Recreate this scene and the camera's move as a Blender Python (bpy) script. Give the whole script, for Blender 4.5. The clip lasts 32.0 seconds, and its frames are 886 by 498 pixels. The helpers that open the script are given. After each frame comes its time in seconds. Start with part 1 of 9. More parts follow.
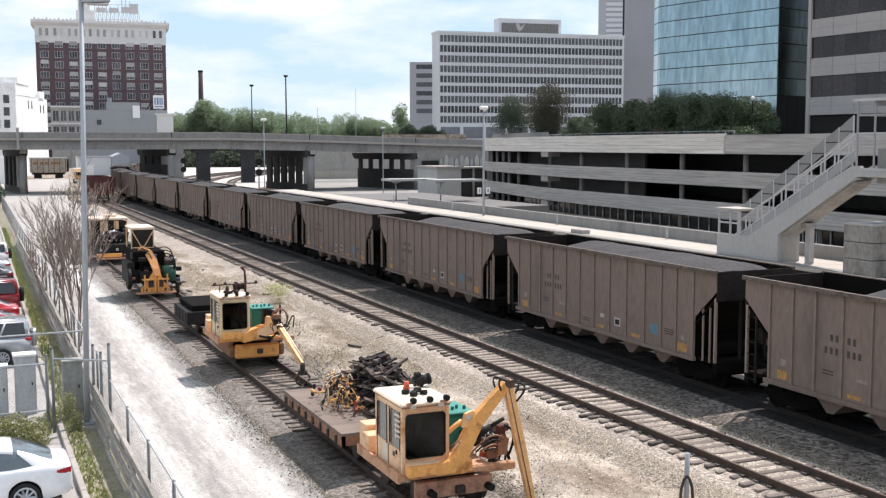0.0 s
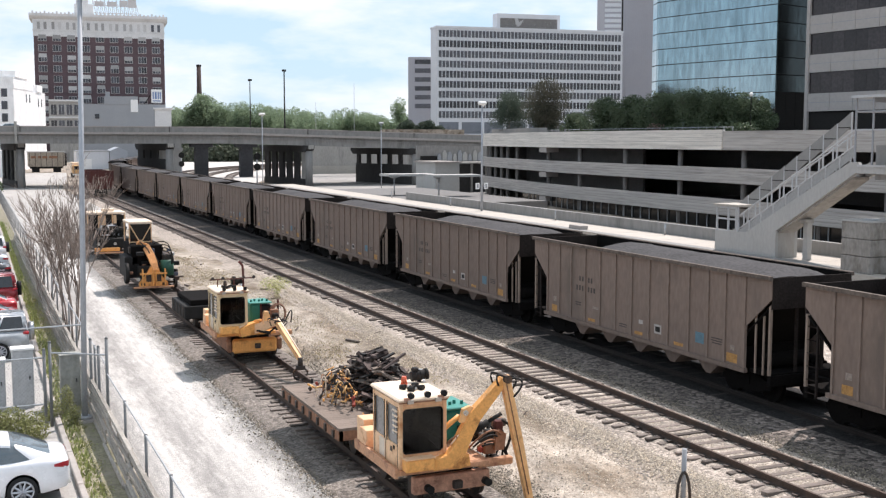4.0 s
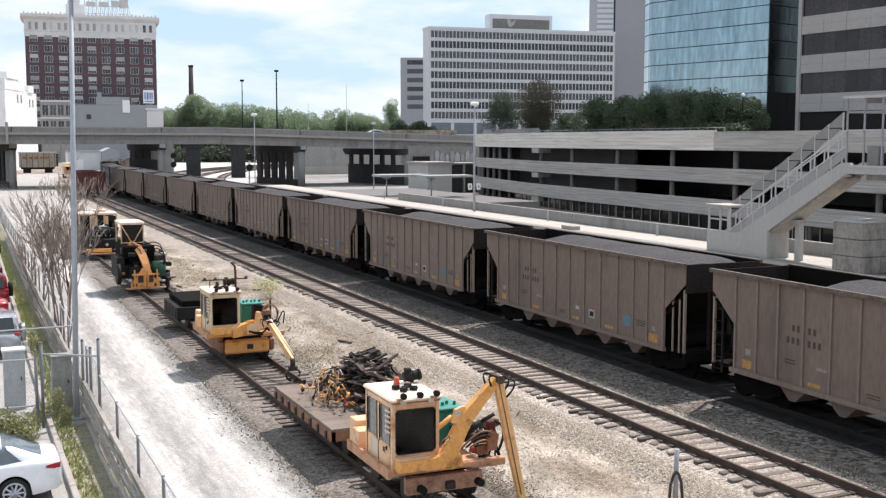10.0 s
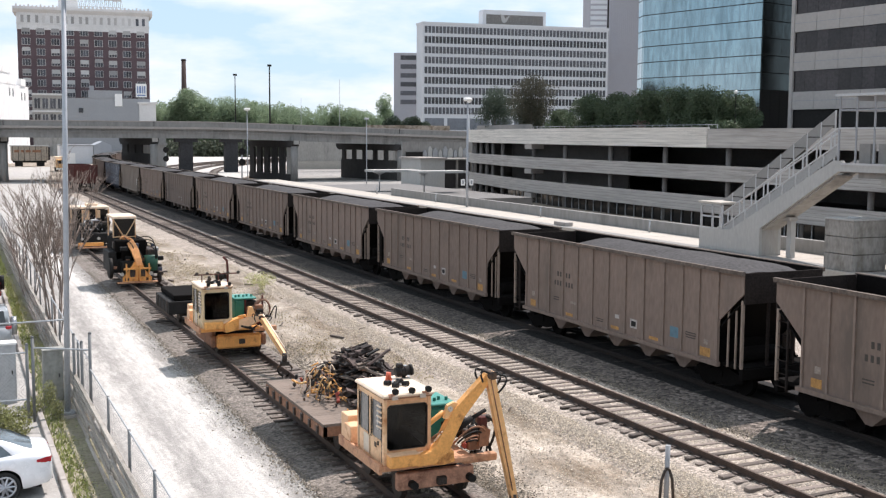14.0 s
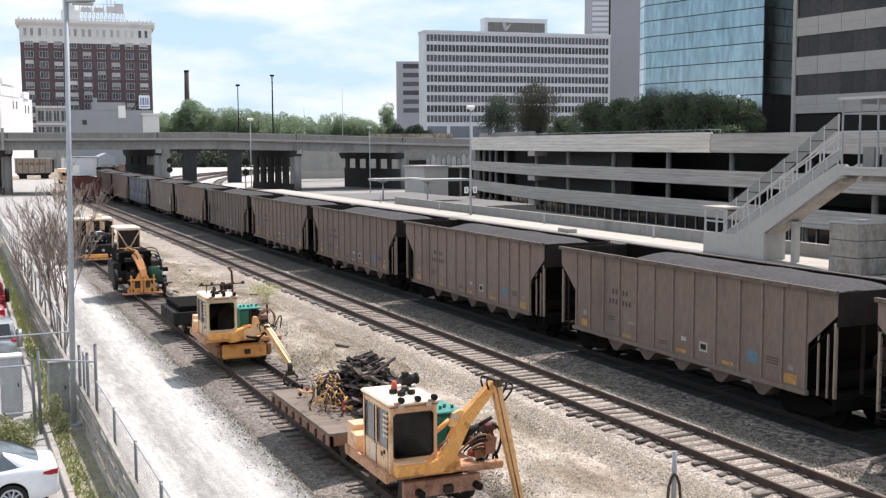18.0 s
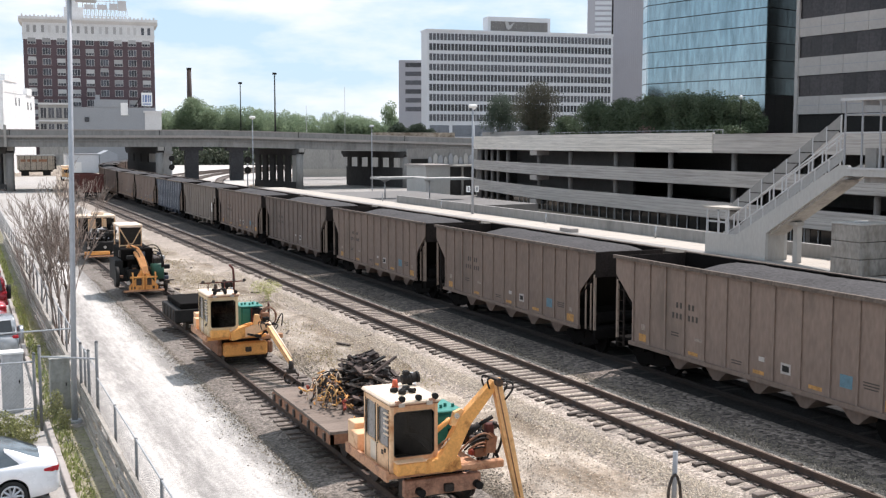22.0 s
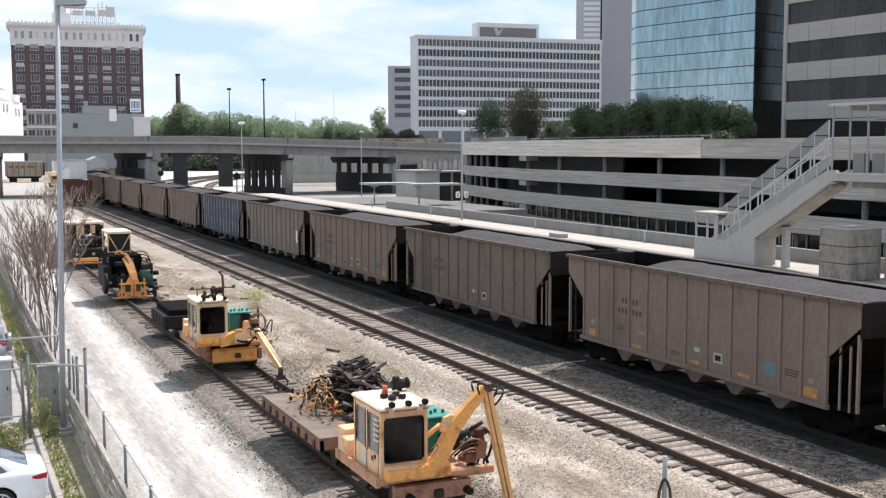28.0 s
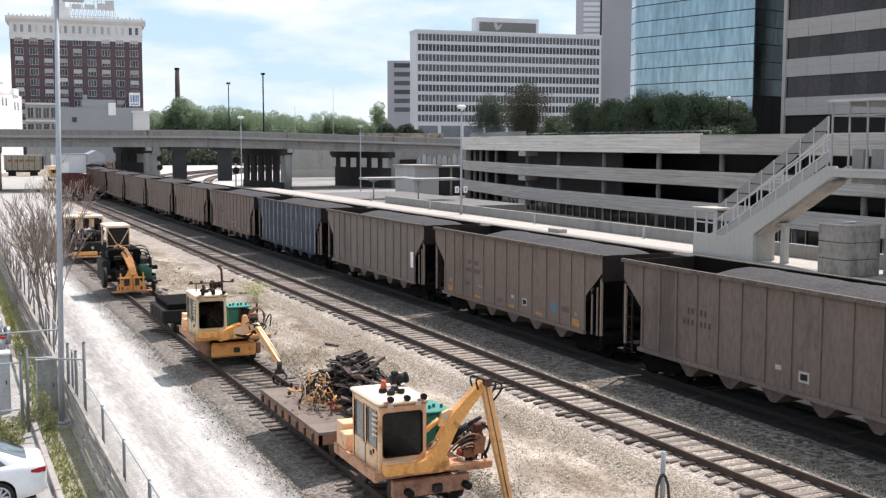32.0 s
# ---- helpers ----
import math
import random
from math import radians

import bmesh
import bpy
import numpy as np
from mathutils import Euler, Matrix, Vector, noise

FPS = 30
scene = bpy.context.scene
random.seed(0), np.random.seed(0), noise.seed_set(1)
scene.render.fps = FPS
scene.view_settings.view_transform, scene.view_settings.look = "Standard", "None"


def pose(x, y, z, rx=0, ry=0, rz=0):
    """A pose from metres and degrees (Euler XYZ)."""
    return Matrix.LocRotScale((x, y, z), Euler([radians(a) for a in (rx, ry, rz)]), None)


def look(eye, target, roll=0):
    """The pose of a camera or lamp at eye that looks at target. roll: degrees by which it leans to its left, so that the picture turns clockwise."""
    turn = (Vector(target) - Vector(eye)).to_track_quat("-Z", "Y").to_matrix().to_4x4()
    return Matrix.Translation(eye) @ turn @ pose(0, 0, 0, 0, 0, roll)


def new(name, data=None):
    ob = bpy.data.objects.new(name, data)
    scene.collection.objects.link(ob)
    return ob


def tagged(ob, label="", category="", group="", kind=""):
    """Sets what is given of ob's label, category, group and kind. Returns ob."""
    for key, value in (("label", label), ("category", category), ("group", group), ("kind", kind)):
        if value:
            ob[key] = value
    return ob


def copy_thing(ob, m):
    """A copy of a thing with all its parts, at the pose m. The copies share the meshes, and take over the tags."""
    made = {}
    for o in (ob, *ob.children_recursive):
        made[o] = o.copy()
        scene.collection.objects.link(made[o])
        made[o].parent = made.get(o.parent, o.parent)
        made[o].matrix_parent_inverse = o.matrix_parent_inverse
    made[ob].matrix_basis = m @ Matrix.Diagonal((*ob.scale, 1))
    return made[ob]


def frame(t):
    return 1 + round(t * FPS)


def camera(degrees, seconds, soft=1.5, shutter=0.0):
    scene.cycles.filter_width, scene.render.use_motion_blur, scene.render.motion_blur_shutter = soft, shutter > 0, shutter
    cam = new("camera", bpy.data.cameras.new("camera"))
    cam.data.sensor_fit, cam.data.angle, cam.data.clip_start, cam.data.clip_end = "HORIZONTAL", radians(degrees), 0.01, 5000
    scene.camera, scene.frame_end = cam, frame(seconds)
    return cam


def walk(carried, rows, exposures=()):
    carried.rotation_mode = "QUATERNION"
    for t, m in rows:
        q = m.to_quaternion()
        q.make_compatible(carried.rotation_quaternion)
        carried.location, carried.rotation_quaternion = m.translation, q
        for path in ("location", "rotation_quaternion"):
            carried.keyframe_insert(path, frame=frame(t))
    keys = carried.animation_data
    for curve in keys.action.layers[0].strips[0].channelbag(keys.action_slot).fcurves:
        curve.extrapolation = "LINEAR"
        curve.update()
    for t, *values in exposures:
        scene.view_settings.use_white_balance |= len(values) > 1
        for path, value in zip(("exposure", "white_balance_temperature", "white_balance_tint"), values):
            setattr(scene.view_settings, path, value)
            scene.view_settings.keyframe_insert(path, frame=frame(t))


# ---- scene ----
cam = camera(43.80, 32.0, soft=1.3)
EYE = 8.0
CAMERA_ROWS = [
    (0, pose(0, 0, EYE, 84.596, 0.117, -23.469)),
    (0.5, pose(0, 0, EYE, 84.598, 0.226, -23.326)),
    (1, pose(0, 0, EYE, 84.630, 0.189, -23.214)),
    (1.5, pose(0, 0, EYE, 84.496, 0.141, -23.230)),
    (2, pose(0, 0, EYE, 84.462, 0.176, -23.289)),
    (2.5, pose(0, 0, EYE, 84.395, -0.041, -23.357)),
    (3, pose(0, 0, EYE, 84.361, -0.026, -23.444)),
    (3.5, pose(0, 0, EYE, 84.354, -0.028, -23.506)),
    (5.5, pose(0, 0, EYE, 84.330, -0.153, -23.651)),
    (6, pose(0, 0, EYE, 84.412, -0.075, -23.666)),
    (6.5, pose(0, 0, EYE, 84.345, -0.124, -23.743)),
    (7, pose(0, 0, EYE, 84.233, -0.180, -23.796)),
    (7.5, pose(0, 0, EYE, 84.246, -0.047, -23.853)),
    (8, pose(0, 0, EYE, 84.321, -0.035, -23.921)),
    (8.5, pose(0, 0, EYE, 84.414, 0.050, -23.950)),
    (9, pose(0, 0, EYE, 84.355, -0.001, -23.892)),
    (9.5, pose(0, 0, EYE, 84.269, -0.085, -23.839)),
    (10, pose(0, 0, EYE, 84.377, -0.059, -23.948)),
    (10.5, pose(0, 0, EYE, 84.546, -0.048, -23.976)),
    (11, pose(0, 0, EYE, 84.524, -0.175, -23.924)),
    (11.5, pose(0, 0, EYE, 84.518, -0.121, -24.046)),
    (12, pose(0, 0, EYE, 84.417, -0.338, -24.089)),
    (12.5, pose(0, 0, EYE, 84.238, -0.382, -24.173)),
    (13, pose(0, 0, EYE, 84.151, -0.377, -24.263)),
    (13.5, pose(0, 0, EYE, 84.151, -0.381, -24.306)),
    (14, pose(0, 0, EYE, 84.151, -0.381, -24.306)),
    (14.5, pose(0, 0, EYE, 84.115, -0.430, -24.260)),
    (16.5, pose(0, 0, EYE, 84.213, -0.331, -24.098)),
    (17, pose(0, 0, EYE, 84.137, -0.304, -24.188)),
    (17.5, pose(0, 0, EYE, 84.291, -0.112, -24.218)),
    (18, pose(0, 0, EYE, 84.563, 0.262, -24.149)),
    (18.5, pose(0, 0, EYE, 84.718, 0.183, -23.986)),
    (19, pose(0, 0, EYE, 84.740, 0.120, -23.990)),
    (19.5, pose(0, 0, EYE, 84.798, 0.136, -23.995)),
    (20, pose(0, 0, EYE, 84.823, 0.139, -24.008)),
    (20.5, pose(0, 0, EYE, 84.723, 0.012, -24.003)),
    (21, pose(0, 0, EYE, 84.615, 0.007, -23.991)),
    (21.5, pose(0, 0, EYE, 84.546, -0.028, -24.015)),
    (22, pose(0, 0, EYE, 84.506, -0.032, -24.038)),
    (22.5, pose(0, 0, EYE, 84.517, 0.014, -24.038)),
    (23, pose(0, 0, EYE, 84.565, -0.067, -24.005)),
    (23.5, pose(0, 0, EYE, 84.733, 0.049, -23.919)),
    (24, pose(0, 0, EYE, 84.763, 0.030, -24.085)),
    (24.5, pose(0, 0, EYE, 84.767, 0.102, -24.221)),
    (25, pose(0, 0, EYE, 84.778, 0.134, -24.306)),
    (25.5, pose(0, 0, EYE, 84.770, 0.013, -24.318)),
    (27.5, pose(0, 0, EYE, 84.750, 0.056, -24.528)),
    (28, pose(0, 0, EYE, 84.798, 0.063, -24.590)),
    (28.5, pose(0, 0, EYE, 84.787, -0.094, -24.591)),
    (29, pose(0, 0, EYE, 84.739, -0.074, -24.618)),
    (29.5, pose(0, 0, EYE, 84.724, -0.068, -24.632)),
    (30, pose(0, 0, EYE, 84.658, -0.106, -24.588)),
    (30.5, pose(0, 0, EYE, 84.611, 0.004, -24.511)),
    (31, pose(0, 0, EYE, 84.576, -0.087, -24.527)),
    (31.5, pose(0, 0, EYE, 84.465, -0.134, -24.586)),
    (32, pose(0, 0, EYE, 84.534, -0.096, -24.625)),
]
walk(cam, CAMERA_ROWS, [(0, 0.2, 6500, 17), (32, 0.2, 6500, 17)])

# light: hazy summer noon, sun high beyond the train
SUN_WAY = Vector((2.05, 1.5, 4.2)).normalized()
world = bpy.data.worlds.new("sky")
scene.world = world
world.use_nodes = True
wt = world.node_tree
wt.nodes.clear()
sky = wt.nodes.new("ShaderNodeTexSky")
sky.sky_type = "NISHITA"
sky.sun_disc = False
sky.sun_elevation = math.asin(SUN_WAY.z)
sky.sun_rotation = math.atan2(SUN_WAY.x, SUN_WAY.y)
sky.dust_density = 0.4
sky.ozone_density = 2.5
bg = wt.nodes.new("ShaderNodeBackground")
bg.inputs["Strength"].default_value = 0.089
# thin bright cloud over the blue
tc = wt.nodes.new("ShaderNodeTexCoord")
mp = wt.nodes.new("ShaderNodeMapping")
mp.inputs["Scale"].default_value = (1.0, 1.0, 3.2)
n1 = wt.nodes.new("ShaderNodeTexNoise")
n1.inputs["Scale"].default_value = 5.0
n1.inputs["Detail"].default_value = 7.0
n1.inputs["Roughness"].default_value = 0.55
rampn = wt.nodes.new("ShaderNodeValToRGB")
rampn.color_ramp.elements[0].position = 0.42
rampn.color_ramp.elements[1].position = 0.66
mixn = wt.nodes.new("ShaderNodeMix")
mixn.data_type = "RGBA"
mixn.inputs["B"].default_value = (11.0, 11.3, 11.6, 1)
wt.links.new(tc.outputs["Generated"], mp.inputs["Vector"])
wt.links.new(mp.outputs["Vector"], n1.inputs["Vector"])
wt.links.new(n1.outputs["Fac"], rampn.inputs["Fac"])
wt.links.new(rampn.outputs["Color"], mixn.inputs["Factor"])
tone = wt.nodes.new("ShaderNodeMix")
tone.data_type = "RGBA"
tone.inputs["Factor"].default_value = 0.75
tone.inputs["B"].default_value = (6.4, 9.0, 10.6, 1)
wt.links.new(sky.outputs["Color"], tone.inputs["A"])
wt.links.new(tone.outputs["Result"], mixn.inputs["A"])
wt.links.new(mixn.outputs["Result"], bg.inputs["Color"])
wo = wt.nodes.new("ShaderNodeOutputWorld")
wt.links.new(bg.outputs["Background"], wo.inputs["Surface"])
sun = new("sun", bpy.data.lights.new("sun", "SUN"))
sun.data.energy, sun.data.angle, sun.data.color = 5.0, radians(0.6), (1.0, 0.95, 0.88)
sun.matrix_world = look((0, 0, 60), Vector((0, 0, 60)) - SUN_WAY)


# ---- materials ----
def mat(name, color, rough=0.8, metal=0.0, vary=0.25, scale=3.0, fine=0.0, bump=0.0, tint=None, spots=0.0, per_object=0.0, stretch=(1, 1, 1), spec=0.3, pebble=0.0, grains=(0.5, 1.45)):
    """Procedural surface: base colour varied at two scales, optional stain tint, grain bump."""
    m = bpy.data.materials.new(name)
    m.use_nodes = True
    t = m.node_tree
    b = t.nodes["Principled BSDF"]
    b.inputs["Metallic"].default_value = metal
    b.inputs["Specular IOR Level"].default_value = spec
    co = t.nodes.new("ShaderNodeTexCoord")
    mp = t.nodes.new("ShaderNodeMapping")
    mp.inputs["Scale"].default_value = stretch
    t.links.new(co.outputs["Object"], mp.inputs["Vector"])
    big = t.nodes.new("ShaderNodeTexNoise")
    big.inputs["Scale"].default_value = scale
    big.inputs["Detail"].default_value = 5
    big.inputs["Roughness"].default_value = 0.62
    sm = t.nodes.new("ShaderNodeTexNoise")
    sm.inputs["Scale"].default_value = fine or scale * 9
    sm.inputs["Detail"].default_value = 3
    t.links.new(mp.outputs["Vector"], big.inputs["Vector"])
    t.links.new(mp.outputs["Vector"], sm.inputs["Vector"])
    add = t.nodes.new("ShaderNodeMath")
    add.operation = "MULTIPLY_ADD"
    add.inputs[1].default_value = 0.55
    t.links.new(sm.outputs["Fac"], add.inputs[0])
    half = t.nodes.new("ShaderNodeMath")
    half.operation = "MULTIPLY"
    half.inputs[1].default_value = 0.45
    t.links.new(big.outputs["Fac"], half.inputs[0])
    t.links.new(half.outputs[0], add.inputs[2])
    ramp = t.nodes.new("ShaderNodeValToRGB")
    c = Vector(color)
    lo, hi = c * (1 - vary), c * (1 + vary)
    ramp.color_ramp.elements[0].position, ramp.color_ramp.elements[1].position = 0.36, 0.64
    ramp.color_ramp.elements[0].color = (*lo, 1)
    ramp.color_ramp.elements[1].color = (*[min(1, v) for v in hi], 1)
    t.links.new(add.outputs[0], ramp.inputs["Fac"])
    out = ramp.outputs["Color"]
    if tint is not None:
        st = t.nodes.new("ShaderNodeTexNoise")
        st.inputs["Scale"].default_value = scale * 0.7
        st.inputs["Detail"].default_value = 6
        st.inputs["Roughness"].default_value = 0.7
        t.links.new(mp.outputs["Vector"], st.inputs["Vector"])
        sr = t.nodes.new("ShaderNodeValToRGB")
        sr.color_ramp.elements[0].position = 0.62 - spots * 0.3
        sr.color_ramp.elements[1].position = 0.74 - spots * 0.2
        t.links.new(st.outputs["Fac"], sr.inputs["Fac"])
        mx = t.nodes.new("ShaderNodeMix")
        mx.data_type = "RGBA"
        mx.inputs["B"].default_value = (*tint, 1)
        t.links.new(sr.outputs["Color"], mx.inputs["Factor"])
        t.links.new(out, mx.inputs["A"])
        out = mx.outputs["Result"]
    if per_object:
        oi = t.nodes.new("ShaderNodeObjectInfo")
        mr = t.nodes.new("ShaderNodeMapRange")
        mr.inputs["To Min"].default_value, mr.inputs["To Max"].default_value = 1 - per_object, 1 + per_object
        t.links.new(oi.outputs["Random"], mr.inputs["Value"])
        hs = t.nodes.new("ShaderNodeHueSaturation")
        t.links.new(mr.outputs["Result"], hs.inputs["Value"])
        t.links.new(out, hs.inputs["Color"])
        out = hs.outputs["Color"]
    if pebble:
        vo = t.nodes.new("ShaderNodeTexVoronoi")
        vo.inputs["Scale"].default_value = pebble
        t.links.new(co.outputs["Object"], vo.inputs["Vector"])
        sep = t.nodes.new("ShaderNodeSeparateColor")
        t.links.new(vo.outputs["Color"], sep.inputs["Color"])
        mv = t.nodes.new("ShaderNodeMapRange")
        mv.inputs["To Min"].default_value, mv.inputs["To Max"].default_value = grains
        t.links.new(sep.outputs["Red"], mv.inputs["Value"])
        hv = t.nodes.new("ShaderNodeHueSaturation")
        t.links.new(mv.outputs["Result"], hv.inputs["Value"])
        t.links.new(out, hv.inputs["Color"])
        out = hv.outputs["Color"]
        pb = t.nodes.new("ShaderNodeBump")
        pb.invert = True
        pb.inputs["Strength"].default_value = 0.8
        pb.inputs["Distance"].default_value = 0.5 / pebble
        t.links.new(vo.outputs["Distance"], pb.inputs["Height"])
        t.links.new(pb.outputs["Normal"], b.inputs["Normal"])
        bump = 0
    t.links.new(out, b.inputs["Base Color"])
    rr = t.nodes.new("ShaderNodeMapRange")
    rr.inputs["To Min"].default_value, rr.inputs["To Max"].default_value = max(0.03, rough - 0.12), min(1, rough + 0.12)
    t.links.new(big.outputs["Fac"], rr.inputs["Value"])
    t.links.new(rr.outputs["Result"], b.inputs["Roughness"])
    if bump:
        bp = t.nodes.new("ShaderNodeBump")
        bp.inputs["Strength"].default_value = 0.6
        bp.inputs["Distance"].default_value = bump
        t.links.new(sm.outputs["Fac"], bp.inputs["Height"])
        t.links.new(bp.outputs["Normal"], b.inputs["Normal"])
    return m


# ---- mesh helpers ----
def box(bm, x0, x1, y0, y1, z0, z1, m=None, bevel=0.0):
    vs = [Vector((x, y, z)) for z in (z0, z1) for y in (y0, y1) for x in (x0, x1)]
    if m is not None:
        vs = [m @ v for v in vs]
    v = [bm.verts.new(c) for c in vs]
    fs = [bm.faces.new([v[i] for i in q]) for q in ((0, 2, 3, 1), (4, 5, 7, 6), (0, 1, 5, 4), (2, 6, 7, 3), (0, 4, 6, 2), (1, 3, 7, 5))]
    if bevel:
        es = {e for f in fs for e in f.edges}
        bmesh.ops.bevel(bm, geom=list(es), offset=bevel, segments=1, affect="EDGES")
    return fs


def rod(bm, a, b, r, seg=8, r2=None):
    a, b = Vector(a), Vector(b)
    d = (b - a)
    q = d.to_track_quat("Z", "Y").to_matrix()
    r2 = r if r2 is None else r2
    ra, rb = [], []
    for i in range(seg):
        w = 2 * math.pi * i / seg
        o = q @ Vector((math.cos(w), math.sin(w), 0))
        ra.append(bm.verts.new(a + o * r))
        rb.append(bm.verts.new(b + o * r2))
    for i in range(seg):
        f = bm.faces.new((ra[i], ra[(i + 1) % seg], rb[(i + 1) % seg], rb[i]))
        f.smooth = seg > 6
    bm.faces.new(ra[::-1])
    bm.faces.new(rb)


def hose(bm, pts, r, seg=6):
    """A bent tube through points."""
    pts = [Vector(p) for p in pts]
    rings = []
    for i, p in enumerate(pts):
        d = pts[min(i + 1, len(pts) - 1)] - pts[max(i - 1, 0)]
        q = d.to_track_quat("Z", "Y").to_matrix()
        rings.append([bm.verts.new(p + q @ Vector((math.cos(2 * math.pi * k / seg) * r, math.sin(2 * math.pi * k / seg) * r, 0))) for k in range(seg)])
    for a, b in zip(rings, rings[1:]):
        for k in range(seg):
            bm.faces.new((a[k], a[(k + 1) % seg], b[(k + 1) % seg], b[k])).smooth = True
    bm.faces.new(rings[0][::-1])
    bm.faces.new(rings[-1])


def arc_pts(a, b, sag, n=8):
    """Points of a hose from a to b that bulges by the vector sag."""
    a, b, sag = Vector(a), Vector(b), Vector(sag)
    return [a.lerp(b, i / n) + sag * (4 * (i / n) * (1 - i / n)) for i in range(n + 1)]


def slab(bm, prof, lo, hi, axis="x", m=None):
    """A flat profile (list of 2D points, counter-clockwise) drawn out along an axis. x: (y, z), y: (x, z), z: (x, y)."""
    def at(p, h):
        v = Vector({"x": (h, p[0], p[1]), "y": (p[0], h, p[1]), "z": (p[0], p[1], h)}[axis])
        return m @ v if m is not None else v
    a = [bm.verts.new(at(p, lo)) for p in prof]
    b = [bm.verts.new(at(p, hi)) for p in prof]
    n = len(prof)
    fs = [bm.faces.new(a[::-1]), bm.faces.new(b)]
    for i in range(n):
        fs.append(bm.faces.new((a[i], a[(i + 1) % n], b[(i + 1) % n], b[i])))
    return fs


def done(bm, name, material):
    bmesh.ops.recalc_face_normals(bm, faces=bm.faces[:])
    me = bpy.data.meshes.new(name)
    bm.to_mesh(me)
    bm.free()
    for x in (material if isinstance(material, (list, tuple)) else [material]):
        me.materials.append(x)
    return me


def part(name, bm, material, parent=None, label=""):
    me = bm if isinstance(bm, bpy.types.Mesh) else done(bm, name, material)
    ob = new(name, me)
    if parent is not None:
        ob.parent = parent
    if label:
        ob["label"] = label
    return ob


def thing(name, m, label, category, group="", kind=""):
    ob = new(name)
    ob.matrix_basis = m
    return tagged(ob, label, category, group, kind)


def B():
    return bmesh.new()


def boxpart(name, dims, material, parent, label="", bevel=0.0, m=None):
    bm = B()
    box(bm, *dims, m=m, bevel=bevel)
    return part(name, bm, material, parent, label)


def solid(name, bm, material, label, category="", group="", kind=""):
    return tagged(part(name, bm, material), label, category, group, kind)


M_ballast = mat("pale_ballast", (0.41, 0.352, 0.305), 0.95, pebble=15.0, vary=0.4, scale=0.25, fine=11.0, bump=0.05, tint=(0.20, 0.18, 0.16), spots=0.15)
M_dark_ballast = mat("grey_ballast", (0.158, 0.133, 0.118), 0.95, pebble=8.0, grains=(0.28, 1.85), vary=0.5, scale=0.6, fine=12.0, bump=0.05)


def gravel_road_mat():
    """White crushed stone with two worn wheel lines, thinning out into the siding's dirt at its edge."""
    m = mat("white_gravel", (0.47, 0.455, 0.435), 0.95, vary=0.22, scale=0.5, fine=7.0, pebble=24.0, grains=(0.82, 1.18), stretch=(1, 0.12, 1))
    t = m.node_tree
    b = t.nodes["Principled BSDF"]
    src = b.inputs["Base Color"].links[0].from_socket
    co = t.nodes.new("ShaderNodeTexCoord")
    sep = t.nodes.new("ShaderNodeSeparateXYZ")
    t.links.new(co.outputs["Object"], sep.inputs["Vector"])
    mp = t.nodes.new("ShaderNodeMapping")
    mp.inputs["Scale"].default_value = (1.0, 0.35, 1.0)
    t.links.new(co.outputs["Object"], mp.inputs["Vector"])
    n = t.nodes.new("ShaderNodeTexNoise")
    n.inputs["Scale"].default_value = 1.6
    n.inputs["Detail"].default_value = 8
    n.inputs["Roughness"].default_value = 0.75
    t.links.new(mp.outputs["Vector"], n.inputs["Vector"])
    ad = t.nodes.new("ShaderNodeMath")
    ad.operation = "MULTIPLY_ADD"
    ad.inputs[1].default_value = 2.0
    t.links.new(n.outputs["Fac"], ad.inputs[0])
    t.links.new(sep.outputs["X"], ad.inputs[2])
    mr = t.nodes.new("ShaderNodeMapRange")
    mr.inputs["From Min"].default_value, mr.inputs["From Max"].default_value = 4.4, 9.2
    t.links.new(ad.outputs[0], mr.inputs["Value"])
    rp = t.nodes.new("ShaderNodeValToRGB")
    rp.color_ramp.interpolation = "EASE"
    stops = ((0.0, 0.6), (0.10, 1.0), (0.24, 1.3), (0.40, 0.84), (0.54, 1.15), (0.66, 1.35), (0.82, 0.66), (1.0, 0.42))
    el = rp.color_ramp.elements
    for p, v in stops[1:-1]:
        el.new(p)
    for e, (p, v) in zip(el, stops):
        e.position = p
        e.color = (v * 0.7, v * 0.69, v * 0.68, 1)
    t.links.new(mr.outputs["Result"], rp.inputs["Fac"])
    mx = t.nodes.new("ShaderNodeMix")
    mx.data_type = "RGBA"
    mx.blend_type = "MULTIPLY"
    mx.inputs["Factor"].default_value = 1.0
    t.links.new(src, mx.inputs["A"])
    t.links.new(rp.outputs["Color"], mx.inputs["B"])
    br = t.nodes.new("ShaderNodeBrightContrast")
    gain = t.nodes.new("ShaderNodeMix")
    gain.data_type = "RGBA"
    gain.blend_type = "MULTIPLY"
    gain.inputs["Factor"].default_value = 1.0
    gain.inputs["B"].default_value = (1.11, 1.11, 1.11, 1)
    t.links.new(mx.outputs["Result"], gain.inputs["A"])
    t.links.new(gain.outputs["Result"], b.inputs["Base Color"])
    t.nodes.remove(br)
    return m


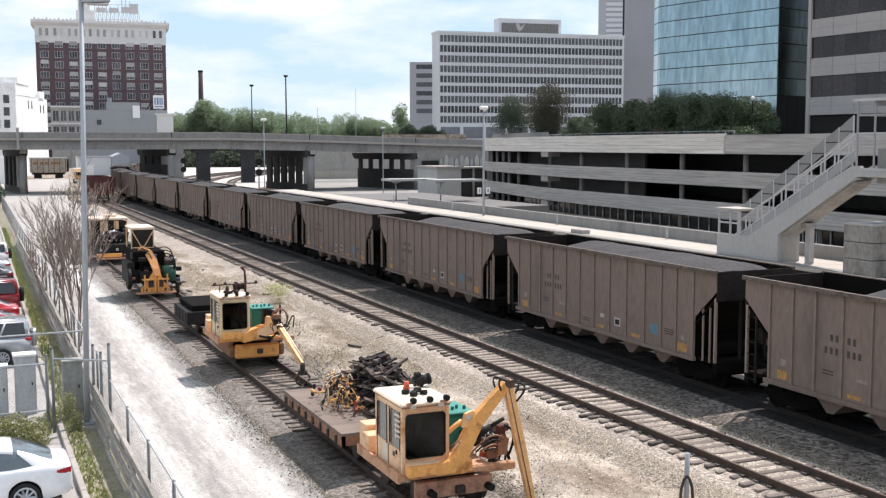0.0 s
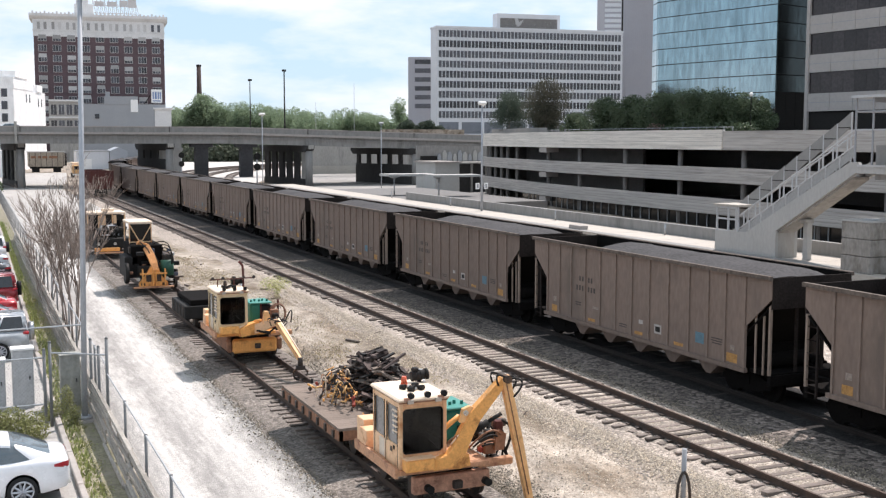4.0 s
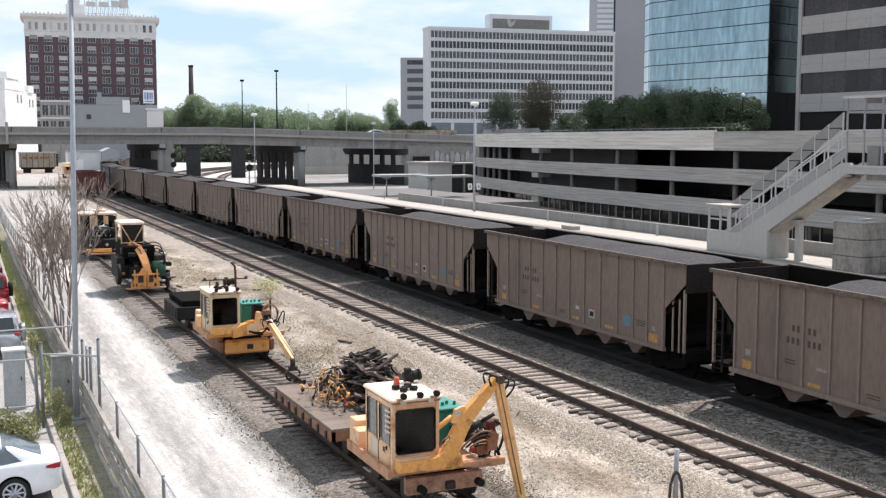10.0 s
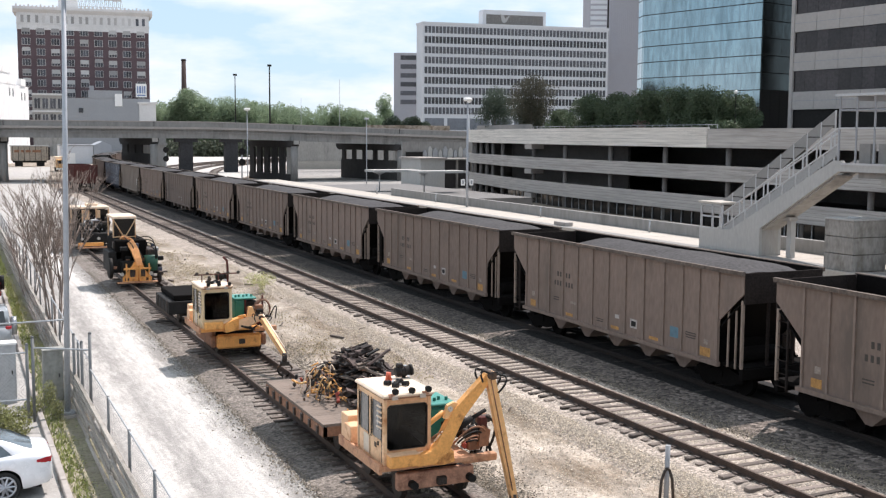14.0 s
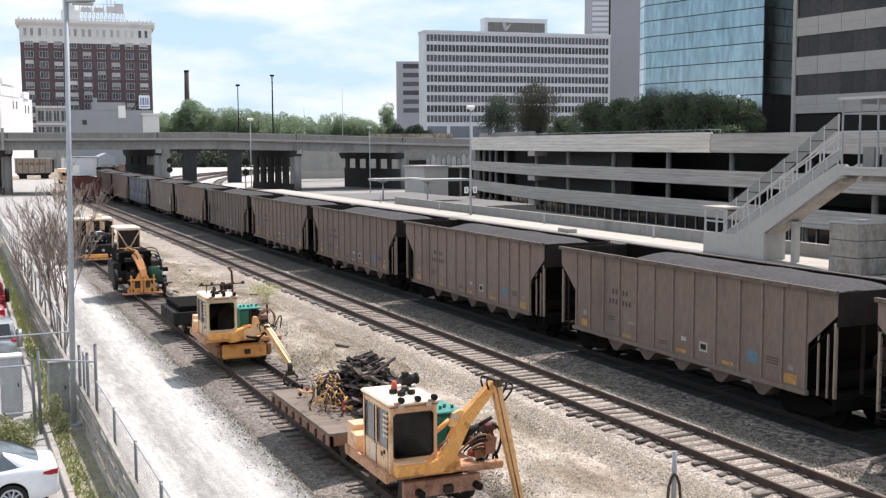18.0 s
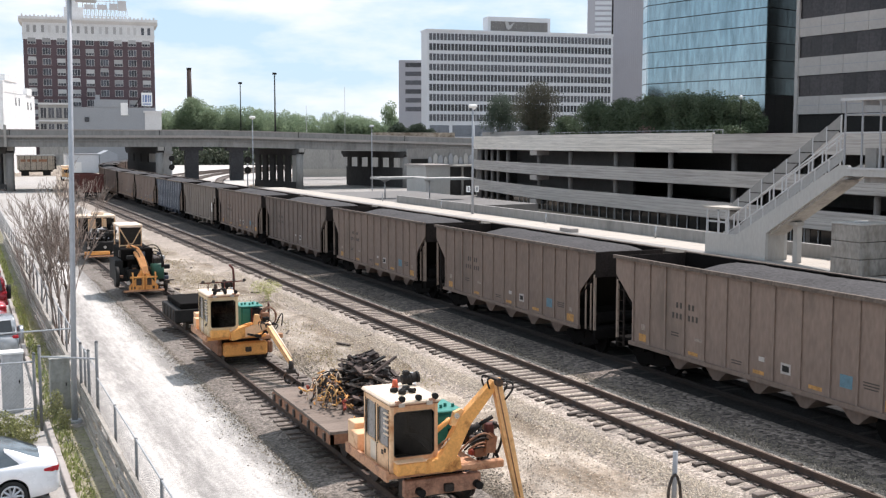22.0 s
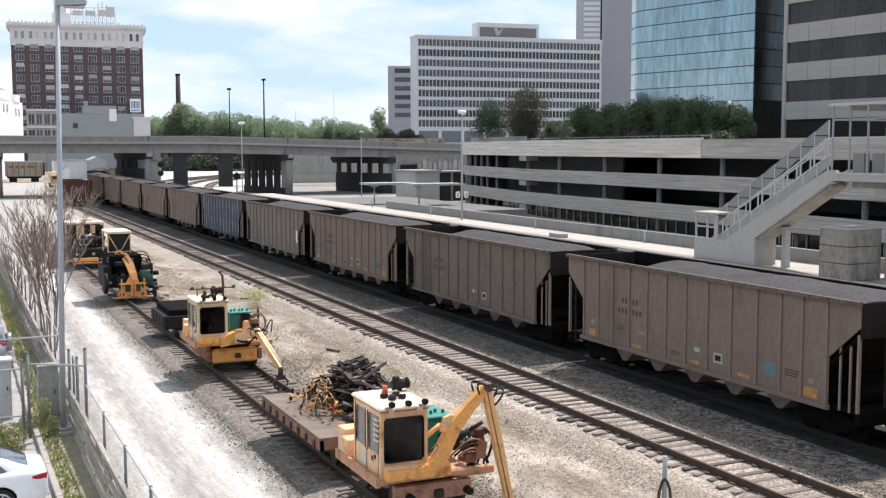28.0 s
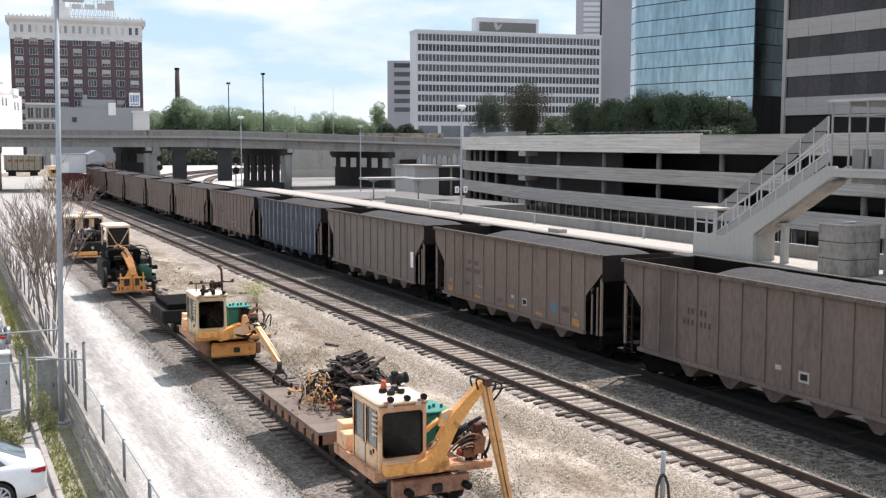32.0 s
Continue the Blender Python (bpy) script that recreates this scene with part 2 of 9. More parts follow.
M_gravel = gravel_road_mat()
M_ground = mat("dusty_ground", (0.385, 0.334, 0.285), 0.95, pebble=22.0, grains=(0.78, 1.2), vary=0.35, scale=0.24, fine=1.4, bump=0.02, tint=(0.215, 0.175, 0.13), spots=0.46)
M_asphalt = mat("lot_asphalt", (0.16, 0.155, 0.15), 0.9, vary=0.2, scale=0.5, fine=20)
M_siding = mat("oily_ballast", (0.175, 0.152, 0.132), 0.95, pebble=16.0, vary=0.45, scale=0.5, fine=10.0, bump=0.05, tint=(0.11, 0.092, 0.078), spots=0.2)
# bluish white also holds the office block's distance haze
M_officew = mat("bluish_white_cladding", (0.60, 0.615, 0.64), 0.8, vary=0.05, scale=0.2, fine=2)
M_girder = mat("weathered_girder", (0.25, 0.243, 0.232), 0.85, vary=0.15, scale=0.3, fine=3, tint=(0.14, 0.135, 0.13), spots=0.2, stretch=(1, 1, 0.3))
# concrete darkened to hold the shade under the overpass and platform edge
M_pier = mat("shade_dark_concrete", (0.050, 0.048, 0.047), 0.9, vary=0.25, scale=0.4, fine=4, stretch=(1, 1, 0.3))
M_rail = mat("rusty_rail", (0.085, 0.06, 0.048), 0.6, 0.3, vary=0.3, scale=2, tint=(0.05, 0.045, 0.045), spots=0.3)
M_tie = mat("weathered_tie", (0.15, 0.124, 0.108), 0.9, vary=0.45, scale=3, per_object=0.5, stretch=(0.4, 3, 3), bump=0.01)
M_concrete = mat("concrete", (0.35, 0.32, 0.297), 0.85, vary=0.12, scale=0.35, fine=6, tint=(0.30, 0.29, 0.27), spots=0.1, bump=0.004)
M_concrete2 = mat("streaked_concrete", (0.34, 0.325, 0.30), 0.85, vary=0.15, scale=0.5, fine=5, tint=(0.22, 0.21, 0.2), spots=0.15, stretch=(1, 1, 0.25))
M_white_deck = mat("pale_platform_paving", (0.42, 0.385, 0.34), 0.85, vary=0.1, scale=0.5, fine=6)
M_car = mat("taupe_paint", (0.198, 0.147, 0.120), 0.75, vary=0.15, scale=0.9, fine=9, tint=(0.142, 0.110, 0.090), spots=0.28, stretch=(1, 1, 0.34), per_object=0.10)
# near-black colour deepens the shade under, between and inside the coal cars
M_car_dark = mat("near_black_steel", (0.0075, 0.0065, 0.006), 0.9, vary=0.3, scale=2, spec=0.06)
M_coal = mat("coal", (0.062, 0.060, 0.061), 0.85, vary=0.35, scale=0.9, fine=9, bump=0.05, spec=0.1)
M_yellow = mat("worn_yellow_paint", (0.78, 0.37, 0.11), 0.45, vary=0.14, scale=2.5, fine=18, tint=(0.33, 0.13, 0.04), spots=0.24)
M_cream = mat("cream_paint", (0.76, 0.49, 0.29), 0.5, vary=0.14, scale=2, fine=14, tint=(0.44, 0.19, 0.075), spots=0.28)
M_black = mat("black_steel", (0.020, 0.019, 0.018), 0.65, vary=0.4, scale=4, spec=0.15)
M_grime = mat("oily_machinery", (0.052, 0.042, 0.036), 0.65, 0.1, vary=0.5, scale=4, tint=(0.16, 0.08, 0.04), spots=0.25)
M_green = mat("green_paint", (0.025, 0.17, 0.13), 0.5, vary=0.15, scale=2)
M_rust = mat("rust_red", (0.095, 0.032, 0.027), 0.8, vary=0.3, scale=1.2, tint=(0.06, 0.03, 0.026), spots=0.3)
M_glass = mat("dark_glass", (0.006, 0.007, 0.008), 0.1, vary=0.3, scale=1, spec=0.35)
# brick and stone lifted a little to stand for distance haze
M_brick = mat("dark_red_brick", (0.112, 0.078, 0.084), 0.9, vary=0.2, scale=0.3, fine=4)
M_stone = mat("pale_stone", (0.64, 0.63, 0.62), 0.85, vary=0.1, scale=0.3, fine=3)
M_white = mat("white_paint", (0.82, 0.81, 0.79), 0.7, vary=0.05, scale=0.4, fine=4)
M_grey = mat("grey_stucco", (0.31, 0.32, 0.335), 0.85, vary=0.07, scale=0.2, fine=3)
M_bark = mat("grey_bark", (0.13, 0.105, 0.085), 0.9, vary=0.3, scale=4, stretch=(1, 1, 0.3))
M_galv = mat("galvanised_steel", (0.42, 0.43, 0.44), 0.5, 0.55, vary=0.12, scale=3)
M_pole = mat("grey_painted_pole", (0.36, 0.38, 0.41), 0.5, 0.1, vary=0.08, scale=1)
M_wood = mat("weathered_board", (0.35, 0.318, 0.28), 0.9, vary=0.3, scale=2, stretch=(3, 0.4, 3), per_object=0.2)
# coal-dusted stones taken to black for the shade beneath the train
M_undertrain = mat("shaded_coal_ballast", (0.018, 0.0165, 0.016), 0.95, pebble=14.0, vary=0.5, scale=0.8, fine=12)
# tie colour lowered for the shade under the cars
M_dark_tie = mat("shaded_tie", (0.05, 0.044, 0.04), 0.9, vary=0.35, scale=3, per_object=0.3, stretch=(0.4, 3, 3))
M_frame_rust = mat("rusty_brown_beam", (0.27, 0.135, 0.08), 0.75, vary=0.25, scale=3, fine=14, tint=(0.12, 0.07, 0.05), spots=0.35)
M_peach = mat("bleached_orange_paint", (0.74, 0.46, 0.27), 0.5, vary=0.12, scale=3, fine=14, tint=(0.48, 0.22, 0.10), spots=0.15)


def cab_glass():
    """Thin tinted glass: seen through, with a sheen that grows at grazing angles."""
    m = bpy.data.materials.new("tinted_cab_glass")
    m.use_nodes = True
    t = m.node_tree
    t.nodes.clear()
    tr = t.nodes.new("ShaderNodeBsdfTransparent")
    tr.inputs["Color"].default_value = (0.22, 0.24, 0.25, 1)
    gl = t.nodes.new("ShaderNodeBsdfGlossy")
    gl.inputs["Roughness"].default_value = 0.04
    gl.inputs["Color"].default_value = (0.8, 0.85, 0.9, 1)
    fr = t.nodes.new("ShaderNodeFresnel")
    fr.inputs["IOR"].default_value = 1.4
    mx = t.nodes.new("ShaderNodeMixShader")
    out = t.nodes.new("ShaderNodeOutputMaterial")
    t.links.new(fr.outputs[0], mx.inputs[0])
    t.links.new(tr.outputs[0], mx.inputs[1])
    t.links.new(gl.outputs[0], mx.inputs[2])
    t.links.new(mx.outputs[0], out.inputs["Surface"])
    return m


M_cabglass = cab_glass()
# darker rail steel, for the shade under the train
M_darkrail = mat("shaded_rail", (0.028, 0.022, 0.019), 0.7, 0.2, vary=0.3, scale=2)
M_scrap = mat("dark_scrap", (0.068, 0.049, 0.043), 0.8, vary=0.4, scale=5, per_object=0.7)


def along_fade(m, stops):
    """Ground tone that changes along the yard: the colour is scaled by (y, factor) stops, broken up by noise."""
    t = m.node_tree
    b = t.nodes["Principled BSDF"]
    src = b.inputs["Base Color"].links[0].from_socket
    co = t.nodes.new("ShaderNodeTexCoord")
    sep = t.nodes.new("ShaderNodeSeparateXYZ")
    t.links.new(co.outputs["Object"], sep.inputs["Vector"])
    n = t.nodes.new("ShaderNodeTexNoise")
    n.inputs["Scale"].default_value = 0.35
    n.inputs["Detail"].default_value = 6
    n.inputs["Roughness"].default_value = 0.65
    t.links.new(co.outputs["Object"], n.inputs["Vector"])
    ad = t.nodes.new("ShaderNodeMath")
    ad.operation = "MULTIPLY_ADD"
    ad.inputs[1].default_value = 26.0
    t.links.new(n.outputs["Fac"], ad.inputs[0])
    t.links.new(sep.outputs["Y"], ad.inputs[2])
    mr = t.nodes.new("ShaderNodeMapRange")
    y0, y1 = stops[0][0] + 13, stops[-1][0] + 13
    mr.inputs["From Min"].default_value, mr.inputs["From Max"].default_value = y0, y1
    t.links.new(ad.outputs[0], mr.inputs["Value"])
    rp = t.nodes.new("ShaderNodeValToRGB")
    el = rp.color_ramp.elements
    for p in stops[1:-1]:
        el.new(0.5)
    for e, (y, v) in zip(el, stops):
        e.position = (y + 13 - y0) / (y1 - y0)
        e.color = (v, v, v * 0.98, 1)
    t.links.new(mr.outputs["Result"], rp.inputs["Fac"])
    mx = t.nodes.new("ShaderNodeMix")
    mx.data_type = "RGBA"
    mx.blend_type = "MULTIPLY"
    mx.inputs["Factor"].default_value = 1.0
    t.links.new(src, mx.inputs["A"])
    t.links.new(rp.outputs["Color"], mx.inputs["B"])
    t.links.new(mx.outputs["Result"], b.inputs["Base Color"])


def dirt_patches(m, scale, lo, hi, dark):
    """Soft, uneven patches of bare brown dirt, drawn out along the tracks."""
    t = m.node_tree
    b = t.nodes["Principled BSDF"]
    src = b.inputs["Base Color"].links[0].from_socket
    tc = t.nodes.new("ShaderNodeTexCoord")
    mp = t.nodes.new("ShaderNodeMapping")
    mp.inputs["Scale"].default_value = (1.0, 0.42, 1.0)
    mp.inputs["Location"].default_value = (3.7, 1.4, 0.0)
    t.links.new(tc.outputs["Object"], mp.inputs["Vector"])
    nz = t.nodes.new("ShaderNodeTexNoise")
    nz.inputs["Scale"].default_value = scale
    nz.inputs["Detail"].default_value = 7.0
    nz.inputs["Roughness"].default_value = 0.68
    nz.inputs["Distortion"].default_value = 0.5
    t.links.new(mp.outputs["Vector"], nz.inputs["Vector"])
    rp = t.nodes.new("ShaderNodeValToRGB")
    rp.color_ramp.elements[0].position, rp.color_ramp.elements[1].position = lo, hi
    rp.color_ramp.elements[0].color = (*dark, 1)
    rp.color_ramp.elements[1].color = (1.15, 1.15, 1.15, 1)
    t.links.new(nz.outputs["Fac"], rp.inputs["Fac"])
    mx = t.nodes.new("ShaderNodeMix")
    mx.data_type = "RGBA"
    mx.blend_type = "MULTIPLY"
    mx.inputs["Factor"].default_value = 1.0
    t.links.new(src, mx.inputs["A"])
    t.links.new(rp.outputs["Color"], mx.inputs["B"])
    t.links.new(mx.outputs["Result"], b.inputs["Base Color"])


dirt_patches(M_ground, 0.55, 0.36, 0.54, (0.56, 0.50, 0.43))
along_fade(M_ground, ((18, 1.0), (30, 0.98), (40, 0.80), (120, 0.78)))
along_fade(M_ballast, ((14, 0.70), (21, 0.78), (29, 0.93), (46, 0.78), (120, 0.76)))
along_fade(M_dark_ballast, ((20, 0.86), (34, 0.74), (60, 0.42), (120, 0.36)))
M_primer = mat("pinkish_rust_primer", (0.50, 0.27, 0.18), 0.7, vary=0.25, scale=3, fine=16, tint=(0.20, 0.09, 0.06), spots=0.3)


# ---- setting ----
XA, XB, XC = 9.72, 18.28, 23.36     # track centres
ARC_Y, ARC_R = 165.0, 330.0         # where the running lines begin to bend, and the bend's radius


BEND, BACK_R, BACK_L = 92.4, 200.0, 24.4


def line_at(x, s):
    """A place on a track at x: s metres along, with its heading. Straight, then bending to the right."""
    if s <= ARC_Y:
        return Vector((x, s, 0)), 0.0
    if x < XC + 1 and s > ARC_Y + BEND:
        # past the first bend the line swings back and runs straight on
        p, a0 = line_at(x, ARC_Y + BEND)
        r2 = BACK_R + (x - XC)
        u = min(s - ARC_Y - BEND, BACK_L)
        a = a0 - u / BACK_R
        p = p + Vector((math.cos(a0), -math.sin(a0), 0)) * (-r2) + Vector((math.cos(a), -math.sin(a), 0)) * r2
        return p + Vector((math.sin(a), math.cos(a), 0)) * (s - ARC_Y - BEND - u), a
    a = (s - ARC_Y) / ARC_R
    r = ARC_R - (x - XC)
    return Vector((x + r * (1 - math.cos(a)), ARC_Y + r * math.sin(a), 0)), a


def sweep(bm, x, prof, s0, s1, step=6.0, straight=False):
    """A profile (dx, z) drawn along a track."""
    rings = []
    n = max(1, int((s1 - s0) / step)) if not straight else 1
    for i in range(n + 1):
        s = s0 + (s1 - s0) * i / n
        p, a = (Vector((x, s, 0)), 0.0) if straight else line_at(x, s)
        rings.append([bm.verts.new((p.x + dx * math.cos(a), p.y - dx * math.sin(a), z)) for dx, z in prof])
    k = len(prof)
    for a, b in zip(rings, rings[1:]):
        for i in range(k):
            bm.faces.new((a[i], a[(i + 1) % k], b[(i + 1) % k], b[i]))
    bm.faces.new(rings[0])
    bm.faces.new(rings[-1][::-1])


GZ = -0.34   # ground level; rail heads lie at 0
bm = B()
# one sheet to the horizon, finer and slightly uneven near the tracks
xs = [-2500, -400, -120, -40, -10, 3.2] + [5 + 1.0 * i for i in range(24)] + [32, 40, 60, 110, 250, 600, 2500]
ys = [-400, -60, 0, 10] + [14 + 2.0 * i for i in range(60)] + [140, 155, 170, 200, 260, 340, 500, 900, 2800]
grid = []
for y in ys:
    row = []
    for x in xs:
        z = GZ
        if 10.9 < x < 16.6 and 10 < y < 140:
            z += 0.10 * noise.noise((x * 0.5, y * 0.22, 0)) + 0.05 * noise.noise((x, y * 0.7, 3))
        if y > 600:
            z -= 2.0
        row.append(bm.verts.new((x, y, z)))
    grid.append(row)
for a, b in zip(grid, grid[1:]):
    for i in range(len(xs) - 1):
        bm.faces.new((a[i], a[i + 1], b[i + 1], b[i])).smooth = True
ground = solid("ground", bm, M_ground, "dusty tan railway yard ground", "ground", kind="structure")

bm = B()
sweep(bm, XB, [(-3.4, GZ - 0.3), (1.95, GZ - 0.3), (1.66, -0.228), (1.05, -0.205), (-1.0, -0.207), (-1.2, -0.245), (-1.6, -0.26), (-3.0, GZ - 0.02), (-3.4, GZ - 0.2)], -30, 330)
solid("ballast_bed", bm, M_ballast, "pale crushed stone ballast under the middle track", "ballast", kind="structure")
bm = B()
sweep(bm, XC, [(-3.85, GZ - 0.3), (2.9, GZ - 0.3), (2.3, -0.19), (-1.9, -0.19), (-3.0, -0.215), (-3.85, -0.26)], -30, 440)
solid("ballast_bed", bm, M_dark_ballast, "dark grey ballast under the coal train's track", "ballast", kind="structure")
bm = B()
sweep(bm, XA, [(-2.6, GZ - 0.3), (2.3, GZ - 0.3), (1.5, -0.22), (-1.4, -0.22), (-2.1, GZ + 0.03)], -30, 99, straight=True)
solid("ballast_bed", bm, M_siding, "dirty ballast under the siding", "ballast", kind="structure")

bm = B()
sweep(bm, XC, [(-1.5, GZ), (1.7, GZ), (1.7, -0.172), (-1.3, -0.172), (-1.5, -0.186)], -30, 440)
solid("ballast_bed", bm, M_undertrain, "coal-dusted stones between the train's rails, blackened for the shade there", "ballast", kind="structure")
# white gravel service road beside the siding
bm = B()
edge = []
for i in range(300):
    y = -20 + 240 * i / 299
    l = 3.75 + 0.006 * max(0, y - 60) + 0.12 * noise.noise((0, y * 0.2, 5))
    r = 8.05 + 0.2 * noise.noise((7, y * 0.7, 1)) + 0.1 * noise.noise((9, y * 1.9, 1))
    edge.append([bm.verts.new((l + (r - l) * k / 6, y, GZ + (0.012 if k == 0 else 0.004 if k == 6 and y < 90 else 0.035) + (0.012 * noise.noise((k, y * 0.3, 2))))) for k in range(7)])
for a, b in zip(edge, edge[1:]):
    for k in range(6):
        bm.faces.new((a[k], a[k + 1], b[k + 1], b[k])).smooth = True
solid("gravel_road", bm, M_gravel, "bright white crushed gravel service road", "road", kind="structure")

bm = B()
slab(bm, [(4.2, 90), (7.6, 90), (8.2, 101), (14.8, 106), (15.4, 120), (15.4, 200), (19, 230), (24, 290), (-25, 290), (-25, 203), (4.8, 196)], GZ - 0.1, GZ + 0.055, "z")
solid("gravel_yard", bm, mat("dusty_white_gravel", (0.37, 0.352, 0.33), 0.95, vary=0.25, scale=0.4, fine=3.0, tint=(0.30, 0.285, 0.26), spots=0.3), "pale gravel yard at the end of the siding", "gravel", kind="structure")
RAIL = [(-0.07, -0.17), (0.07, -0.17), (0.012, -0.15), (0.012, -0.05), (0.036, -0.035), (0.036, 0.0), (-0.036, 0.0), (-0.036, -0.035), (-0.012, -0.05), (-0.012, -0.15)]
for x, s0, s1, lab in ((XA, -30, 99, "siding"), (XB, -30, 320, "middle track"), (XC, -30, 440, "coal train's track")):
    for side in (-1, 1):
        bm = B()
        sweep(bm, x, [(side * 0.753 + dx, z) for dx, z in RAIL], s0, s1, straight=(x == XA))
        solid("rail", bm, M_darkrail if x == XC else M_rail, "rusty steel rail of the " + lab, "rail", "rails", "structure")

# the road deck that crosses the yard
BR0, BR1 = Vector((-70, 208.6, 0)), Vector((100, 189.0, 0))
brd = (BR1 - BR0).normalized()
brn = Vector((-brd.y, brd.x, 0))


def bridge_pt(x, back, z):
    k = (x - BR0.x) / brd.x
    p = BR0 + brd * k + brn * back
    return Vector((p.x, p.y, z))


def deck_top(x):
    return 10.25 if x < 45 else 10.25 - (min(x, 100) - 45) * 0.029


def bridge_strip(bm, x0, x1, b0, b1, dz0, dz1, n=54):
    rings = []
    for i in range(n + 1):
        x = x0 + (x1 - x0) * i / n
        t = deck_top(x)
        rings.append([bm.verts.new(bridge_pt(x, b, t + dz)) for b, dz in ((b0, dz0), (b1, dz0), (b1, dz1), (b0, dz1))])
    for a, b in zip(rings, rings[1:]):
        for k in range(4):
            bm.faces.new((a[k], a[(k + 1) % 4], b[(k + 1) % 4], b[k]))
    bm.faces.new(rings[0])
    bm.faces.new(rings[-1][::-1])


overpass = thing("overpass", Matrix(), "long grey concrete road overpass across the rail yard", "bridge", kind="structure")
for nm, b0, b1, z0, z1, mm in (("parapet", 0, 0.35, -0.95, 0, M_girder), ("deck", -0.25, 17, -1.35, -0.95, M_concrete), ("girder", 0.3, 0.8, -2.95, -1.35, M_girder),
                               ("girder", 5.0, 5.5, -2.95, -1.35, M_girder), ("girder", 10.0, 10.5, -2.95, -1.35, M_girder), ("girder", 15.5, 16, -2.95, -1.35, M_girder), ("parapet", 16.6, 17, -0.95, 0, M_concrete2)):
    bm = B()
    bridge_strip(bm, -70, 335, b0, b1, z0, z1)
    part(nm, bm, mm, overpass)
bm = B()
bridge_strip(bm, -70, 335, -0.06, 0.4, -0.14, 0.03)
part("parapet_cap", bm, M_concrete, overpass)
bm = B()
bridge_strip(bm, -70, 335, 0.1, 0.3, -1.95, -1.75)
part("ledge", bm, M_girder, overpass)

# ---- parking garage ----
GF = [(63.0, 46), (63.8, 62), (65.2, 84.4), (65.9, 101), (66.4, 110), (66.9, 117), (67.9, 125), (69.5, 134), (71.4, 143), (73.0, 151.5), (75.2, 157.0), (80, 159), (110, 159.5)]


def inset(pts, d):
    out = []
    for i, p in enumerate(pts):
        a, b = Vector(pts[max(0, i - 1)]), Vector(pts[min(len(pts) - 1, i + 1)])
        t = (b - a).normalized()
        out.append((p[0] + t.y * d, p[1] - t.x * d))
    return out


def wall_strip(bm, pts, d0, d1, z0, z1):
    a, b = inset(pts, d0), inset(pts, d1)
    ra = [[bm.verts.new((x, y, z)) for x, y in a] for z in (z0, z1)]
    rb = [[bm.verts.new((x, y, z)) for x, y in b] for z in (z0, z1)]
    n = len(pts)
    for i in range(n - 1):
        bm.faces.new((ra[0][i], ra[0][i + 1], ra[1][i + 1], ra[1][i]))
        bm.faces.new((rb[0][i], rb[1][i], rb[1][i + 1], rb[0][i + 1]))
        bm.faces.new((ra[1][i], ra[1][i + 1], rb[1][i + 1], rb[1][i]))
        bm.faces.new((ra[0][i], rb[0][i], rb[0][i + 1], ra[0][i + 1]))
    for i in (0, n - 1):
        bm.faces.new((ra[0][i], ra[1][i], rb[1][i], rb[0][i]))


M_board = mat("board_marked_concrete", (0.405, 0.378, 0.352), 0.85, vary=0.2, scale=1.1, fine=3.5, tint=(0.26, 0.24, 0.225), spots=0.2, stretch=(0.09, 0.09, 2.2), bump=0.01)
# lighter copy of the board concrete, as if the left parapet were sunlit
M_boardtop = mat("sunlit_board_concrete", (0.66, 0.615, 0.555), 0.85, vary=0.16, scale=1.0, fine=3.5, tint=(0.36, 0.33, 0.30), spots=0.16, stretch=(0.09, 0.09, 2.2), bump=0.01)
# darker copy for columns, slabs and walls, holding the garage's inner shade
M_column = mat("shaded_garage_concrete", (0.17, 0.16, 0.152), 0.9, vary=0.15, scale=0.6, fine=5)
garage = thing("parking_garage", Matrix(), "grey concrete parking garage with open decks and a rounded corner", "garage", kind="structure")
left = GF[2:]
right = GF[:3]
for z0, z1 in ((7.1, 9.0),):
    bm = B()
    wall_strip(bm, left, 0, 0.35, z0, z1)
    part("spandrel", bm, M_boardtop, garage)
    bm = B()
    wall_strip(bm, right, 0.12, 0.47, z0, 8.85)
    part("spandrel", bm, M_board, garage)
for z0, z1 in ((4.05, 5.45), (1.02, 2.55), (-2.1, -0.6)):
    bm = B()
    wall_strip(bm, GF, 0, 0.35, z0, z1)
    part("spandrel", bm, M_board, garage)
for z0, z1 in ((7.1, 9.0), (4.05, 5.45), (1.02, 2.55)):
    for f in (0.2, 0.4, 0.6, 0.8):
        z = z0 + (z1 - z0) * f
        bm = B()
        wall_strip(bm, left if z0 > 7 else GF, -0.004, 0.02, z, z + 0.03)
        part("reveal", bm, M_board if z0 > 7 else M_girder, garage)
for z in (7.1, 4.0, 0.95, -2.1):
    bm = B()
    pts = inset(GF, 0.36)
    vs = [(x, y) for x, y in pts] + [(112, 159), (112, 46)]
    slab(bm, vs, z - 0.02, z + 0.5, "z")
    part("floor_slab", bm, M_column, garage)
# inner walls added to block light and views through the decks
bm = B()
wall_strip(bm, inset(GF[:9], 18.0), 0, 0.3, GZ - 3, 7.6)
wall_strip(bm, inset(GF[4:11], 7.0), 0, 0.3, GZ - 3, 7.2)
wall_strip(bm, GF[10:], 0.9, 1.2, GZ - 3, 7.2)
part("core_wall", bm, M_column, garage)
ins = inset(GF, 0.9)


def along(pts, d):
    for a, b in zip(pts, pts[1:]):
        a, b = Vector(a), Vector(b)
        l = (b - a).length
        if d <= l:
            return a.lerp(b, d / l), (b - a).normalized()
        d -= l
    return Vector(pts[-1]), Vector((1, 0))


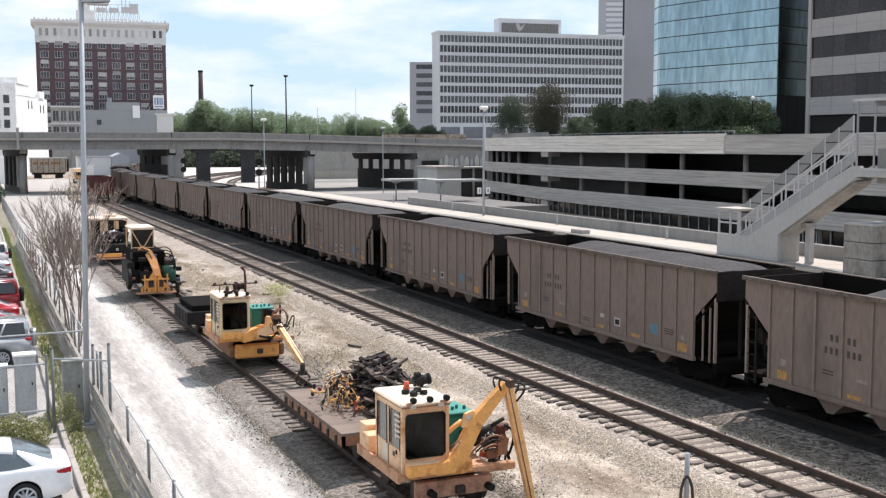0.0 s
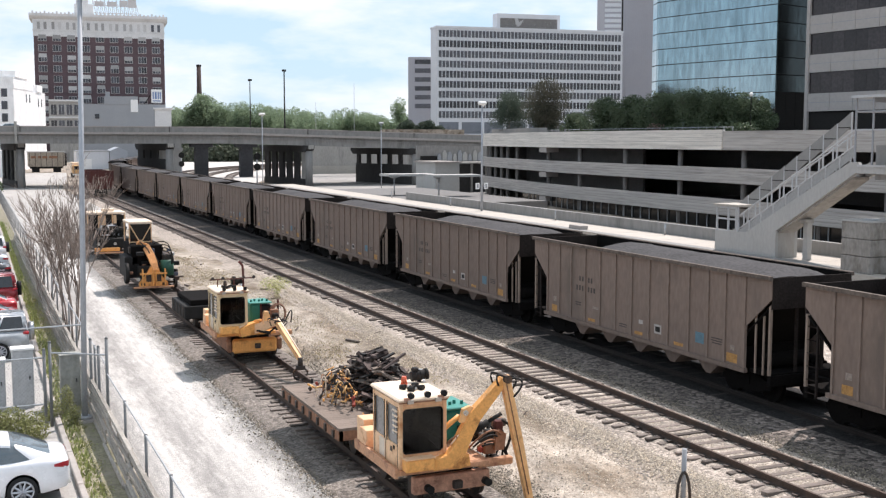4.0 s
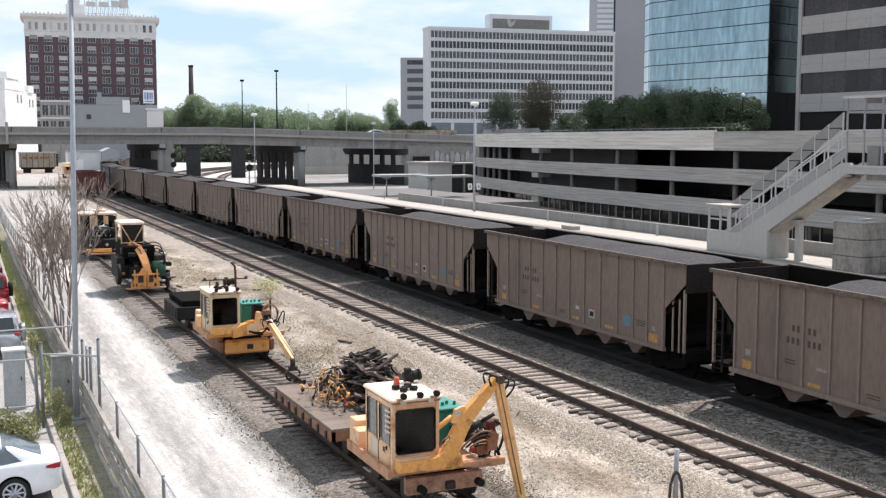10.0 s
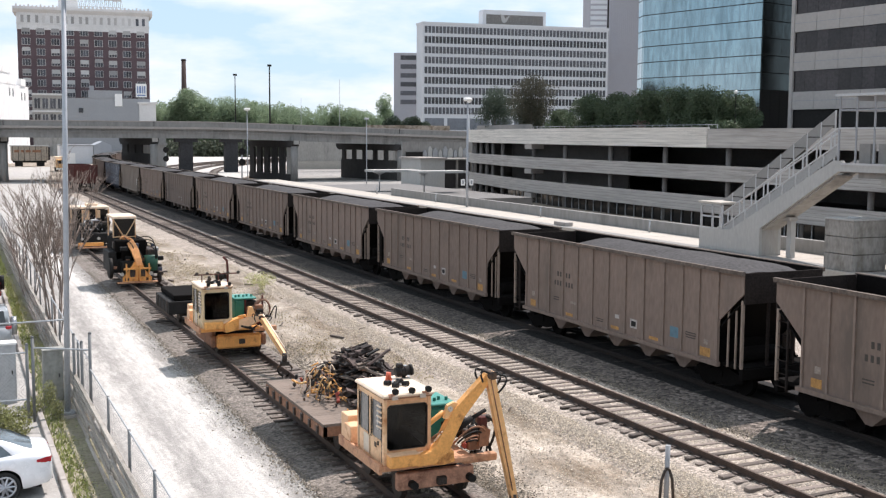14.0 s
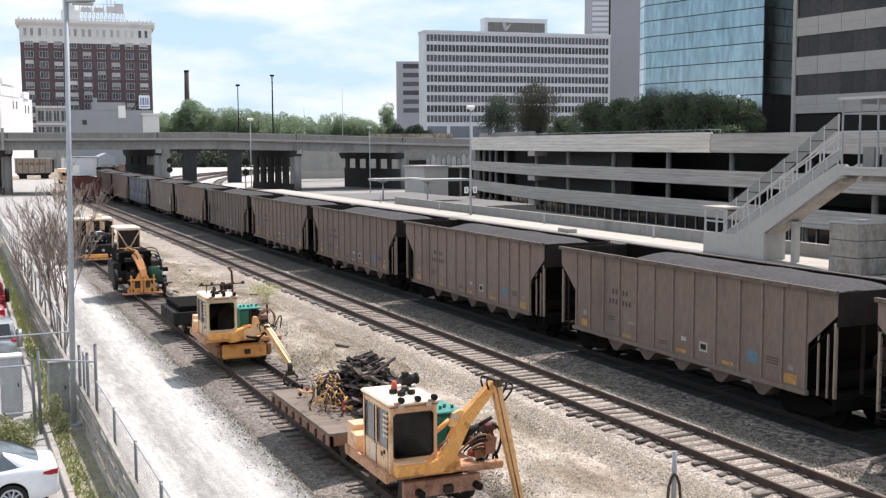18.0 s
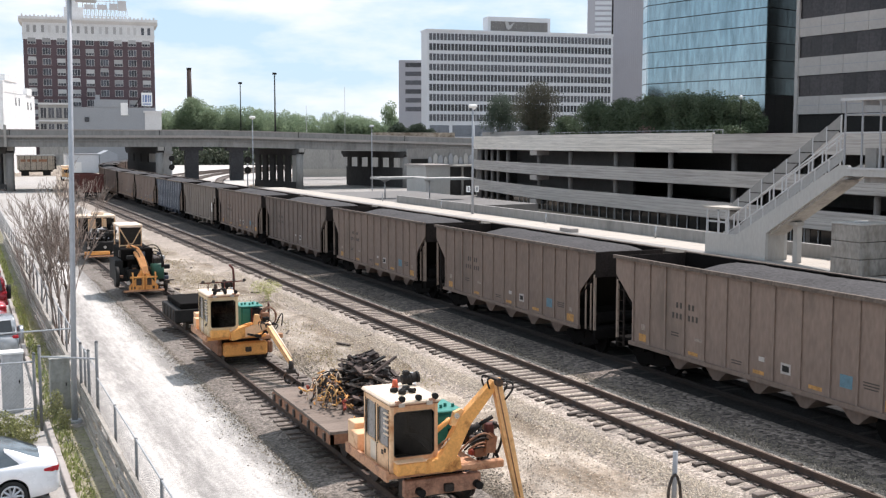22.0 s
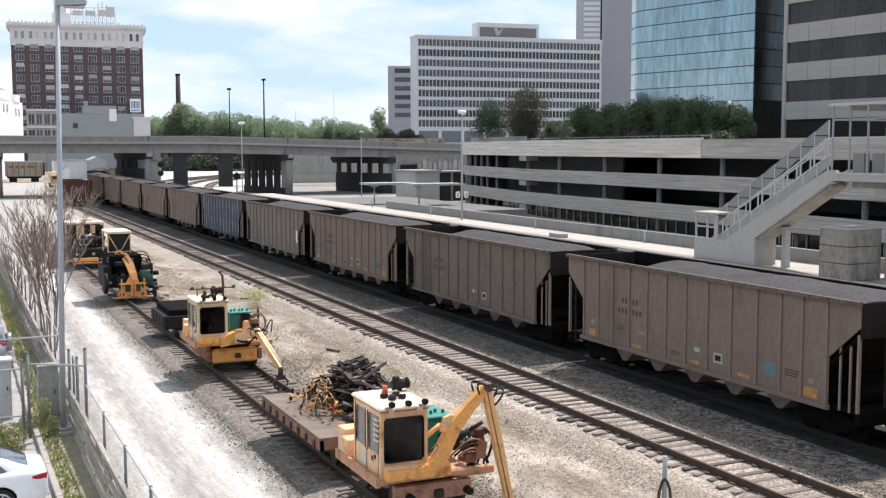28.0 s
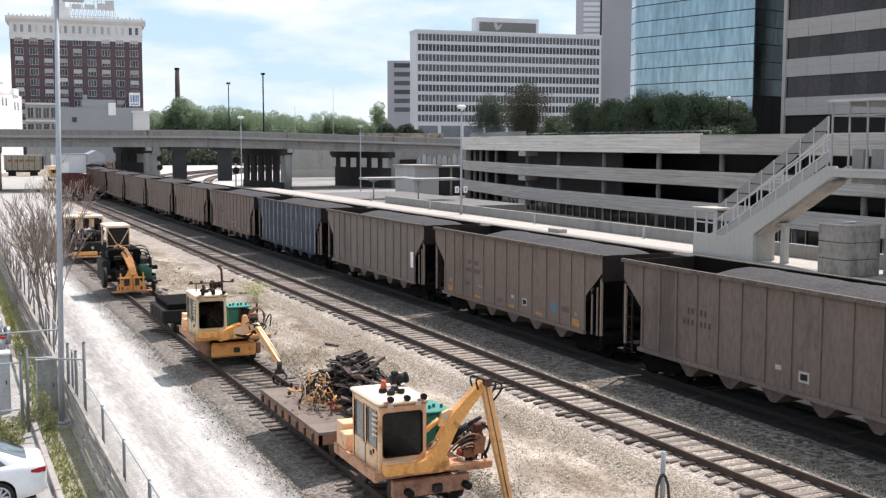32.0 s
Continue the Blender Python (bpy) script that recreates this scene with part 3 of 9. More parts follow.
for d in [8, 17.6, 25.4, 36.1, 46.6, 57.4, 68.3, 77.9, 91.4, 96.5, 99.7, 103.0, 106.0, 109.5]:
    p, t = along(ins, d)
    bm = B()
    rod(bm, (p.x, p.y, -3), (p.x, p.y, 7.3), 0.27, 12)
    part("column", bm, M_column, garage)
for d in (77.9,):
    p, t = along(ins, d)
    for z in (6.45, 3.35, 0.3):
        bm = B()
        box(bm, p.x - 0.9, p.x + 0.9, p.y - 0.9, p.y + 0.9, z, z + 0.62)
        part("column_head", bm, M_concrete, garage)

# ---- platform ----
bm = B()
box(bm, 26.2, 43.0, -20, 165, GZ - 0.4, GZ + 0.03)
solid("ballast_bed", bm, M_ballast, "pale ballast between the train and the platform", "ballast", kind="structure")
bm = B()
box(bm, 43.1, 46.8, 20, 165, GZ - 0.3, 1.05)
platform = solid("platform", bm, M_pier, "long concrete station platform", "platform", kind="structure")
bm = B()
box(bm, 42.6, 46.8, 20, 165, 0.98, 1.2)
part("paving", bm, M_white_deck, platform, "pale paving")
bm = B()
box(bm, 46.8, 47.2, 44, 118, GZ - 0.3, 2.0)
solid("parapet_wall", bm, M_girder, "low grey concrete wall behind the platform", "wall", kind="structure")


# ---- coal train ----
PITCH, CAR_L = 16.16, 14.75
CAR_HW = 1.56
Z_SILL, Z_TOP = 0.97, 3.95


def side_sheet(bm, x, th=0.03):
    prof = [(-6.26, Z_SILL), (6.26, Z_SILL), (6.26, 2.35), (7.37, 3.3), (7.37, Z_TOP), (-7.37, Z_TOP), (-7.37, 3.3), (-6.26, 2.35)]
    slab(bm, prof, x - th / 2, x + th / 2, "x")


# posts and ribs paler than the side paint, as if catching light
M_post = mat("lightened_taupe_post", (0.262, 0.20, 0.160), 0.7, vary=0.2, scale=2, stretch=(1, 1, 0.2))
M_rib = mat("lightened_taupe_rib", (0.215, 0.161, 0.131), 0.7, vary=0.2, scale=2, stretch=(1, 1, 0.2), tint=(0.16, 0.12, 0.10), spots=0.25)
M_bluerib = mat("scuffed_blue_rib", (0.33, 0.34, 0.36), 0.7, vary=0.5, scale=3, stretch=(1, 1, 0.4), tint=(0.05, 0.06, 0.08), spots=0.35)
M_rim = mat("coal_dusted_rim", (0.115, 0.090, 0.074), 0.8, vary=0.4, scale=2, fine=9)
# grimy taupe, darkened further for the shade on the car ends
M_carend = mat("shaded_grimy_taupe", (0.024, 0.019, 0.017), 0.85, vary=0.4, scale=2, spec=0.08)
M_number = mat("faded_black_stencil", (0.065, 0.056, 0.048), 0.8, vary=0.3, scale=6)
M_patch = mat("orange_reflector", (0.42, 0.225, 0.075), 0.7, vary=0.45, scale=5)
M_blue = mat("faded_blue_patch", (0.105, 0.19, 0.235), 0.7, vary=0.25, scale=5)
M_scuff = mat("scuffed_marking", (0.27, 0.225, 0.19), 0.8, vary=0.4, scale=8)
M_placard = mat("dusty_white_placard", (0.40, 0.37, 0.34), 0.8, vary=0.25, scale=8)
MARKS = [(5.64, 1.24, 0.42, 0.26, M_patch, "reflector"), (-5.6, 1.24, 0.52, 0.28, M_patch, "reflector"), (2.77, 1.17, 0.5, 0.11, M_patch, "reflector"), (-0.42, 1.18, 0.5, 0.11, M_patch, "reflector"), (-2.8, 1.19, 0.52, 0.11, M_patch, "reflector"),
         (-1.59, 1.50, 0.42, 0.32, M_placard, "placard"), (-0.55, 1.60, 0.26, 0.14, M_placard, "data_plate"), (-3.95, 1.60, 0.46, 0.36, M_blue, "blue_panel"), (3.77, 1.72, 0.42, 0.04, M_number, "stencil_line"), (3.77, 1.63, 0.42, 0.04, M_number, "stencil_line"),
         (-4.84, 1.72, 0.56, 0.035, M_number, "stencil_line"), (-4.84, 1.64, 0.56, 0.035, M_number, "stencil_line"), (-4.84, 1.56, 0.5, 0.035, M_number, "stencil_line"), (0.6, 1.34, 0.5, 0.035, M_number, "stencil_line"), (0.6, 1.26, 0.46, 0.035, M_number, "stencil_line"),
         (-5.62, 1.56, 0.2, 0.16, M_scuff, "scuffed_panel"), (5.6, 1.62, 0.24, 0.2, M_scuff, "scuffed_panel"), (2.5, 1.66, 0.4, 0.1, M_scuff, "scuffed_panel")]


RIBS = (-6.2, -5.25, -4.38, -3.36, -2.2, -1.07, 0.03, 1.1, 2.17, 3.24, 4.3, 5.22, 6.2)


def make_car(name, body, label, marks=True, worn=False):
    car = thing(name, Matrix(), label, "hopper car", "cars of the coal train")
    for sx in (-1, 1):
        bm = B()
        side_sheet(bm, sx * (CAR_HW - 0.05))
        part("side_sheet", bm, body, car)
        bm = B()
        box(bm, sx * CAR_HW - 0.09, sx * CAR_HW + 0.04, -7.4, 7.4, Z_TOP - 0.07, Z_TOP + 0.05)
        part("top_chord", bm, M_rim, car)
        boxpart("inner_liner", (sx * 1.47 - 0.015, sx * 1.47 + 0.015, -7.3, 7.3, 3.2, Z_TOP + 0.02), M_car_dark, car, "coal-dusted inner face, near-black for the shade inside")
        bm = B()
        box(bm, sx * CAR_HW - 0.08, sx * CAR_HW + 0.05, -6.34, 6.34, Z_SILL - 0.06, Z_SILL + 0.07)
        part("side_sill", bm, body, car)
    rib = B()
    box(rib, -0.075, 0.0, -0.038, 0.038, Z_SILL + 0.07, Z_TOP - 0.09)
    rib = done(rib, "rib", M_rib if body is M_car else M_bluerib if body.name.startswith("faded_blue") else body)
    for sx in (-1, 1):
        for y in RIBS:
            o = part("rib", rib, body, car)
            o.matrix_basis = pose(sx * (CAR_HW - 0.06), y, 0, 0, 0, 0 if sx < 0 else 180)
    for sy in (-1, 1):
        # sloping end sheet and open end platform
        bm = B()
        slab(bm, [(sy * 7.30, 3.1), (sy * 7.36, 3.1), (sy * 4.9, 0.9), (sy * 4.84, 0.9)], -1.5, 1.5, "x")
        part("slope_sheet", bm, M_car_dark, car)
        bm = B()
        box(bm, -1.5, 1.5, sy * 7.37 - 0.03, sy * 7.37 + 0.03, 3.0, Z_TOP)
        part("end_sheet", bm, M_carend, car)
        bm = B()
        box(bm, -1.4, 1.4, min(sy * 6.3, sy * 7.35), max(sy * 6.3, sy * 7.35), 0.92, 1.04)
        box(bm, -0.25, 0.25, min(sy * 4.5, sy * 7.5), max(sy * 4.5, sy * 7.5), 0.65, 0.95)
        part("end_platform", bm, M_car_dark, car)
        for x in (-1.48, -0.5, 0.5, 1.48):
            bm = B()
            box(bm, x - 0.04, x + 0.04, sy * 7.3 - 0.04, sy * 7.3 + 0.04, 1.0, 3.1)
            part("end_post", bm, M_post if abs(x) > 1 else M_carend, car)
        # bulkhead, end sill and brake gear added, unseen, to keep the end dark
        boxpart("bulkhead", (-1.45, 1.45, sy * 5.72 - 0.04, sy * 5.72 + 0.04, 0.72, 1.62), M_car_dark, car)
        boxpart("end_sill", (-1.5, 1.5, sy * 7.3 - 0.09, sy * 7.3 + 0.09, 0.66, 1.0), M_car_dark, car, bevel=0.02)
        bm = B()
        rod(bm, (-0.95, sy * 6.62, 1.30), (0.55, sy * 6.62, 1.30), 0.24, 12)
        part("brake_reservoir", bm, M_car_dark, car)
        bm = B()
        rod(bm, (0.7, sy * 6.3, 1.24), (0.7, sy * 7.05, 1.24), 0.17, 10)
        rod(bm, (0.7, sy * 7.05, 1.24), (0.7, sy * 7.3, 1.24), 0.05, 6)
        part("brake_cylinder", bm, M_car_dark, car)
        for x in ((-1.5,) if sy > 0 else (1.5,)):
            bm = B()
            box(bm, x - 0.03, x + 0.03, sy * 6.85 - 0.03, sy * 6.85 + 0.03, 0.75, 2.85)
            for k in range(6):
                rod(bm, (x, sy * 6.85, 0.85 + 0.38 * k), (x, sy * 7.3, 0.85 + 0.38 * k), 0.014, 5)
            part("ladder", bm, M_carend, car)
        for x, yo in ((-1.45, 6.62), (-1.45, 6.98)):
            if sy < 0:
                boxpart("grab_post", (x - 0.025, x + 0.025, sy * yo - 0.025, sy * yo + 0.025, 0.95, 2.75), M_post, car)
        bm = B()
        box(bm, -0.12, 0.12, min(sy * 7.4, sy * 8.08), max(sy * 7.4, sy * 8.08), 0.72, 0.95, bevel=0.03)
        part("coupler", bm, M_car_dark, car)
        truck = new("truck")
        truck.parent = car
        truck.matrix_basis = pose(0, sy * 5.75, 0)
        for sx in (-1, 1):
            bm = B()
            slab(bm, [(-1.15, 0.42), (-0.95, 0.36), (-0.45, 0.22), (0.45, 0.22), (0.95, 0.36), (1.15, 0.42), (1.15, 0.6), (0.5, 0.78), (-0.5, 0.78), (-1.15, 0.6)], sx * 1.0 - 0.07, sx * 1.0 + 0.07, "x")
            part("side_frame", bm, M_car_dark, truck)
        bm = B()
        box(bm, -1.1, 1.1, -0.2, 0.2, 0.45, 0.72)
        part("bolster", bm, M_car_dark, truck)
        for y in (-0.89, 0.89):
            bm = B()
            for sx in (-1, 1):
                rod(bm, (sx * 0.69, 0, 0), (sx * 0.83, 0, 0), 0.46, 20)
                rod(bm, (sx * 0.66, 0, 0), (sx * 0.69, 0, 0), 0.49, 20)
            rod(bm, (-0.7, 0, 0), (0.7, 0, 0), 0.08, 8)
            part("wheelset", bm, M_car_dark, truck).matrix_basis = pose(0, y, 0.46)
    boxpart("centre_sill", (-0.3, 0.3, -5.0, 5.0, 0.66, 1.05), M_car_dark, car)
    if marks:
        side = -(CAR_HW - 0.05) - 0.016
        for y, z, w, h, mm, nm in (MARKS[5:7] if worn else MARKS):
            boxpart(nm, (side - 0.004, side, y - w / 2, y + w / 2, z - h / 2, z + h / 2), mm, car)
        for row, (n, z) in enumerate(((4, 2.66), (6, 2.30))):
            for i in range(n):
                y = 3.24 - (i - (n - 1) / 2) * 0.205 - (0.12 if i >= n / 2 else -0.12)
                boxpart("number_bar", (side - 0.004, side, y - 0.055, y + 0.055, z - 0.095, z + 0.095), M_number, car)
        boxpart("placard_mark", (side - 0.007, side - 0.004, -1.73, -1.45, 1.41, 1.59), M_black, car)
    # discharge chutes
    for i in range(5):
        y = -4.0 + 2.0 * i
        bm = B()
        slab(bm, [(y - 0.78, Z_SILL), (y + 0.78, Z_SILL), (y + 0.12, 0.42), (y - 0.12, 0.42)], -1.2, 1.2, "x")
        part("discharge_chute", bm, body, car)
    bm = B()
    n, k = 34, 8
    vs = []
    for i in range(n + 1):
        y = -7.2 + 14.4 * i / n
        # heaped towards the leading end, low and dark at the trailing one
        f = min(1, max(0, (5.9 - y) / 3.6))
        f = f * f * (3 - 2 * f)
        e = min(1, (7.4 + y) / 1.0)
        row = []
        for j in range(k + 1):
            q = 2 * j / k - 1
            # level with the near rim, slightly crowned, sunk along the far side
            top = 0.86 + 0.20 * e * (1 - q * q) - 0.26 * max(0, q) ** 2 + 0.06 * noise.noise((y * 0.45, j * 0.4, 1))
            row.append(bm.verts.new((1.44 * q, y, 3.05 + f * top + 0.03 * noise.noise((y * 2, j, 7)))))
        vs.append(row)
    for a, b in zip(vs, vs[1:]):
        for j in range(k):
            bm.faces.new((a[j], a[j + 1], b[j + 1], b[j])).smooth = True
    part("coal_load", bm, M_coal, car)
    return car


TRAIN = [(0, 0), (1, 4.76), (2, 9.48), (3, 14.19), (4, 18.89), (6, 28.32), (8, 37.81), (10, 47.39), (12, 57.08), (14, 66.86), (16, 76.72), (18, 86.64), (20, 96.59), (22, 106.57), (24, 116.54), (26, 126.44), (28, 136.32), (30, 146.34), (32, 156.30)]
first_car = make_car("hopper_car", M_car, "taupe ribbed coal hopper car loaded with coal")
CARS = []
M_bluecar = mat("faded_blue_grey_paint", (0.036, 0.043, 0.062), 0.7, vary=0.35, scale=2.2, fine=8, tint=(0.24, 0.24, 0.25), spots=0.28, stretch=(1, 1.5, 0.25))
M_browncar = mat("brown_grey_paint", (0.20, 0.165, 0.138), 0.75, vary=0.14, scale=0.9, fine=7, tint=(0.14, 0.115, 0.1), spots=0.3, stretch=(1, 1, 0.3))
blue_car = make_car("hopper_car", M_bluecar, "faded blue-grey coal hopper car with pale scuffed panels", marks=False)
plain_car = make_car("hopper_car", M_browncar, "darker brown coal hopper car with a white placard", marks=False)
boxpart("placard", (-1.535, -1.526, -6.1, -5.7, 1.7, 2.5), M_white, plain_car)
M_worncar = mat("dirty_taupe_paint", (0.158, 0.122, 0.103), 0.78, vary=0.2, scale=0.8, fine=8, tint=(0.095, 0.076, 0.064), spots=0.36, stretch=(1, 1, 0.4))
worn_car = make_car("hopper_car", M_worncar, "dirt-darkened taupe coal hopper car with worn markings", worn=True)
for k in range(-2, 25):
    c = first_car if k == -2 else worn_car if k == 9 else blue_car if k == 12 else plain_car if k == 11 else copy_thing(first_car, Matrix())
    CARS.append((c, 43.2 + PITCH * k - CAR_L / 2))


# ---- foliage ----
def leaf_mesh(name, blobs, count, size, material, seed=1, shell=0.55):
    """A crown of many small two-sided leaf clumps spread through ellipsoid lobes (x, y, z, rx, ry, rz)."""
    rng = np.random.default_rng(seed)
    vol = np.array([b[3] * b[4] * b[5] for b in blobs]) ** 0.67
    pick = rng.choice(len(blobs), count, p=vol / vol.sum())
    d = rng.normal(size=(count, 3))
    d /= np.linalg.norm(d, axis=1)[:, None]
    r = shell + (1.08 - shell) * rng.random(count) ** 0.6
    bl = np.array(blobs)[pick]
    c = bl[:, :3] + d * bl[:, 3:] * r[:, None]
    c += rng.normal(size=(count, 3)) * size * 0.5
    u = rng.normal(size=(count, 3))
    u /= np.linalg.norm(u, axis=1)[:, None]
    v = np.cross(u, rng.normal(size=(count, 3)))
    v /= np.linalg.norm(v, axis=1)[:, None]
    s = size * (0.6 + 0.8 * rng.random(count))[:, None]
    quad = np.stack([c - u * s, c - v * s * 0.6, c + u * s, c + v * s * 0.6], 1).reshape(-1, 3)
    me = bpy.data.meshes.new(name)
    me.from_pydata(quad.tolist(), [], [(4 * i, 4 * i + 1, 4 * i + 2, 4 * i + 3) for i in range(count)])
    me.materials.append(material)
    return me


def leaf_mat(name, color, vary=0.5, gloss=0.6):
    m = bpy.data.materials.new(name)
    m.use_nodes = True
    t = m.node_tree
    b = t.nodes["Principled BSDF"]
    g = t.nodes.new("ShaderNodeNewGeometry")
    rp = t.nodes.new("ShaderNodeValToRGB")
    c = Vector(color)
    rp.color_ramp.elements[0].color = (*(c * (1 - vary)), 1)
    rp.color_ramp.elements[1].color = (*Vector((c.x * (1 + vary * 1.1), c.y * (1 + vary), c.z * (1 + vary * 0.6))), 1)
    t.links.new(g.outputs["Random Per Island"], rp.inputs["Fac"])
    t.links.new(rp.outputs["Color"], b.inputs["Base Color"])
    b.inputs["Roughness"].default_value = gloss
    b.inputs["Specular IOR Level"].default_value = 0.25
    tr = t.nodes.new("ShaderNodeBsdfTranslucent")
    t.links.new(rp.outputs["Color"], tr.inputs["Color"])
    mx = t.nodes.new("ShaderNodeMixShader")
    mx.inputs[0].default_value = 0.25
    t.links.new(b.outputs[0], mx.inputs[1])
    t.links.new(tr.outputs[0], mx.inputs[2])
    t.links.new(mx.outputs[0], t.nodes["Material Output"].inputs["Surface"])
    return m


# paler, more translucent leaves: distance haze put into the colour
L_far = leaf_mat("hazy_far_leaves", (0.225, 0.295, 0.20), 0.26)
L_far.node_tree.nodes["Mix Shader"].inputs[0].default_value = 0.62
L_mid = leaf_mat("garden_leaves", (0.086, 0.118, 0.072), 0.3)
# scrub leaves darkened for the shade beyond the overpass
L_shade = leaf_mat("shaded_scrub_leaves", (0.075, 0.09, 0.066), 0.3)
L_pine = leaf_mat("pine_needles", (0.062, 0.086, 0.064), 0.35)
L_red = leaf_mat("reddish_leaves", (0.078, 0.077, 0.058), 0.35)
L_weed = leaf_mat("weeds", (0.25, 0.26, 0.12), 0.5)
L_grass = leaf_mat("dry_grass", (0.27, 0.31, 0.13), 0.45)


def tree(name, x, y, z, h, rad, lobes, count, size, leafmat, label, seed, trunk=0.15, group=""):
    rng = random.Random(seed)
    tr = thing(name, pose(x, y, z), label, "tree", group)
    bm = B()
    rod(bm, (0, 0, -0.1), (0, 0, h * 0.55), trunk, 8, trunk * 0.6)
    for i in range(5):
        a = rng.uniform(0, 6.28)
        rod(bm, (0, 0, h * rng.uniform(0.25, 0.5)), (rad * 0.6 * math.cos(a), rad * 0.6 * math.sin(a), h * rng.uniform(0.55, 0.85)), trunk * 0.45, 5, trunk * 0.15)
    part("trunk", bm, M_bark, tr)
    bl = []
    for i in range(lobes):
        a, q = rng.uniform(0, 6.28), rng.uniform(0, 0.7) * rad
        zz = h * rng.uniform(0.35, 0.86)
        rr = rad * rng.uniform(0.35, 0.6) * (1.15 - 0.5 * zz / h)
        bl.append((q * math.cos(a), q * math.sin(a), zz, rr, rr, rr * rng.uniform(0.7, 1.0)))
    part("crown", leaf_mesh("crown", bl, count, size, leafmat, seed), None, tr)
    return tr


M_sootband = mat("dark_joint", (0.05, 0.048, 0.046), 0.9, vary=0.2)


# ---- far buildings ----
def facing(p, q):
    """A frame at p whose x runs to q (along a facade, left to right as seen from the yard)."""
    d = Vector((q[0] - p[0], q[1] - p[1], 0)).normalized()
    return Matrix.Translation((p[0], p[1], 0)) @ Matrix(((d.x, -d.y, 0, 0), (d.y, d.x, 0, 0), (0, 0, 1, 0), (0, 0, 0, 1)))


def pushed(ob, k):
    """Scales a far building by k about the camera's eye, so it looks the same from there."""
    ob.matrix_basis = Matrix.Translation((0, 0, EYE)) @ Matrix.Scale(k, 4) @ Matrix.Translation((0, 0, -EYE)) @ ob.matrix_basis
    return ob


def block(name, p, q, depth, z0, z1, material, label, category="building"):
    w = math.hypot(q[0] - p[0], q[1] - p[1])
    bl = thing(name, facing(p, q), label, category)
    boxpart("wall", (0, w, 0, depth, z0, z1), material, bl)
    return bl, w


M_towerg = mat("pale_grey_cladding", (0.37, 0.37, 0.40), 0.8, vary=0.05, scale=0.2, fine=2)
M_blind = mat("pale_blind", (0.42, 0.41, 0.40), 0.7, vary=0.1, per_object=0.35)
M_frame = mat("pale_window_frame", (0.45, 0.43, 0.42), 0.7, vary=0.05)
M_dkglass = mat("dim_window", (0.062, 0.063, 0.072), 0.25, vary=0.3, scale=0.6, per_object=0.6, spec=0.5)
rng = random.Random(4)

hotel, hw = block("brick_hotel", (22.9, 382.5), (63.4, 377.9), 14, GZ, 41.2, M_brick, "tall dark red brick hotel with pale stone top storeys")
boxpart("stone_storey", (-0.15, hw + 0.15, -0.15, 14, 41.2, 46.6), M_stone, hotel, "pale stone top storeys")
boxpart("stone_trim", (-0.3, hw + 0.3, -0.3, 14, 43.0, 43.3), M_stone, hotel)
bm = B()
slab(bm, [(-0.3, 46.6), (14.2, 46.6), (14.6, 47.6), (14.6, 48.4), (-1.3, 48.4), (-1.3, 47.6)], -1.2, hw + 1.2, "x")
part("cornice", bm, M_stone, hotel)
for i in range(34):
    boxpart("finial", (i * hw / 33 - 0.3, i * hw / 33 + 0.2, -1.3, -0.8, 48.4, 48.8 if i % 3 else 49.1), M_stone, hotel)
boxpart("penthouse", (12.6, 18.6, 5, 12, 48.4, 52.4), M_stone, hotel)
boxpart("elevator_house", (13.2, 17.0, 6, 11, 52.4, 57.5), M_stone, hotel)
bm = B()
for i in range(12):
    x = 18.5 + i * 1.25
    rod(bm, (x, 8, 48.4), (x, 8, 55.5 + 1.5 * math.sin(i)), 0.10, 4)
    rod(bm, (x, 8, 54), (x + 1.2, 11, 48.4), 0.08, 4)
for z in (50.0, 52.5, 55.0):
    rod(bm, (18.5, 8, z), (32.4, 8, z), 0.09, 4)
part("sign_frame", bm, M_galv, hotel, "steel lattice of the rooftop sign")
for k, (x0, x1, z0, z1) in enumerate(((19, 22, 52.2, 56.0), (23, 26, 52.2, 56.0), (27, 29.6, 52.2, 56.5), (29.8, 32.4, 52.0, 57.5))):
    boxpart("sign_panel", (x0, x1, 7.8, 7.9, z0, z1 - 2.2), M_frame, hotel)
wfr = B()
box(wfr, -1.32, 1.32, -0.10, 0.02, -1.15, 1.05, bevel=0.03)
wfr = done(wfr, "window", M_frame)
pane = B()
box(pane, -0.36, 0.36, -0.13, -0.1, -1.0, 0.95)
pane = done(pane, "pane", M_dkglass)
blind = B()
box(blind, -1.18, 1.18, -0.16, -0.13, -0.3, 0.95)
blind = done(blind, "blind", M_blind)
for r in range(9):
    z = 40.75 - r * 3.3
    for c in range(9):
        x = 2.6 + c * (hw - 5.2) / 8
        w = part("window", wfr, None, hotel)
        w.matrix_basis = pose(x, 0, z)
        for dx in (-0.83, 0.0, 0.83):
            o = part("pane", pane, None, w)
            o.matrix_basis = pose(dx, 0, 0)
        if rng.random() < 0.55:
            o = part("blind", blind, None, w)
            o.matrix_basis = pose(0, 0, 0) if rng.random() < 0.6 else pose(0, 0.0, 0.55)
smallw = B()
box(smallw, -0.45, 0.45, -0.22, -0.13, -1.15, 1.15)
smallw = done(smallw, "attic_window", M_blind)
dark_attic = B()
box(dark_attic, -0.45, 0.45, -0.22, -0.13, -1.15, 1.15)
dark_attic = done(dark_attic, "attic_window", M_dkglass)
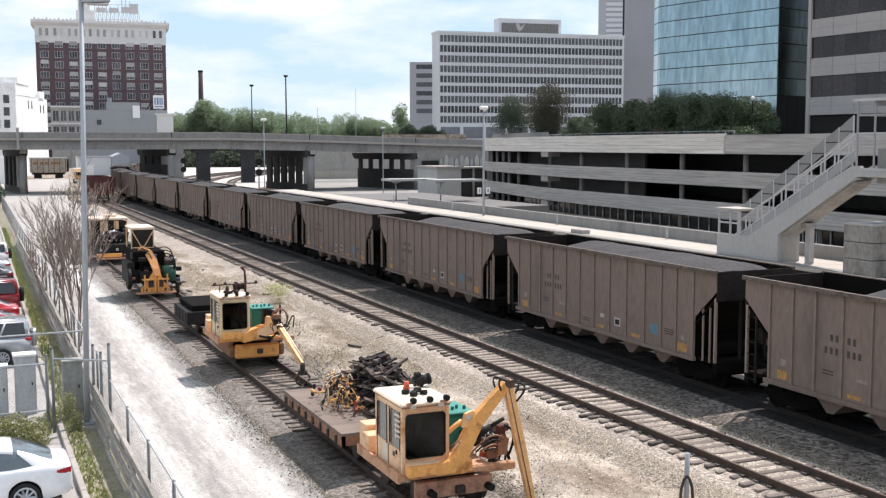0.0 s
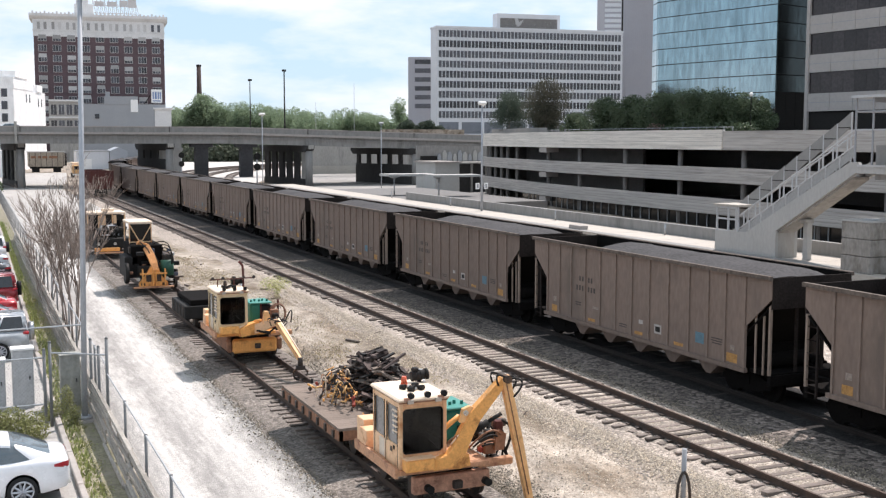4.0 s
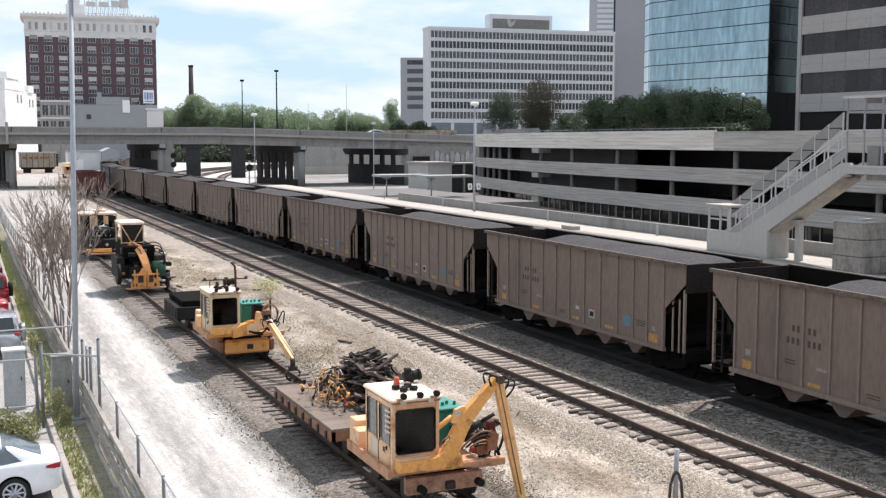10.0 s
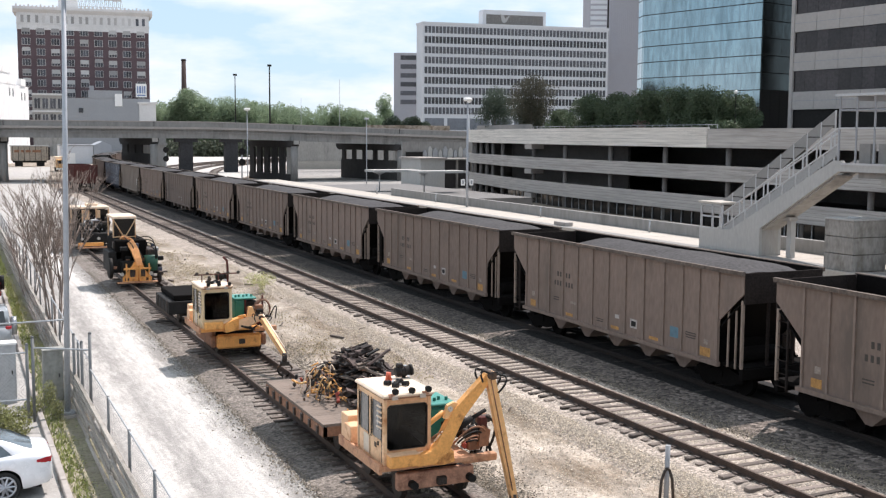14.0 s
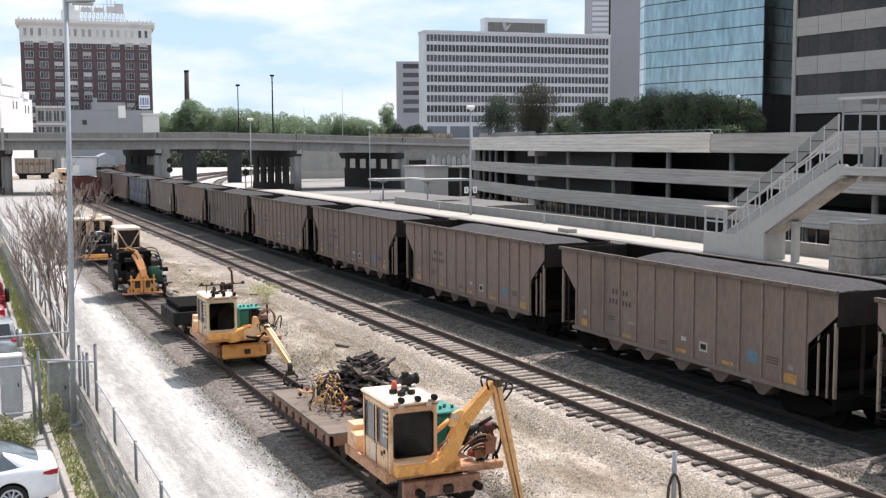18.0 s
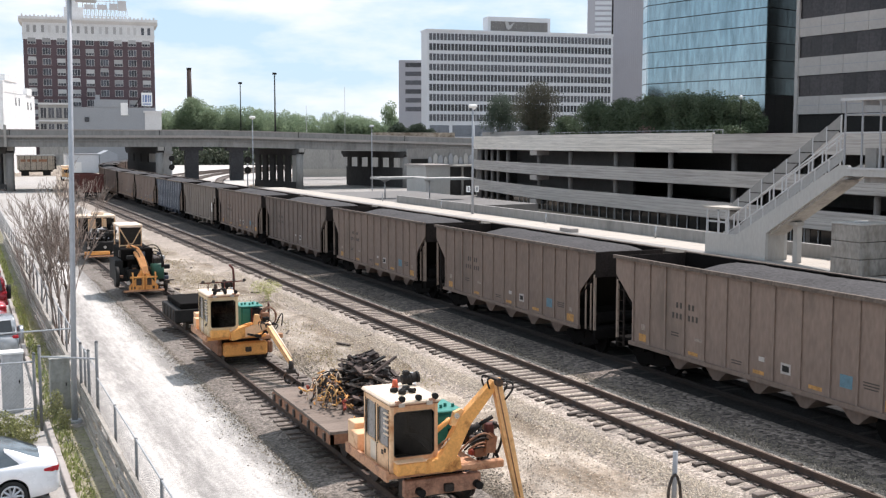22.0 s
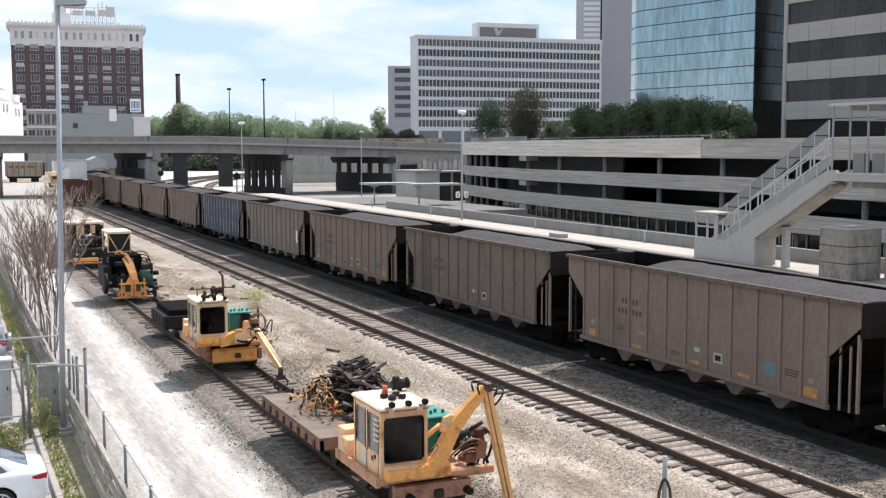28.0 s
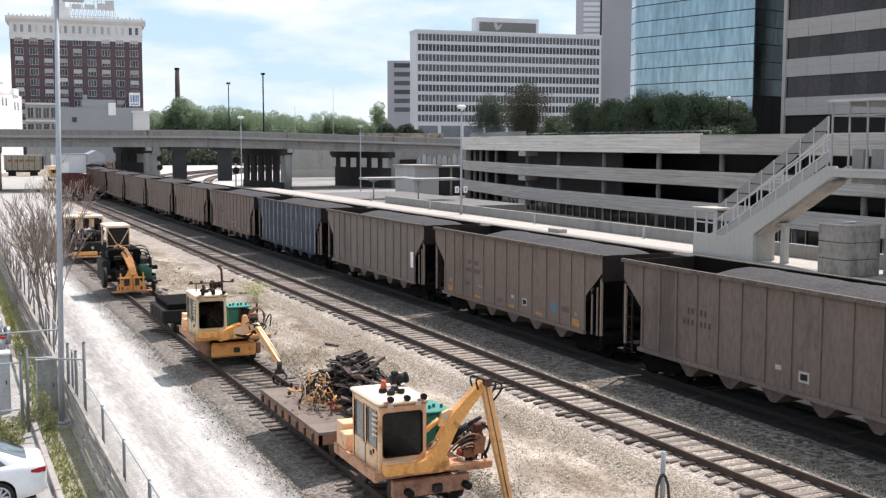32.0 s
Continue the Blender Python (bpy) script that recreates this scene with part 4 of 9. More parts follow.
for c in range(18):
    x = 1.6 + (c // 2) * (hw - 5.2) / 8 + (c % 2) * 2.0
    o = part("attic_window", smallw, None, hotel)
    o.matrix_basis = pose(x, 0, 44.6)
    if c in (16, 17):
        o.data = dark_attic

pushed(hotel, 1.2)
M_louvre = mat("brown_grey_louvre", (0.19, 0.18, 0.17), 0.8, vary=0.2, scale=1.5)
M_lobby = mat("blue_grey_lobby_glass", (0.15, 0.165, 0.19), 0.3, vary=0.3, scale=0.4, spec=0.4)
office, ow = block("office_block", (153.9, 358.5), (224.2, 349.4), 8, GZ, 47.0, M_officew, "long white modernist office block with rows of dark windows")
boxpart("coping", (-0.2, ow + 0.2, -0.2, 8.2, 47.0, 47.7), M_officew, office)
for r in range(9):
    z = 45.1 - r * 3.52
    bm = B()
    n = 52
    for c in range(n):
        x = 0.7 + c * (ow - 1.2) / n
        box(bm, x, x + (ow - 1.2) / n * 0.78, -0.05, 0.05, z - 1.2, z + 1.15)
    tagged(part("window_strip", bm, M_dkglass, office), kind="stuff")
bm = B()
for c in range(53):
    x = 0.7 + c * (ow - 1.2) / 52 - 0.27
    box(bm, x + 0.05, x + 0.2, -0.22, 0.02, 15.6, 46.6)
tagged(part("mullions", bm, M_officew, office), kind="stuff")
for c in range(8):
    boxpart("ground_window", (0.8 + c * 8.4, 8.0 + c * 8.4, -0.04, 0.04, 10.2, 14.3), M_lobby, office)
boxpart("penthouse", (23.2, 47.3, 3, 7.9, 47.7, 53.0), M_officew, office)
bm = B()
for c in range(42):
    box(bm, 24.4 + c * 0.52, 24.86 + c * 0.52, 2.85, 3.0, 47.7, 51.4)
part("louvre", bm, M_louvre, office)
bm = B()
slab(bm, [(29.6, 51.6), (31.0, 51.2), (31.4, 50.0), (33.4, 51.4), (32.0, 49.0), (31.0, 48.4), (30.2, 49.2)], 2.6, 2.8, "y")
part("roof_emblem", bm, M_blind, office)
wing, _ = block("office_wing", (148.4, 371.8), (157.5, 368.0), 18, GZ, 37.6, M_towerg, "lower grey wing of the office block")
for r in range(6):
    boxpart("window_strip", (2.4, 8.9, -0.06, 0.05, 35.1 - r * 3.15, 36.7 - r * 3.15), M_dkglass, wing)
tower, tw = block("high_rise", (228.7, 369.5), (246.5, 361.8), 20, GZ, 90, M_towerg, "plain grey ribbed high-rise tower")
boxpart("window_shaft", (6.6, 7.2, -0.05, 0.2, 40, 89), M_black, tower)
for k in range(24):
    boxpart("cladding_band", (0.1, 6.4, -0.22, 0.1, 41 + 2.0 * k, 42.25 + 2.0 * k), M_officew, tower)
for i in range(10, 28):
    boxpart("rib", (0.2 + i * 0.77, 0.34 + i * 0.77, -0.18, 0.0, 10, 90), M_towerg, tower)
M_wash = mat("whitewashed_brick", (0.86, 0.845, 0.83), 0.9, vary=0.1, scale=0.5, fine=5, tint=(0.66, 0.63, 0.61), spots=0.2, stretch=(1, 1, 0.45), bump=0.02)
ware = thing("warehouse", Matrix(), "old whitewashed brick warehouse building, one side in full sun", "building")


def ware_part(name, prof, z0, z1):
    bm = B()
    slab(bm, prof, z0, z1, "z")
    return part(name, bm, M_wash, ware)


WC, WD = Vector((13.5, 318.0)), Vector((0.298, 0.954))
ware_part("wall", [(-16, 320), (13.5, 318), (23.6, 350.4), (-6, 352)], GZ, 21.6)
ware_part("parapet", [(2, 318.9), (13.6, 318.0), (19.5, 337.0), (8, 338)], 21.6, 24.6)
ware_part("roof_house", [(9, 319.5), (14.2, 319.2), (17.8, 331), (12, 331)], 24.6, 26.2)
ware_part("parapet", [(17, 341), (21, 341), (22.6, 346.4), (18, 347)], 21.6, 23.6)
mw = facing((-16, 320), (13.5, 318))
for i in range(5):
    for j in range(4):
        bm = B()
        box(bm, 16.5 + i * 2.5, 18.0 + i * 2.5, -0.05, 0.1, 9.4 + j * 3.3, 11.6 + j * 3.3, m=mw)
        part("window", bm, M_dkglass, ware)
ms = facing((13.5, 318.0), (23.6, 350.4))
for i, (x, z) in enumerate(((12.5, 18.3), (16.0, 18.3), (25.5, 17.5), (29, 17.5))):
    bm = B()
    box(bm, x, x + 0.9, -0.05, 0.1, z, z + 2.2, m=ms)
    part("window", bm, M_dkglass, ware)
annex, aw = block("annex", (23.0, 327.9), (54.3, 324.2), 8, GZ, 18.0, M_grey, "grey stucco commercial building behind the overpass")
boxpart("upper_wall", (14.8, 24, -0.1, 7, 18.0, 20.2), M_grey, annex)
boxpart("poster_panel", (22.0, 24.0, -0.25, -0.1, 15.8, 19.3), M_white, annex)
boxpart("roof_vent", (15.2, 16.4, 1, 2.2, 20.2, 21.5), M_grey, annex)
boxpart("end_bay", (28.6, 33.2, -0.3, 6, GZ, 16.6), M_stone, annex)
boxpart("cornice", (28.2, 33.6, -0.7, 6, 16.6, 17.1), M_stone, annex)
boxpart("wall_vent", (12.2, 13.4, -0.25, -0.1, 13.9, 15.2), M_dkglass, annex)
bm = B()
box(bm, 0.02, 8.5, -0.1, 3, GZ, 19)
part("colonnade_wall", bm, M_concrete2, annex)
for z in (9.6, 13.9, 18.6):
    boxpart("stone_band", (-0.1, 8.6, -0.35, -0.1, z, z + 0.5), M_stone, annex)
for i in range(4):
    for z in (10.5, 14.9):
        boxpart("window", (0.5 + i * 2.05, 2.1 + i * 2.05, -0.16, -0.08, z, z + 2.8), M_dkglass, annex)
        for k in (0, 0.8, 1.6):
            boxpart("window_bar", (0.47 + k + i * 2.05, 0.53 + k + i * 2.05, -0.2, -0.16, z, z + 2.8), M_stone, annex)
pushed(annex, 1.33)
board = thing("billboard", facing((50.6, 324.6), (53.4, 324.3)), "small white and blue billboard on a roof frame", "sign")
boxpart("panel", (0, 3.0, 1.0, 1.2, 18.5, 22.3), M_white, board)
M_bill = mat("billboard_blue", (0.16, 0.24, 0.42), 0.5)
for x0, x1, z0, z1 in ((0.35, 0.7, 19.6, 21.6), (0.95, 1.5, 19.6, 21.6), (1.75, 2.1, 19.6, 21.6), (2.3, 2.65, 19.6, 21.6), (0.35, 2.65, 18.9, 19.2)):
    boxpart("lettering_bar", (x0, x1, 0.94, 1.0, z0, z1), M_bill, board)
for x in (0.3, 1.5, 2.7):
    for a, b in (((x, 1.3, 21.5), (x - 2.4, 2.4, 17.9)), ((x, 1.25, 21.0), (x, 1.25, 17.9))):
        bm = B()
        rod(bm, a, b, 0.12, 5)
        part("support", bm, M_black, board)
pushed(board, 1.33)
chim = thing("chimney", pose(83.4, 421.6, 0), "tall thin dark brick factory chimney", "chimney")
bm = B()
rod(bm, (0, 0, GZ), (0, 0, 36), 1.35, 12, 0.8)
part("shaft", bm, mat("sooty_brick", (0.07, 0.05, 0.045), 0.9), chim)
bm = B()
rod(bm, (0, 0, 35.4), (0, 0, 36.1), 0.95, 12)
part("cap", bm, M_black, chim)

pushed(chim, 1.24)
# far belt of woods
bl = []
for i in range(104):
    u = i / 103
    x = 60 + 92 * u + rng.uniform(-2, 2)
    y = 388 - 42 * u + rng.choice((0, 9, 18)) + rng.uniform(0, 4)
    top = (16.5 + 14 * u if u < 0.22 else 21.3 - 6.5 * u) + rng.uniform(-2.0, 1.4)
    w = rng.uniform(4.2, 6.4)
    for k in range(6):
        f = k / 5
        bl.append((x + rng.uniform(-0.7, 0.7) * w, y + rng.uniform(-2, 2), top * (0.25 + 0.58 * f), w * (0.75 - 0.3 * f), w * 0.6, top * 0.19))
for x, y, top, w in ((77.5, 381, 29.5, 5.6), (76, 381, 26, 5.6), (72.5, 383, 21.5, 5.0), (82, 380, 23.0, 5.0), (137.5, 352, 25.5, 4.4)):
    for k in range(12):
        f = rng.random()
        bl.append((x + rng.uniform(-0.8, 0.8) * w * (1.1 - f), y + rng.uniform(-2, 2), top * (0.35 + 0.5 * f), w * 0.46, w * 0.46, w * 0.42))
# woods scaled about the camera's eye, keeping the same outline from it
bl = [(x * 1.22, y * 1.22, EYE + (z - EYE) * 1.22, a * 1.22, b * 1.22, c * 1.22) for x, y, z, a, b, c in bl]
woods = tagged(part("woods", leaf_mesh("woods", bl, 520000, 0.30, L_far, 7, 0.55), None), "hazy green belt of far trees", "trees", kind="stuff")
bl = [(x, 430 - 0.4 * (x - 60) + rng.uniform(-3, 3), 1.2, 5.0, 3, 4.6) for x in range(78, 170, 4)]
tagged(part("scrub", leaf_mesh("scrub", bl, 12000, 0.6, L_shade, 8, 0.3), None), "dark scrub on the bank beyond the overpass", "shrubs", kind="stuff")

bl = [(118 + 1.5 * i, 300 - 0.4 * i, 11.2 + 1.1 * math.sin(i * 1.7), 1.7, 1.7, 1.6) for i in range(8)]
tagged(part("scrub", leaf_mesh("scrub", bl, 9000, 0.22, L_pine, 11, 0.3), None), "green bushes on the bank before the office block", "shrubs", kind="stuff")
bm = B()
slab(bm, [(112, 298), (134, 292), (136, 302), (114, 308)], GZ, 11.0, "z")
solid("bank", bm, M_ground, "earth bank behind the overpass", "bank", kind="structure")

# ---- towers on the garage deck ----
def glass_mat(name, color, rough, metal):
    # streaks in the colour stand for clouds reflected in the glass
    m = mat(name, color, rough, metal, vary=0.2, scale=0.16, fine=1.3, per_object=0.05, spec=0.7, stretch=(1.6, 1.6, 0.35))
    return m


M_mirror = glass_mat("blue_mirror_glass", (0.30, 0.375, 0.40), 0.06, 0.92)
# darker copy of the mirror glass, for the tower's shaded side
M_mirror_dark = mat("shaded_glass", (0.042, 0.056, 0.058), 0.12, 0.85, vary=0.5, scale=0.3, per_object=0.3, spec=0.3, stretch=(1, 1, 0.4))
gt = thing("glass_tower", Matrix(), "blue mirror glass office tower with a rounded corner", "building")
GP = [(92.0, 127.0), (87.0, 126.4), (84.9, 125.0), (83.9, 122.6), (83.8, 122.0)]
ptsg = list(GP)
n = 11
for i in range(1, n + 1):
    ptsg.append((83.8 + 3.8 * i / n, 122.0 - 18.3 * i / n))
bm = B()
core = [(x + 0.2, y) for x, y in ptsg] + [(97.0, 106.0), (112, 106), (112, 127)]
slab(bm, core[::-1], 6.5, 60, "z")
part("core", bm, M_black, gt)
zr = [7.6 + 2.02 * i for i in range(22)]
for a, b in zip(ptsg, ptsg[1:]):
    for z in zr:
        bm = B()
        m = facing(a, b)
        w = math.hypot(b[0] - a[0], b[1] - a[1])
        box(bm, 0.003, w - 0.003, -0.02, 0.06, z + 0.05, z + 1.97, m=m)
        part("pane", bm, M_mirror, gt)
for z in zr:
    bm = B()
    for a, b in zip(ptsg, ptsg[1:]):
        w = math.hypot(b[0] - a[0], b[1] - a[1])
        box(bm, -0.02, w + 0.02, -0.05, 0.05, z - 0.03, z + 0.05, m=facing(a, b))
    tagged(part("transom", bm, M_black, gt), kind="stuff")
a, b = (87.62, 103.62), (96.8, 105.9)
for z in zr:
    for i in range(5):
        bm = B()
        box(bm, 0.02 + i * 1.9, 1.88 + i * 1.9, -0.02, 0.06, z + 0.05, z + 1.97, m=facing(a, b))
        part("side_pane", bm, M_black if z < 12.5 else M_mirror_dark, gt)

st, sw = block("striped_tower", (84.3, 94.3), (86.2, 70), 26, 7.0, 60, M_black, "office tower with beige stone bands and dark ribbon windows")
M_band = mat("beige_stone_band", (0.41, 0.378, 0.355), 0.85, vary=0.07, scale=0.3, fine=3)
M_ribbon = mat("bronze_ribbon_glass", (0.036, 0.030, 0.031), 0.2, 0.1, vary=0.4, scale=0.4, per_object=0.3, spec=0.35)
for i in range(11):
    z = 11.1 + i * 4.13
    for j in range(8):
        boxpart("stone_panel", (j * sw / 8 + 0.02, (j + 1) * sw / 8 - 0.02, -0.25, 0.1, z, z + 1.9), M_band, st)
        for k in range(2):
            boxpart("pane", (j * sw / 8 + k * sw / 16 + 0.008, j * sw / 8 + (k + 1) * sw / 16 - 0.008, -0.06, 0.02, z + 1.93, z + 4.1), M_ribbon, st)
    boxpart("band_groove", (0, sw, -0.262, -0.24, z + 0.9, z + 0.96), M_grey, st)
boxpart("corner_fin", (-0.45, 0.0, -0.3, 0.5, 7, 60), M_band, st)

# joints and brackets on the overpass face
for x in (-14, 9.3, 33.6, 57.8, 77.6, 96):
    t = deck_top(x)
    jt = bridge_pt(x, -0.08, 0)
    boxpart("expansion_joint", (jt.x - 0.05, jt.x + 0.05, jt.y - 0.02, jt.y + 0.3, t - 0.95, t + 0.02), M_sootband, overpass)
    boxpart("girder_plate", (jt.x - 0.35, jt.x + 0.35, jt.y + 0.3, jt.y + 0.36, t - 2.95, t - 1.4), M_girder, overpass)
for i in range(26):
    x = -40 + 5.4 * i
    t = deck_top(x)
    p = bridge_pt(x, 0.22, 0)
    boxpart("stiffener", (p.x - 0.06, p.x + 0.06, p.y - 0.02, p.y + 0.14, t - 2.9, t - 1.4), M_girder, overpass)
pb = bridge_pt(8.6, -0.3, 0)
boxpart("bracket_post", (pb.x - 0.22, pb.x + 0.22, pb.y - 0.2, pb.y + 0.2, 7.3, 11.0), M_concrete2, overpass)

# ---- overpass piers ----
def pier(x0, y0, x1, y1, ncol, wall_top, gap=2.35, th=0.22):
    """A wall pier under the deck: square columns with slots between them over a solid foot."""
    pr = thing("bridge_pier", Matrix(), "dark concrete bridge pier of square columns with slots between", "pier", "overpass piers", "structure")
    top = deck_top((x0 + x1) / 2) - 2.95
    m = facing((x0, y0), (x1, y1))
    l = math.hypot(x1 - x0, y1 - y0)
    w = (l + gap) / ncol
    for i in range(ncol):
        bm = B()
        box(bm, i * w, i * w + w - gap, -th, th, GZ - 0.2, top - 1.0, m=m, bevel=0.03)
        # end column lighter, the others darker: sun and shade put into the concrete
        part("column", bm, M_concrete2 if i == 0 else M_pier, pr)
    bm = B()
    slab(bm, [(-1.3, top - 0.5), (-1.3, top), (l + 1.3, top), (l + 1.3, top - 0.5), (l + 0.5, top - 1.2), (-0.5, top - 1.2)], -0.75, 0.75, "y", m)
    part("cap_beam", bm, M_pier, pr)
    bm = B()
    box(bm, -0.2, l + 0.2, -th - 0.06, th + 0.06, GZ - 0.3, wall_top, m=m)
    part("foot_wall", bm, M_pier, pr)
    bm = B()
    rod(bm, m @ Vector((-0.55, 0, GZ - 0.2)), m @ Vector((-0.55, 0, top - 1.0)), 0.66, 16)
    part("round_column", bm, M_girder, pr, "pale round end column")
    for z in (0.35,):
        bm = B()
        box(bm, -1.6, -0.2, -0.5, 0.5, top - 1.0 + z, top - 0.3 + z, m=m)
        part("bracket", bm, M_concrete2, pr)


pier(9.3, 203.0, 7.6, 219.0, 4, 0.9, 2.6, 0.7)
pier(33.6, 198.5, 31.3, 215.0, 4, 4.6, 0.8, 0.6)
pier(57.8, 194.2, 54.6, 212.0, 6, 0.9, 1.15)
pier(77.6, 191.8, 72.5, 209.0, 6, 3.4)
# far piers and deck blackened for the shade beneath the second bridge
M_far_shade = mat("shade_black_concrete", (0.045, 0.045, 0.048), 0.9, vary=0.3, scale=0.5)
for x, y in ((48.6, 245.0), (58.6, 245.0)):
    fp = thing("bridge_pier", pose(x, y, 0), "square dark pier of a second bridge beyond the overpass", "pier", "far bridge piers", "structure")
    boxpart("column", (-1.4, 1.4, -1.0, 1.0, GZ - 0.2, 7.2), M_far_shade, fp, bevel=0.05)
    boxpart("cap_beam", (-2.4, 2.4, -1.2, 1.2, 6.3, 7.2), M_far_shade, fp)
# wall added in place of unclear structures beyond the pier
ab = thing("bridge_abutment", Matrix(), "grey concrete wall standing in for unclear shapes beyond the overpass", "abutment", kind="structure")
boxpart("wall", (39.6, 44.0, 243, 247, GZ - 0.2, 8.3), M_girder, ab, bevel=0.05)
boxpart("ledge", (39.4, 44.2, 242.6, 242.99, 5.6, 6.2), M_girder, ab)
# deck mostly out of sight, added to shade the far piers
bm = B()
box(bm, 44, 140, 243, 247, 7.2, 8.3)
solid("far_bridge_deck", bm, M_far_shade, "dark deck of a second bridge beyond the overpass", "bridge", kind="structure")
pier(-14, 205.0, -15.5, 221.0, 4, 0.9, 2.6, 0.7)


# ---- track maintenance machines on the siding ----
M_yel2 = mat("bright_yellow_paint", (0.64, 0.375, 0.155), 0.55, vary=0.16, scale=2.5, fine=18, tint=(0.40, 0.19, 0.08), spots=0.22)
M_orange = mat("faded_orange_paint", (0.50, 0.265, 0.15), 0.6, vary=0.2, scale=3, fine=18, tint=(0.24, 0.10, 0.06), spots=0.32)
M_chrome = mat("bright_metal", (0.55, 0.53, 0.5), 0.3, 0.8, vary=0.1)
M_beacon = mat("orange_beacon", (0.60, 0.12, 0.06), 0.35, vary=0.05)
M_red = mat("dull_red_paint", (0.30, 0.06, 0.04), 0.6, vary=0.2, scale=3)


def small_wheels(mc, ys, gauge=0.753):
    for y in ys:
        w = new("wheelset")
        w.parent = mc
        w.matrix_basis = pose(0, y, 0.3)
        for sx in (-1, 1):
            bm = B()
            rod(bm, (sx * (gauge - 0.04), 0, 0), (sx * (gauge + 0.06), 0, 0), 0.3, 18)
            rod(bm, (sx * (gauge - 0.075), 0, 0), (sx * (gauge - 0.04), 0, 0), 0.325, 18)
            part("wheel", bm, M_grime, w)
        bm = B()
        rod(bm, (-gauge, 0, 0), (gauge, 0, 0), 0.06, 8)
        part("axle", bm, M_grime, w)


def arm_piece(bm, a, b, w, d0, d1):
    """A box-section arm from a to b, of depth d0 and d1 at its ends."""
    a, b = Vector(a), Vector(b)
    l = (b - a).length
    q = (b - a).to_track_quat("X", "Z").to_matrix().to_4x4()
    slab(bm, [(-0.05, -d0 / 2), (l * 0.5, -max(d0, d1) * 0.55), (l + 0.05, -d1 / 2), (l + 0.05, d1 / 2), (l * 0.5, max(d0, d1) * 0.55), (-0.05, d0 / 2)], -w / 2, w / 2, "y", Matrix.Translation(a) @ q)


def bent_arm(bm, pts, w, depths):
    """A box-section arm bent along points that lie about in an xz plane."""
    pts = [Vector(p) for p in pts]
    rings = []
    for i, (p, d) in enumerate(zip(pts, depths)):
        t = (pts[min(i + 1, len(pts) - 1)] - pts[max(i - 1, 0)]).normalized()
        n = Vector((-t.z, 0, t.x)).normalized() * d / 2
        o = Vector((0, w / 2, 0))
        rings.append([bm.verts.new(c) for c in (p + n - o, p + n + o, p - n + o, p - n - o)])
    for a, b in zip(rings, rings[1:]):
        for k in range(4):
            bm.faces.new((a[k], a[(k + 1) % 4], b[(k + 1) % 4], b[k]))
    bm.faces.new(rings[0][::-1])
    bm.faces.new(rings[-1])
    bmesh.ops.bevel(bm, geom=bm.edges[:], offset=0.012, segments=1, affect="EDGES")


def fillets(name, u0, u1, v0, v1, r, lo, hi, axis, material, parent):
    """Rounded inner corners of a window opening."""
    for cu, su in ((u0, 1), (u1, -1)):
        for cv, sv in ((v0, 1), (v1, -1)):
            bm = B()
            arc = [(cu + su * r * (1 - math.sin(k * math.pi / 8)), cv + sv * r * (1 - math.cos(k * math.pi / 8))) for k in range(5)]
            slab(bm, [(cu, cv)] + arc, lo, hi, axis)
            part(name, bm, material, parent)


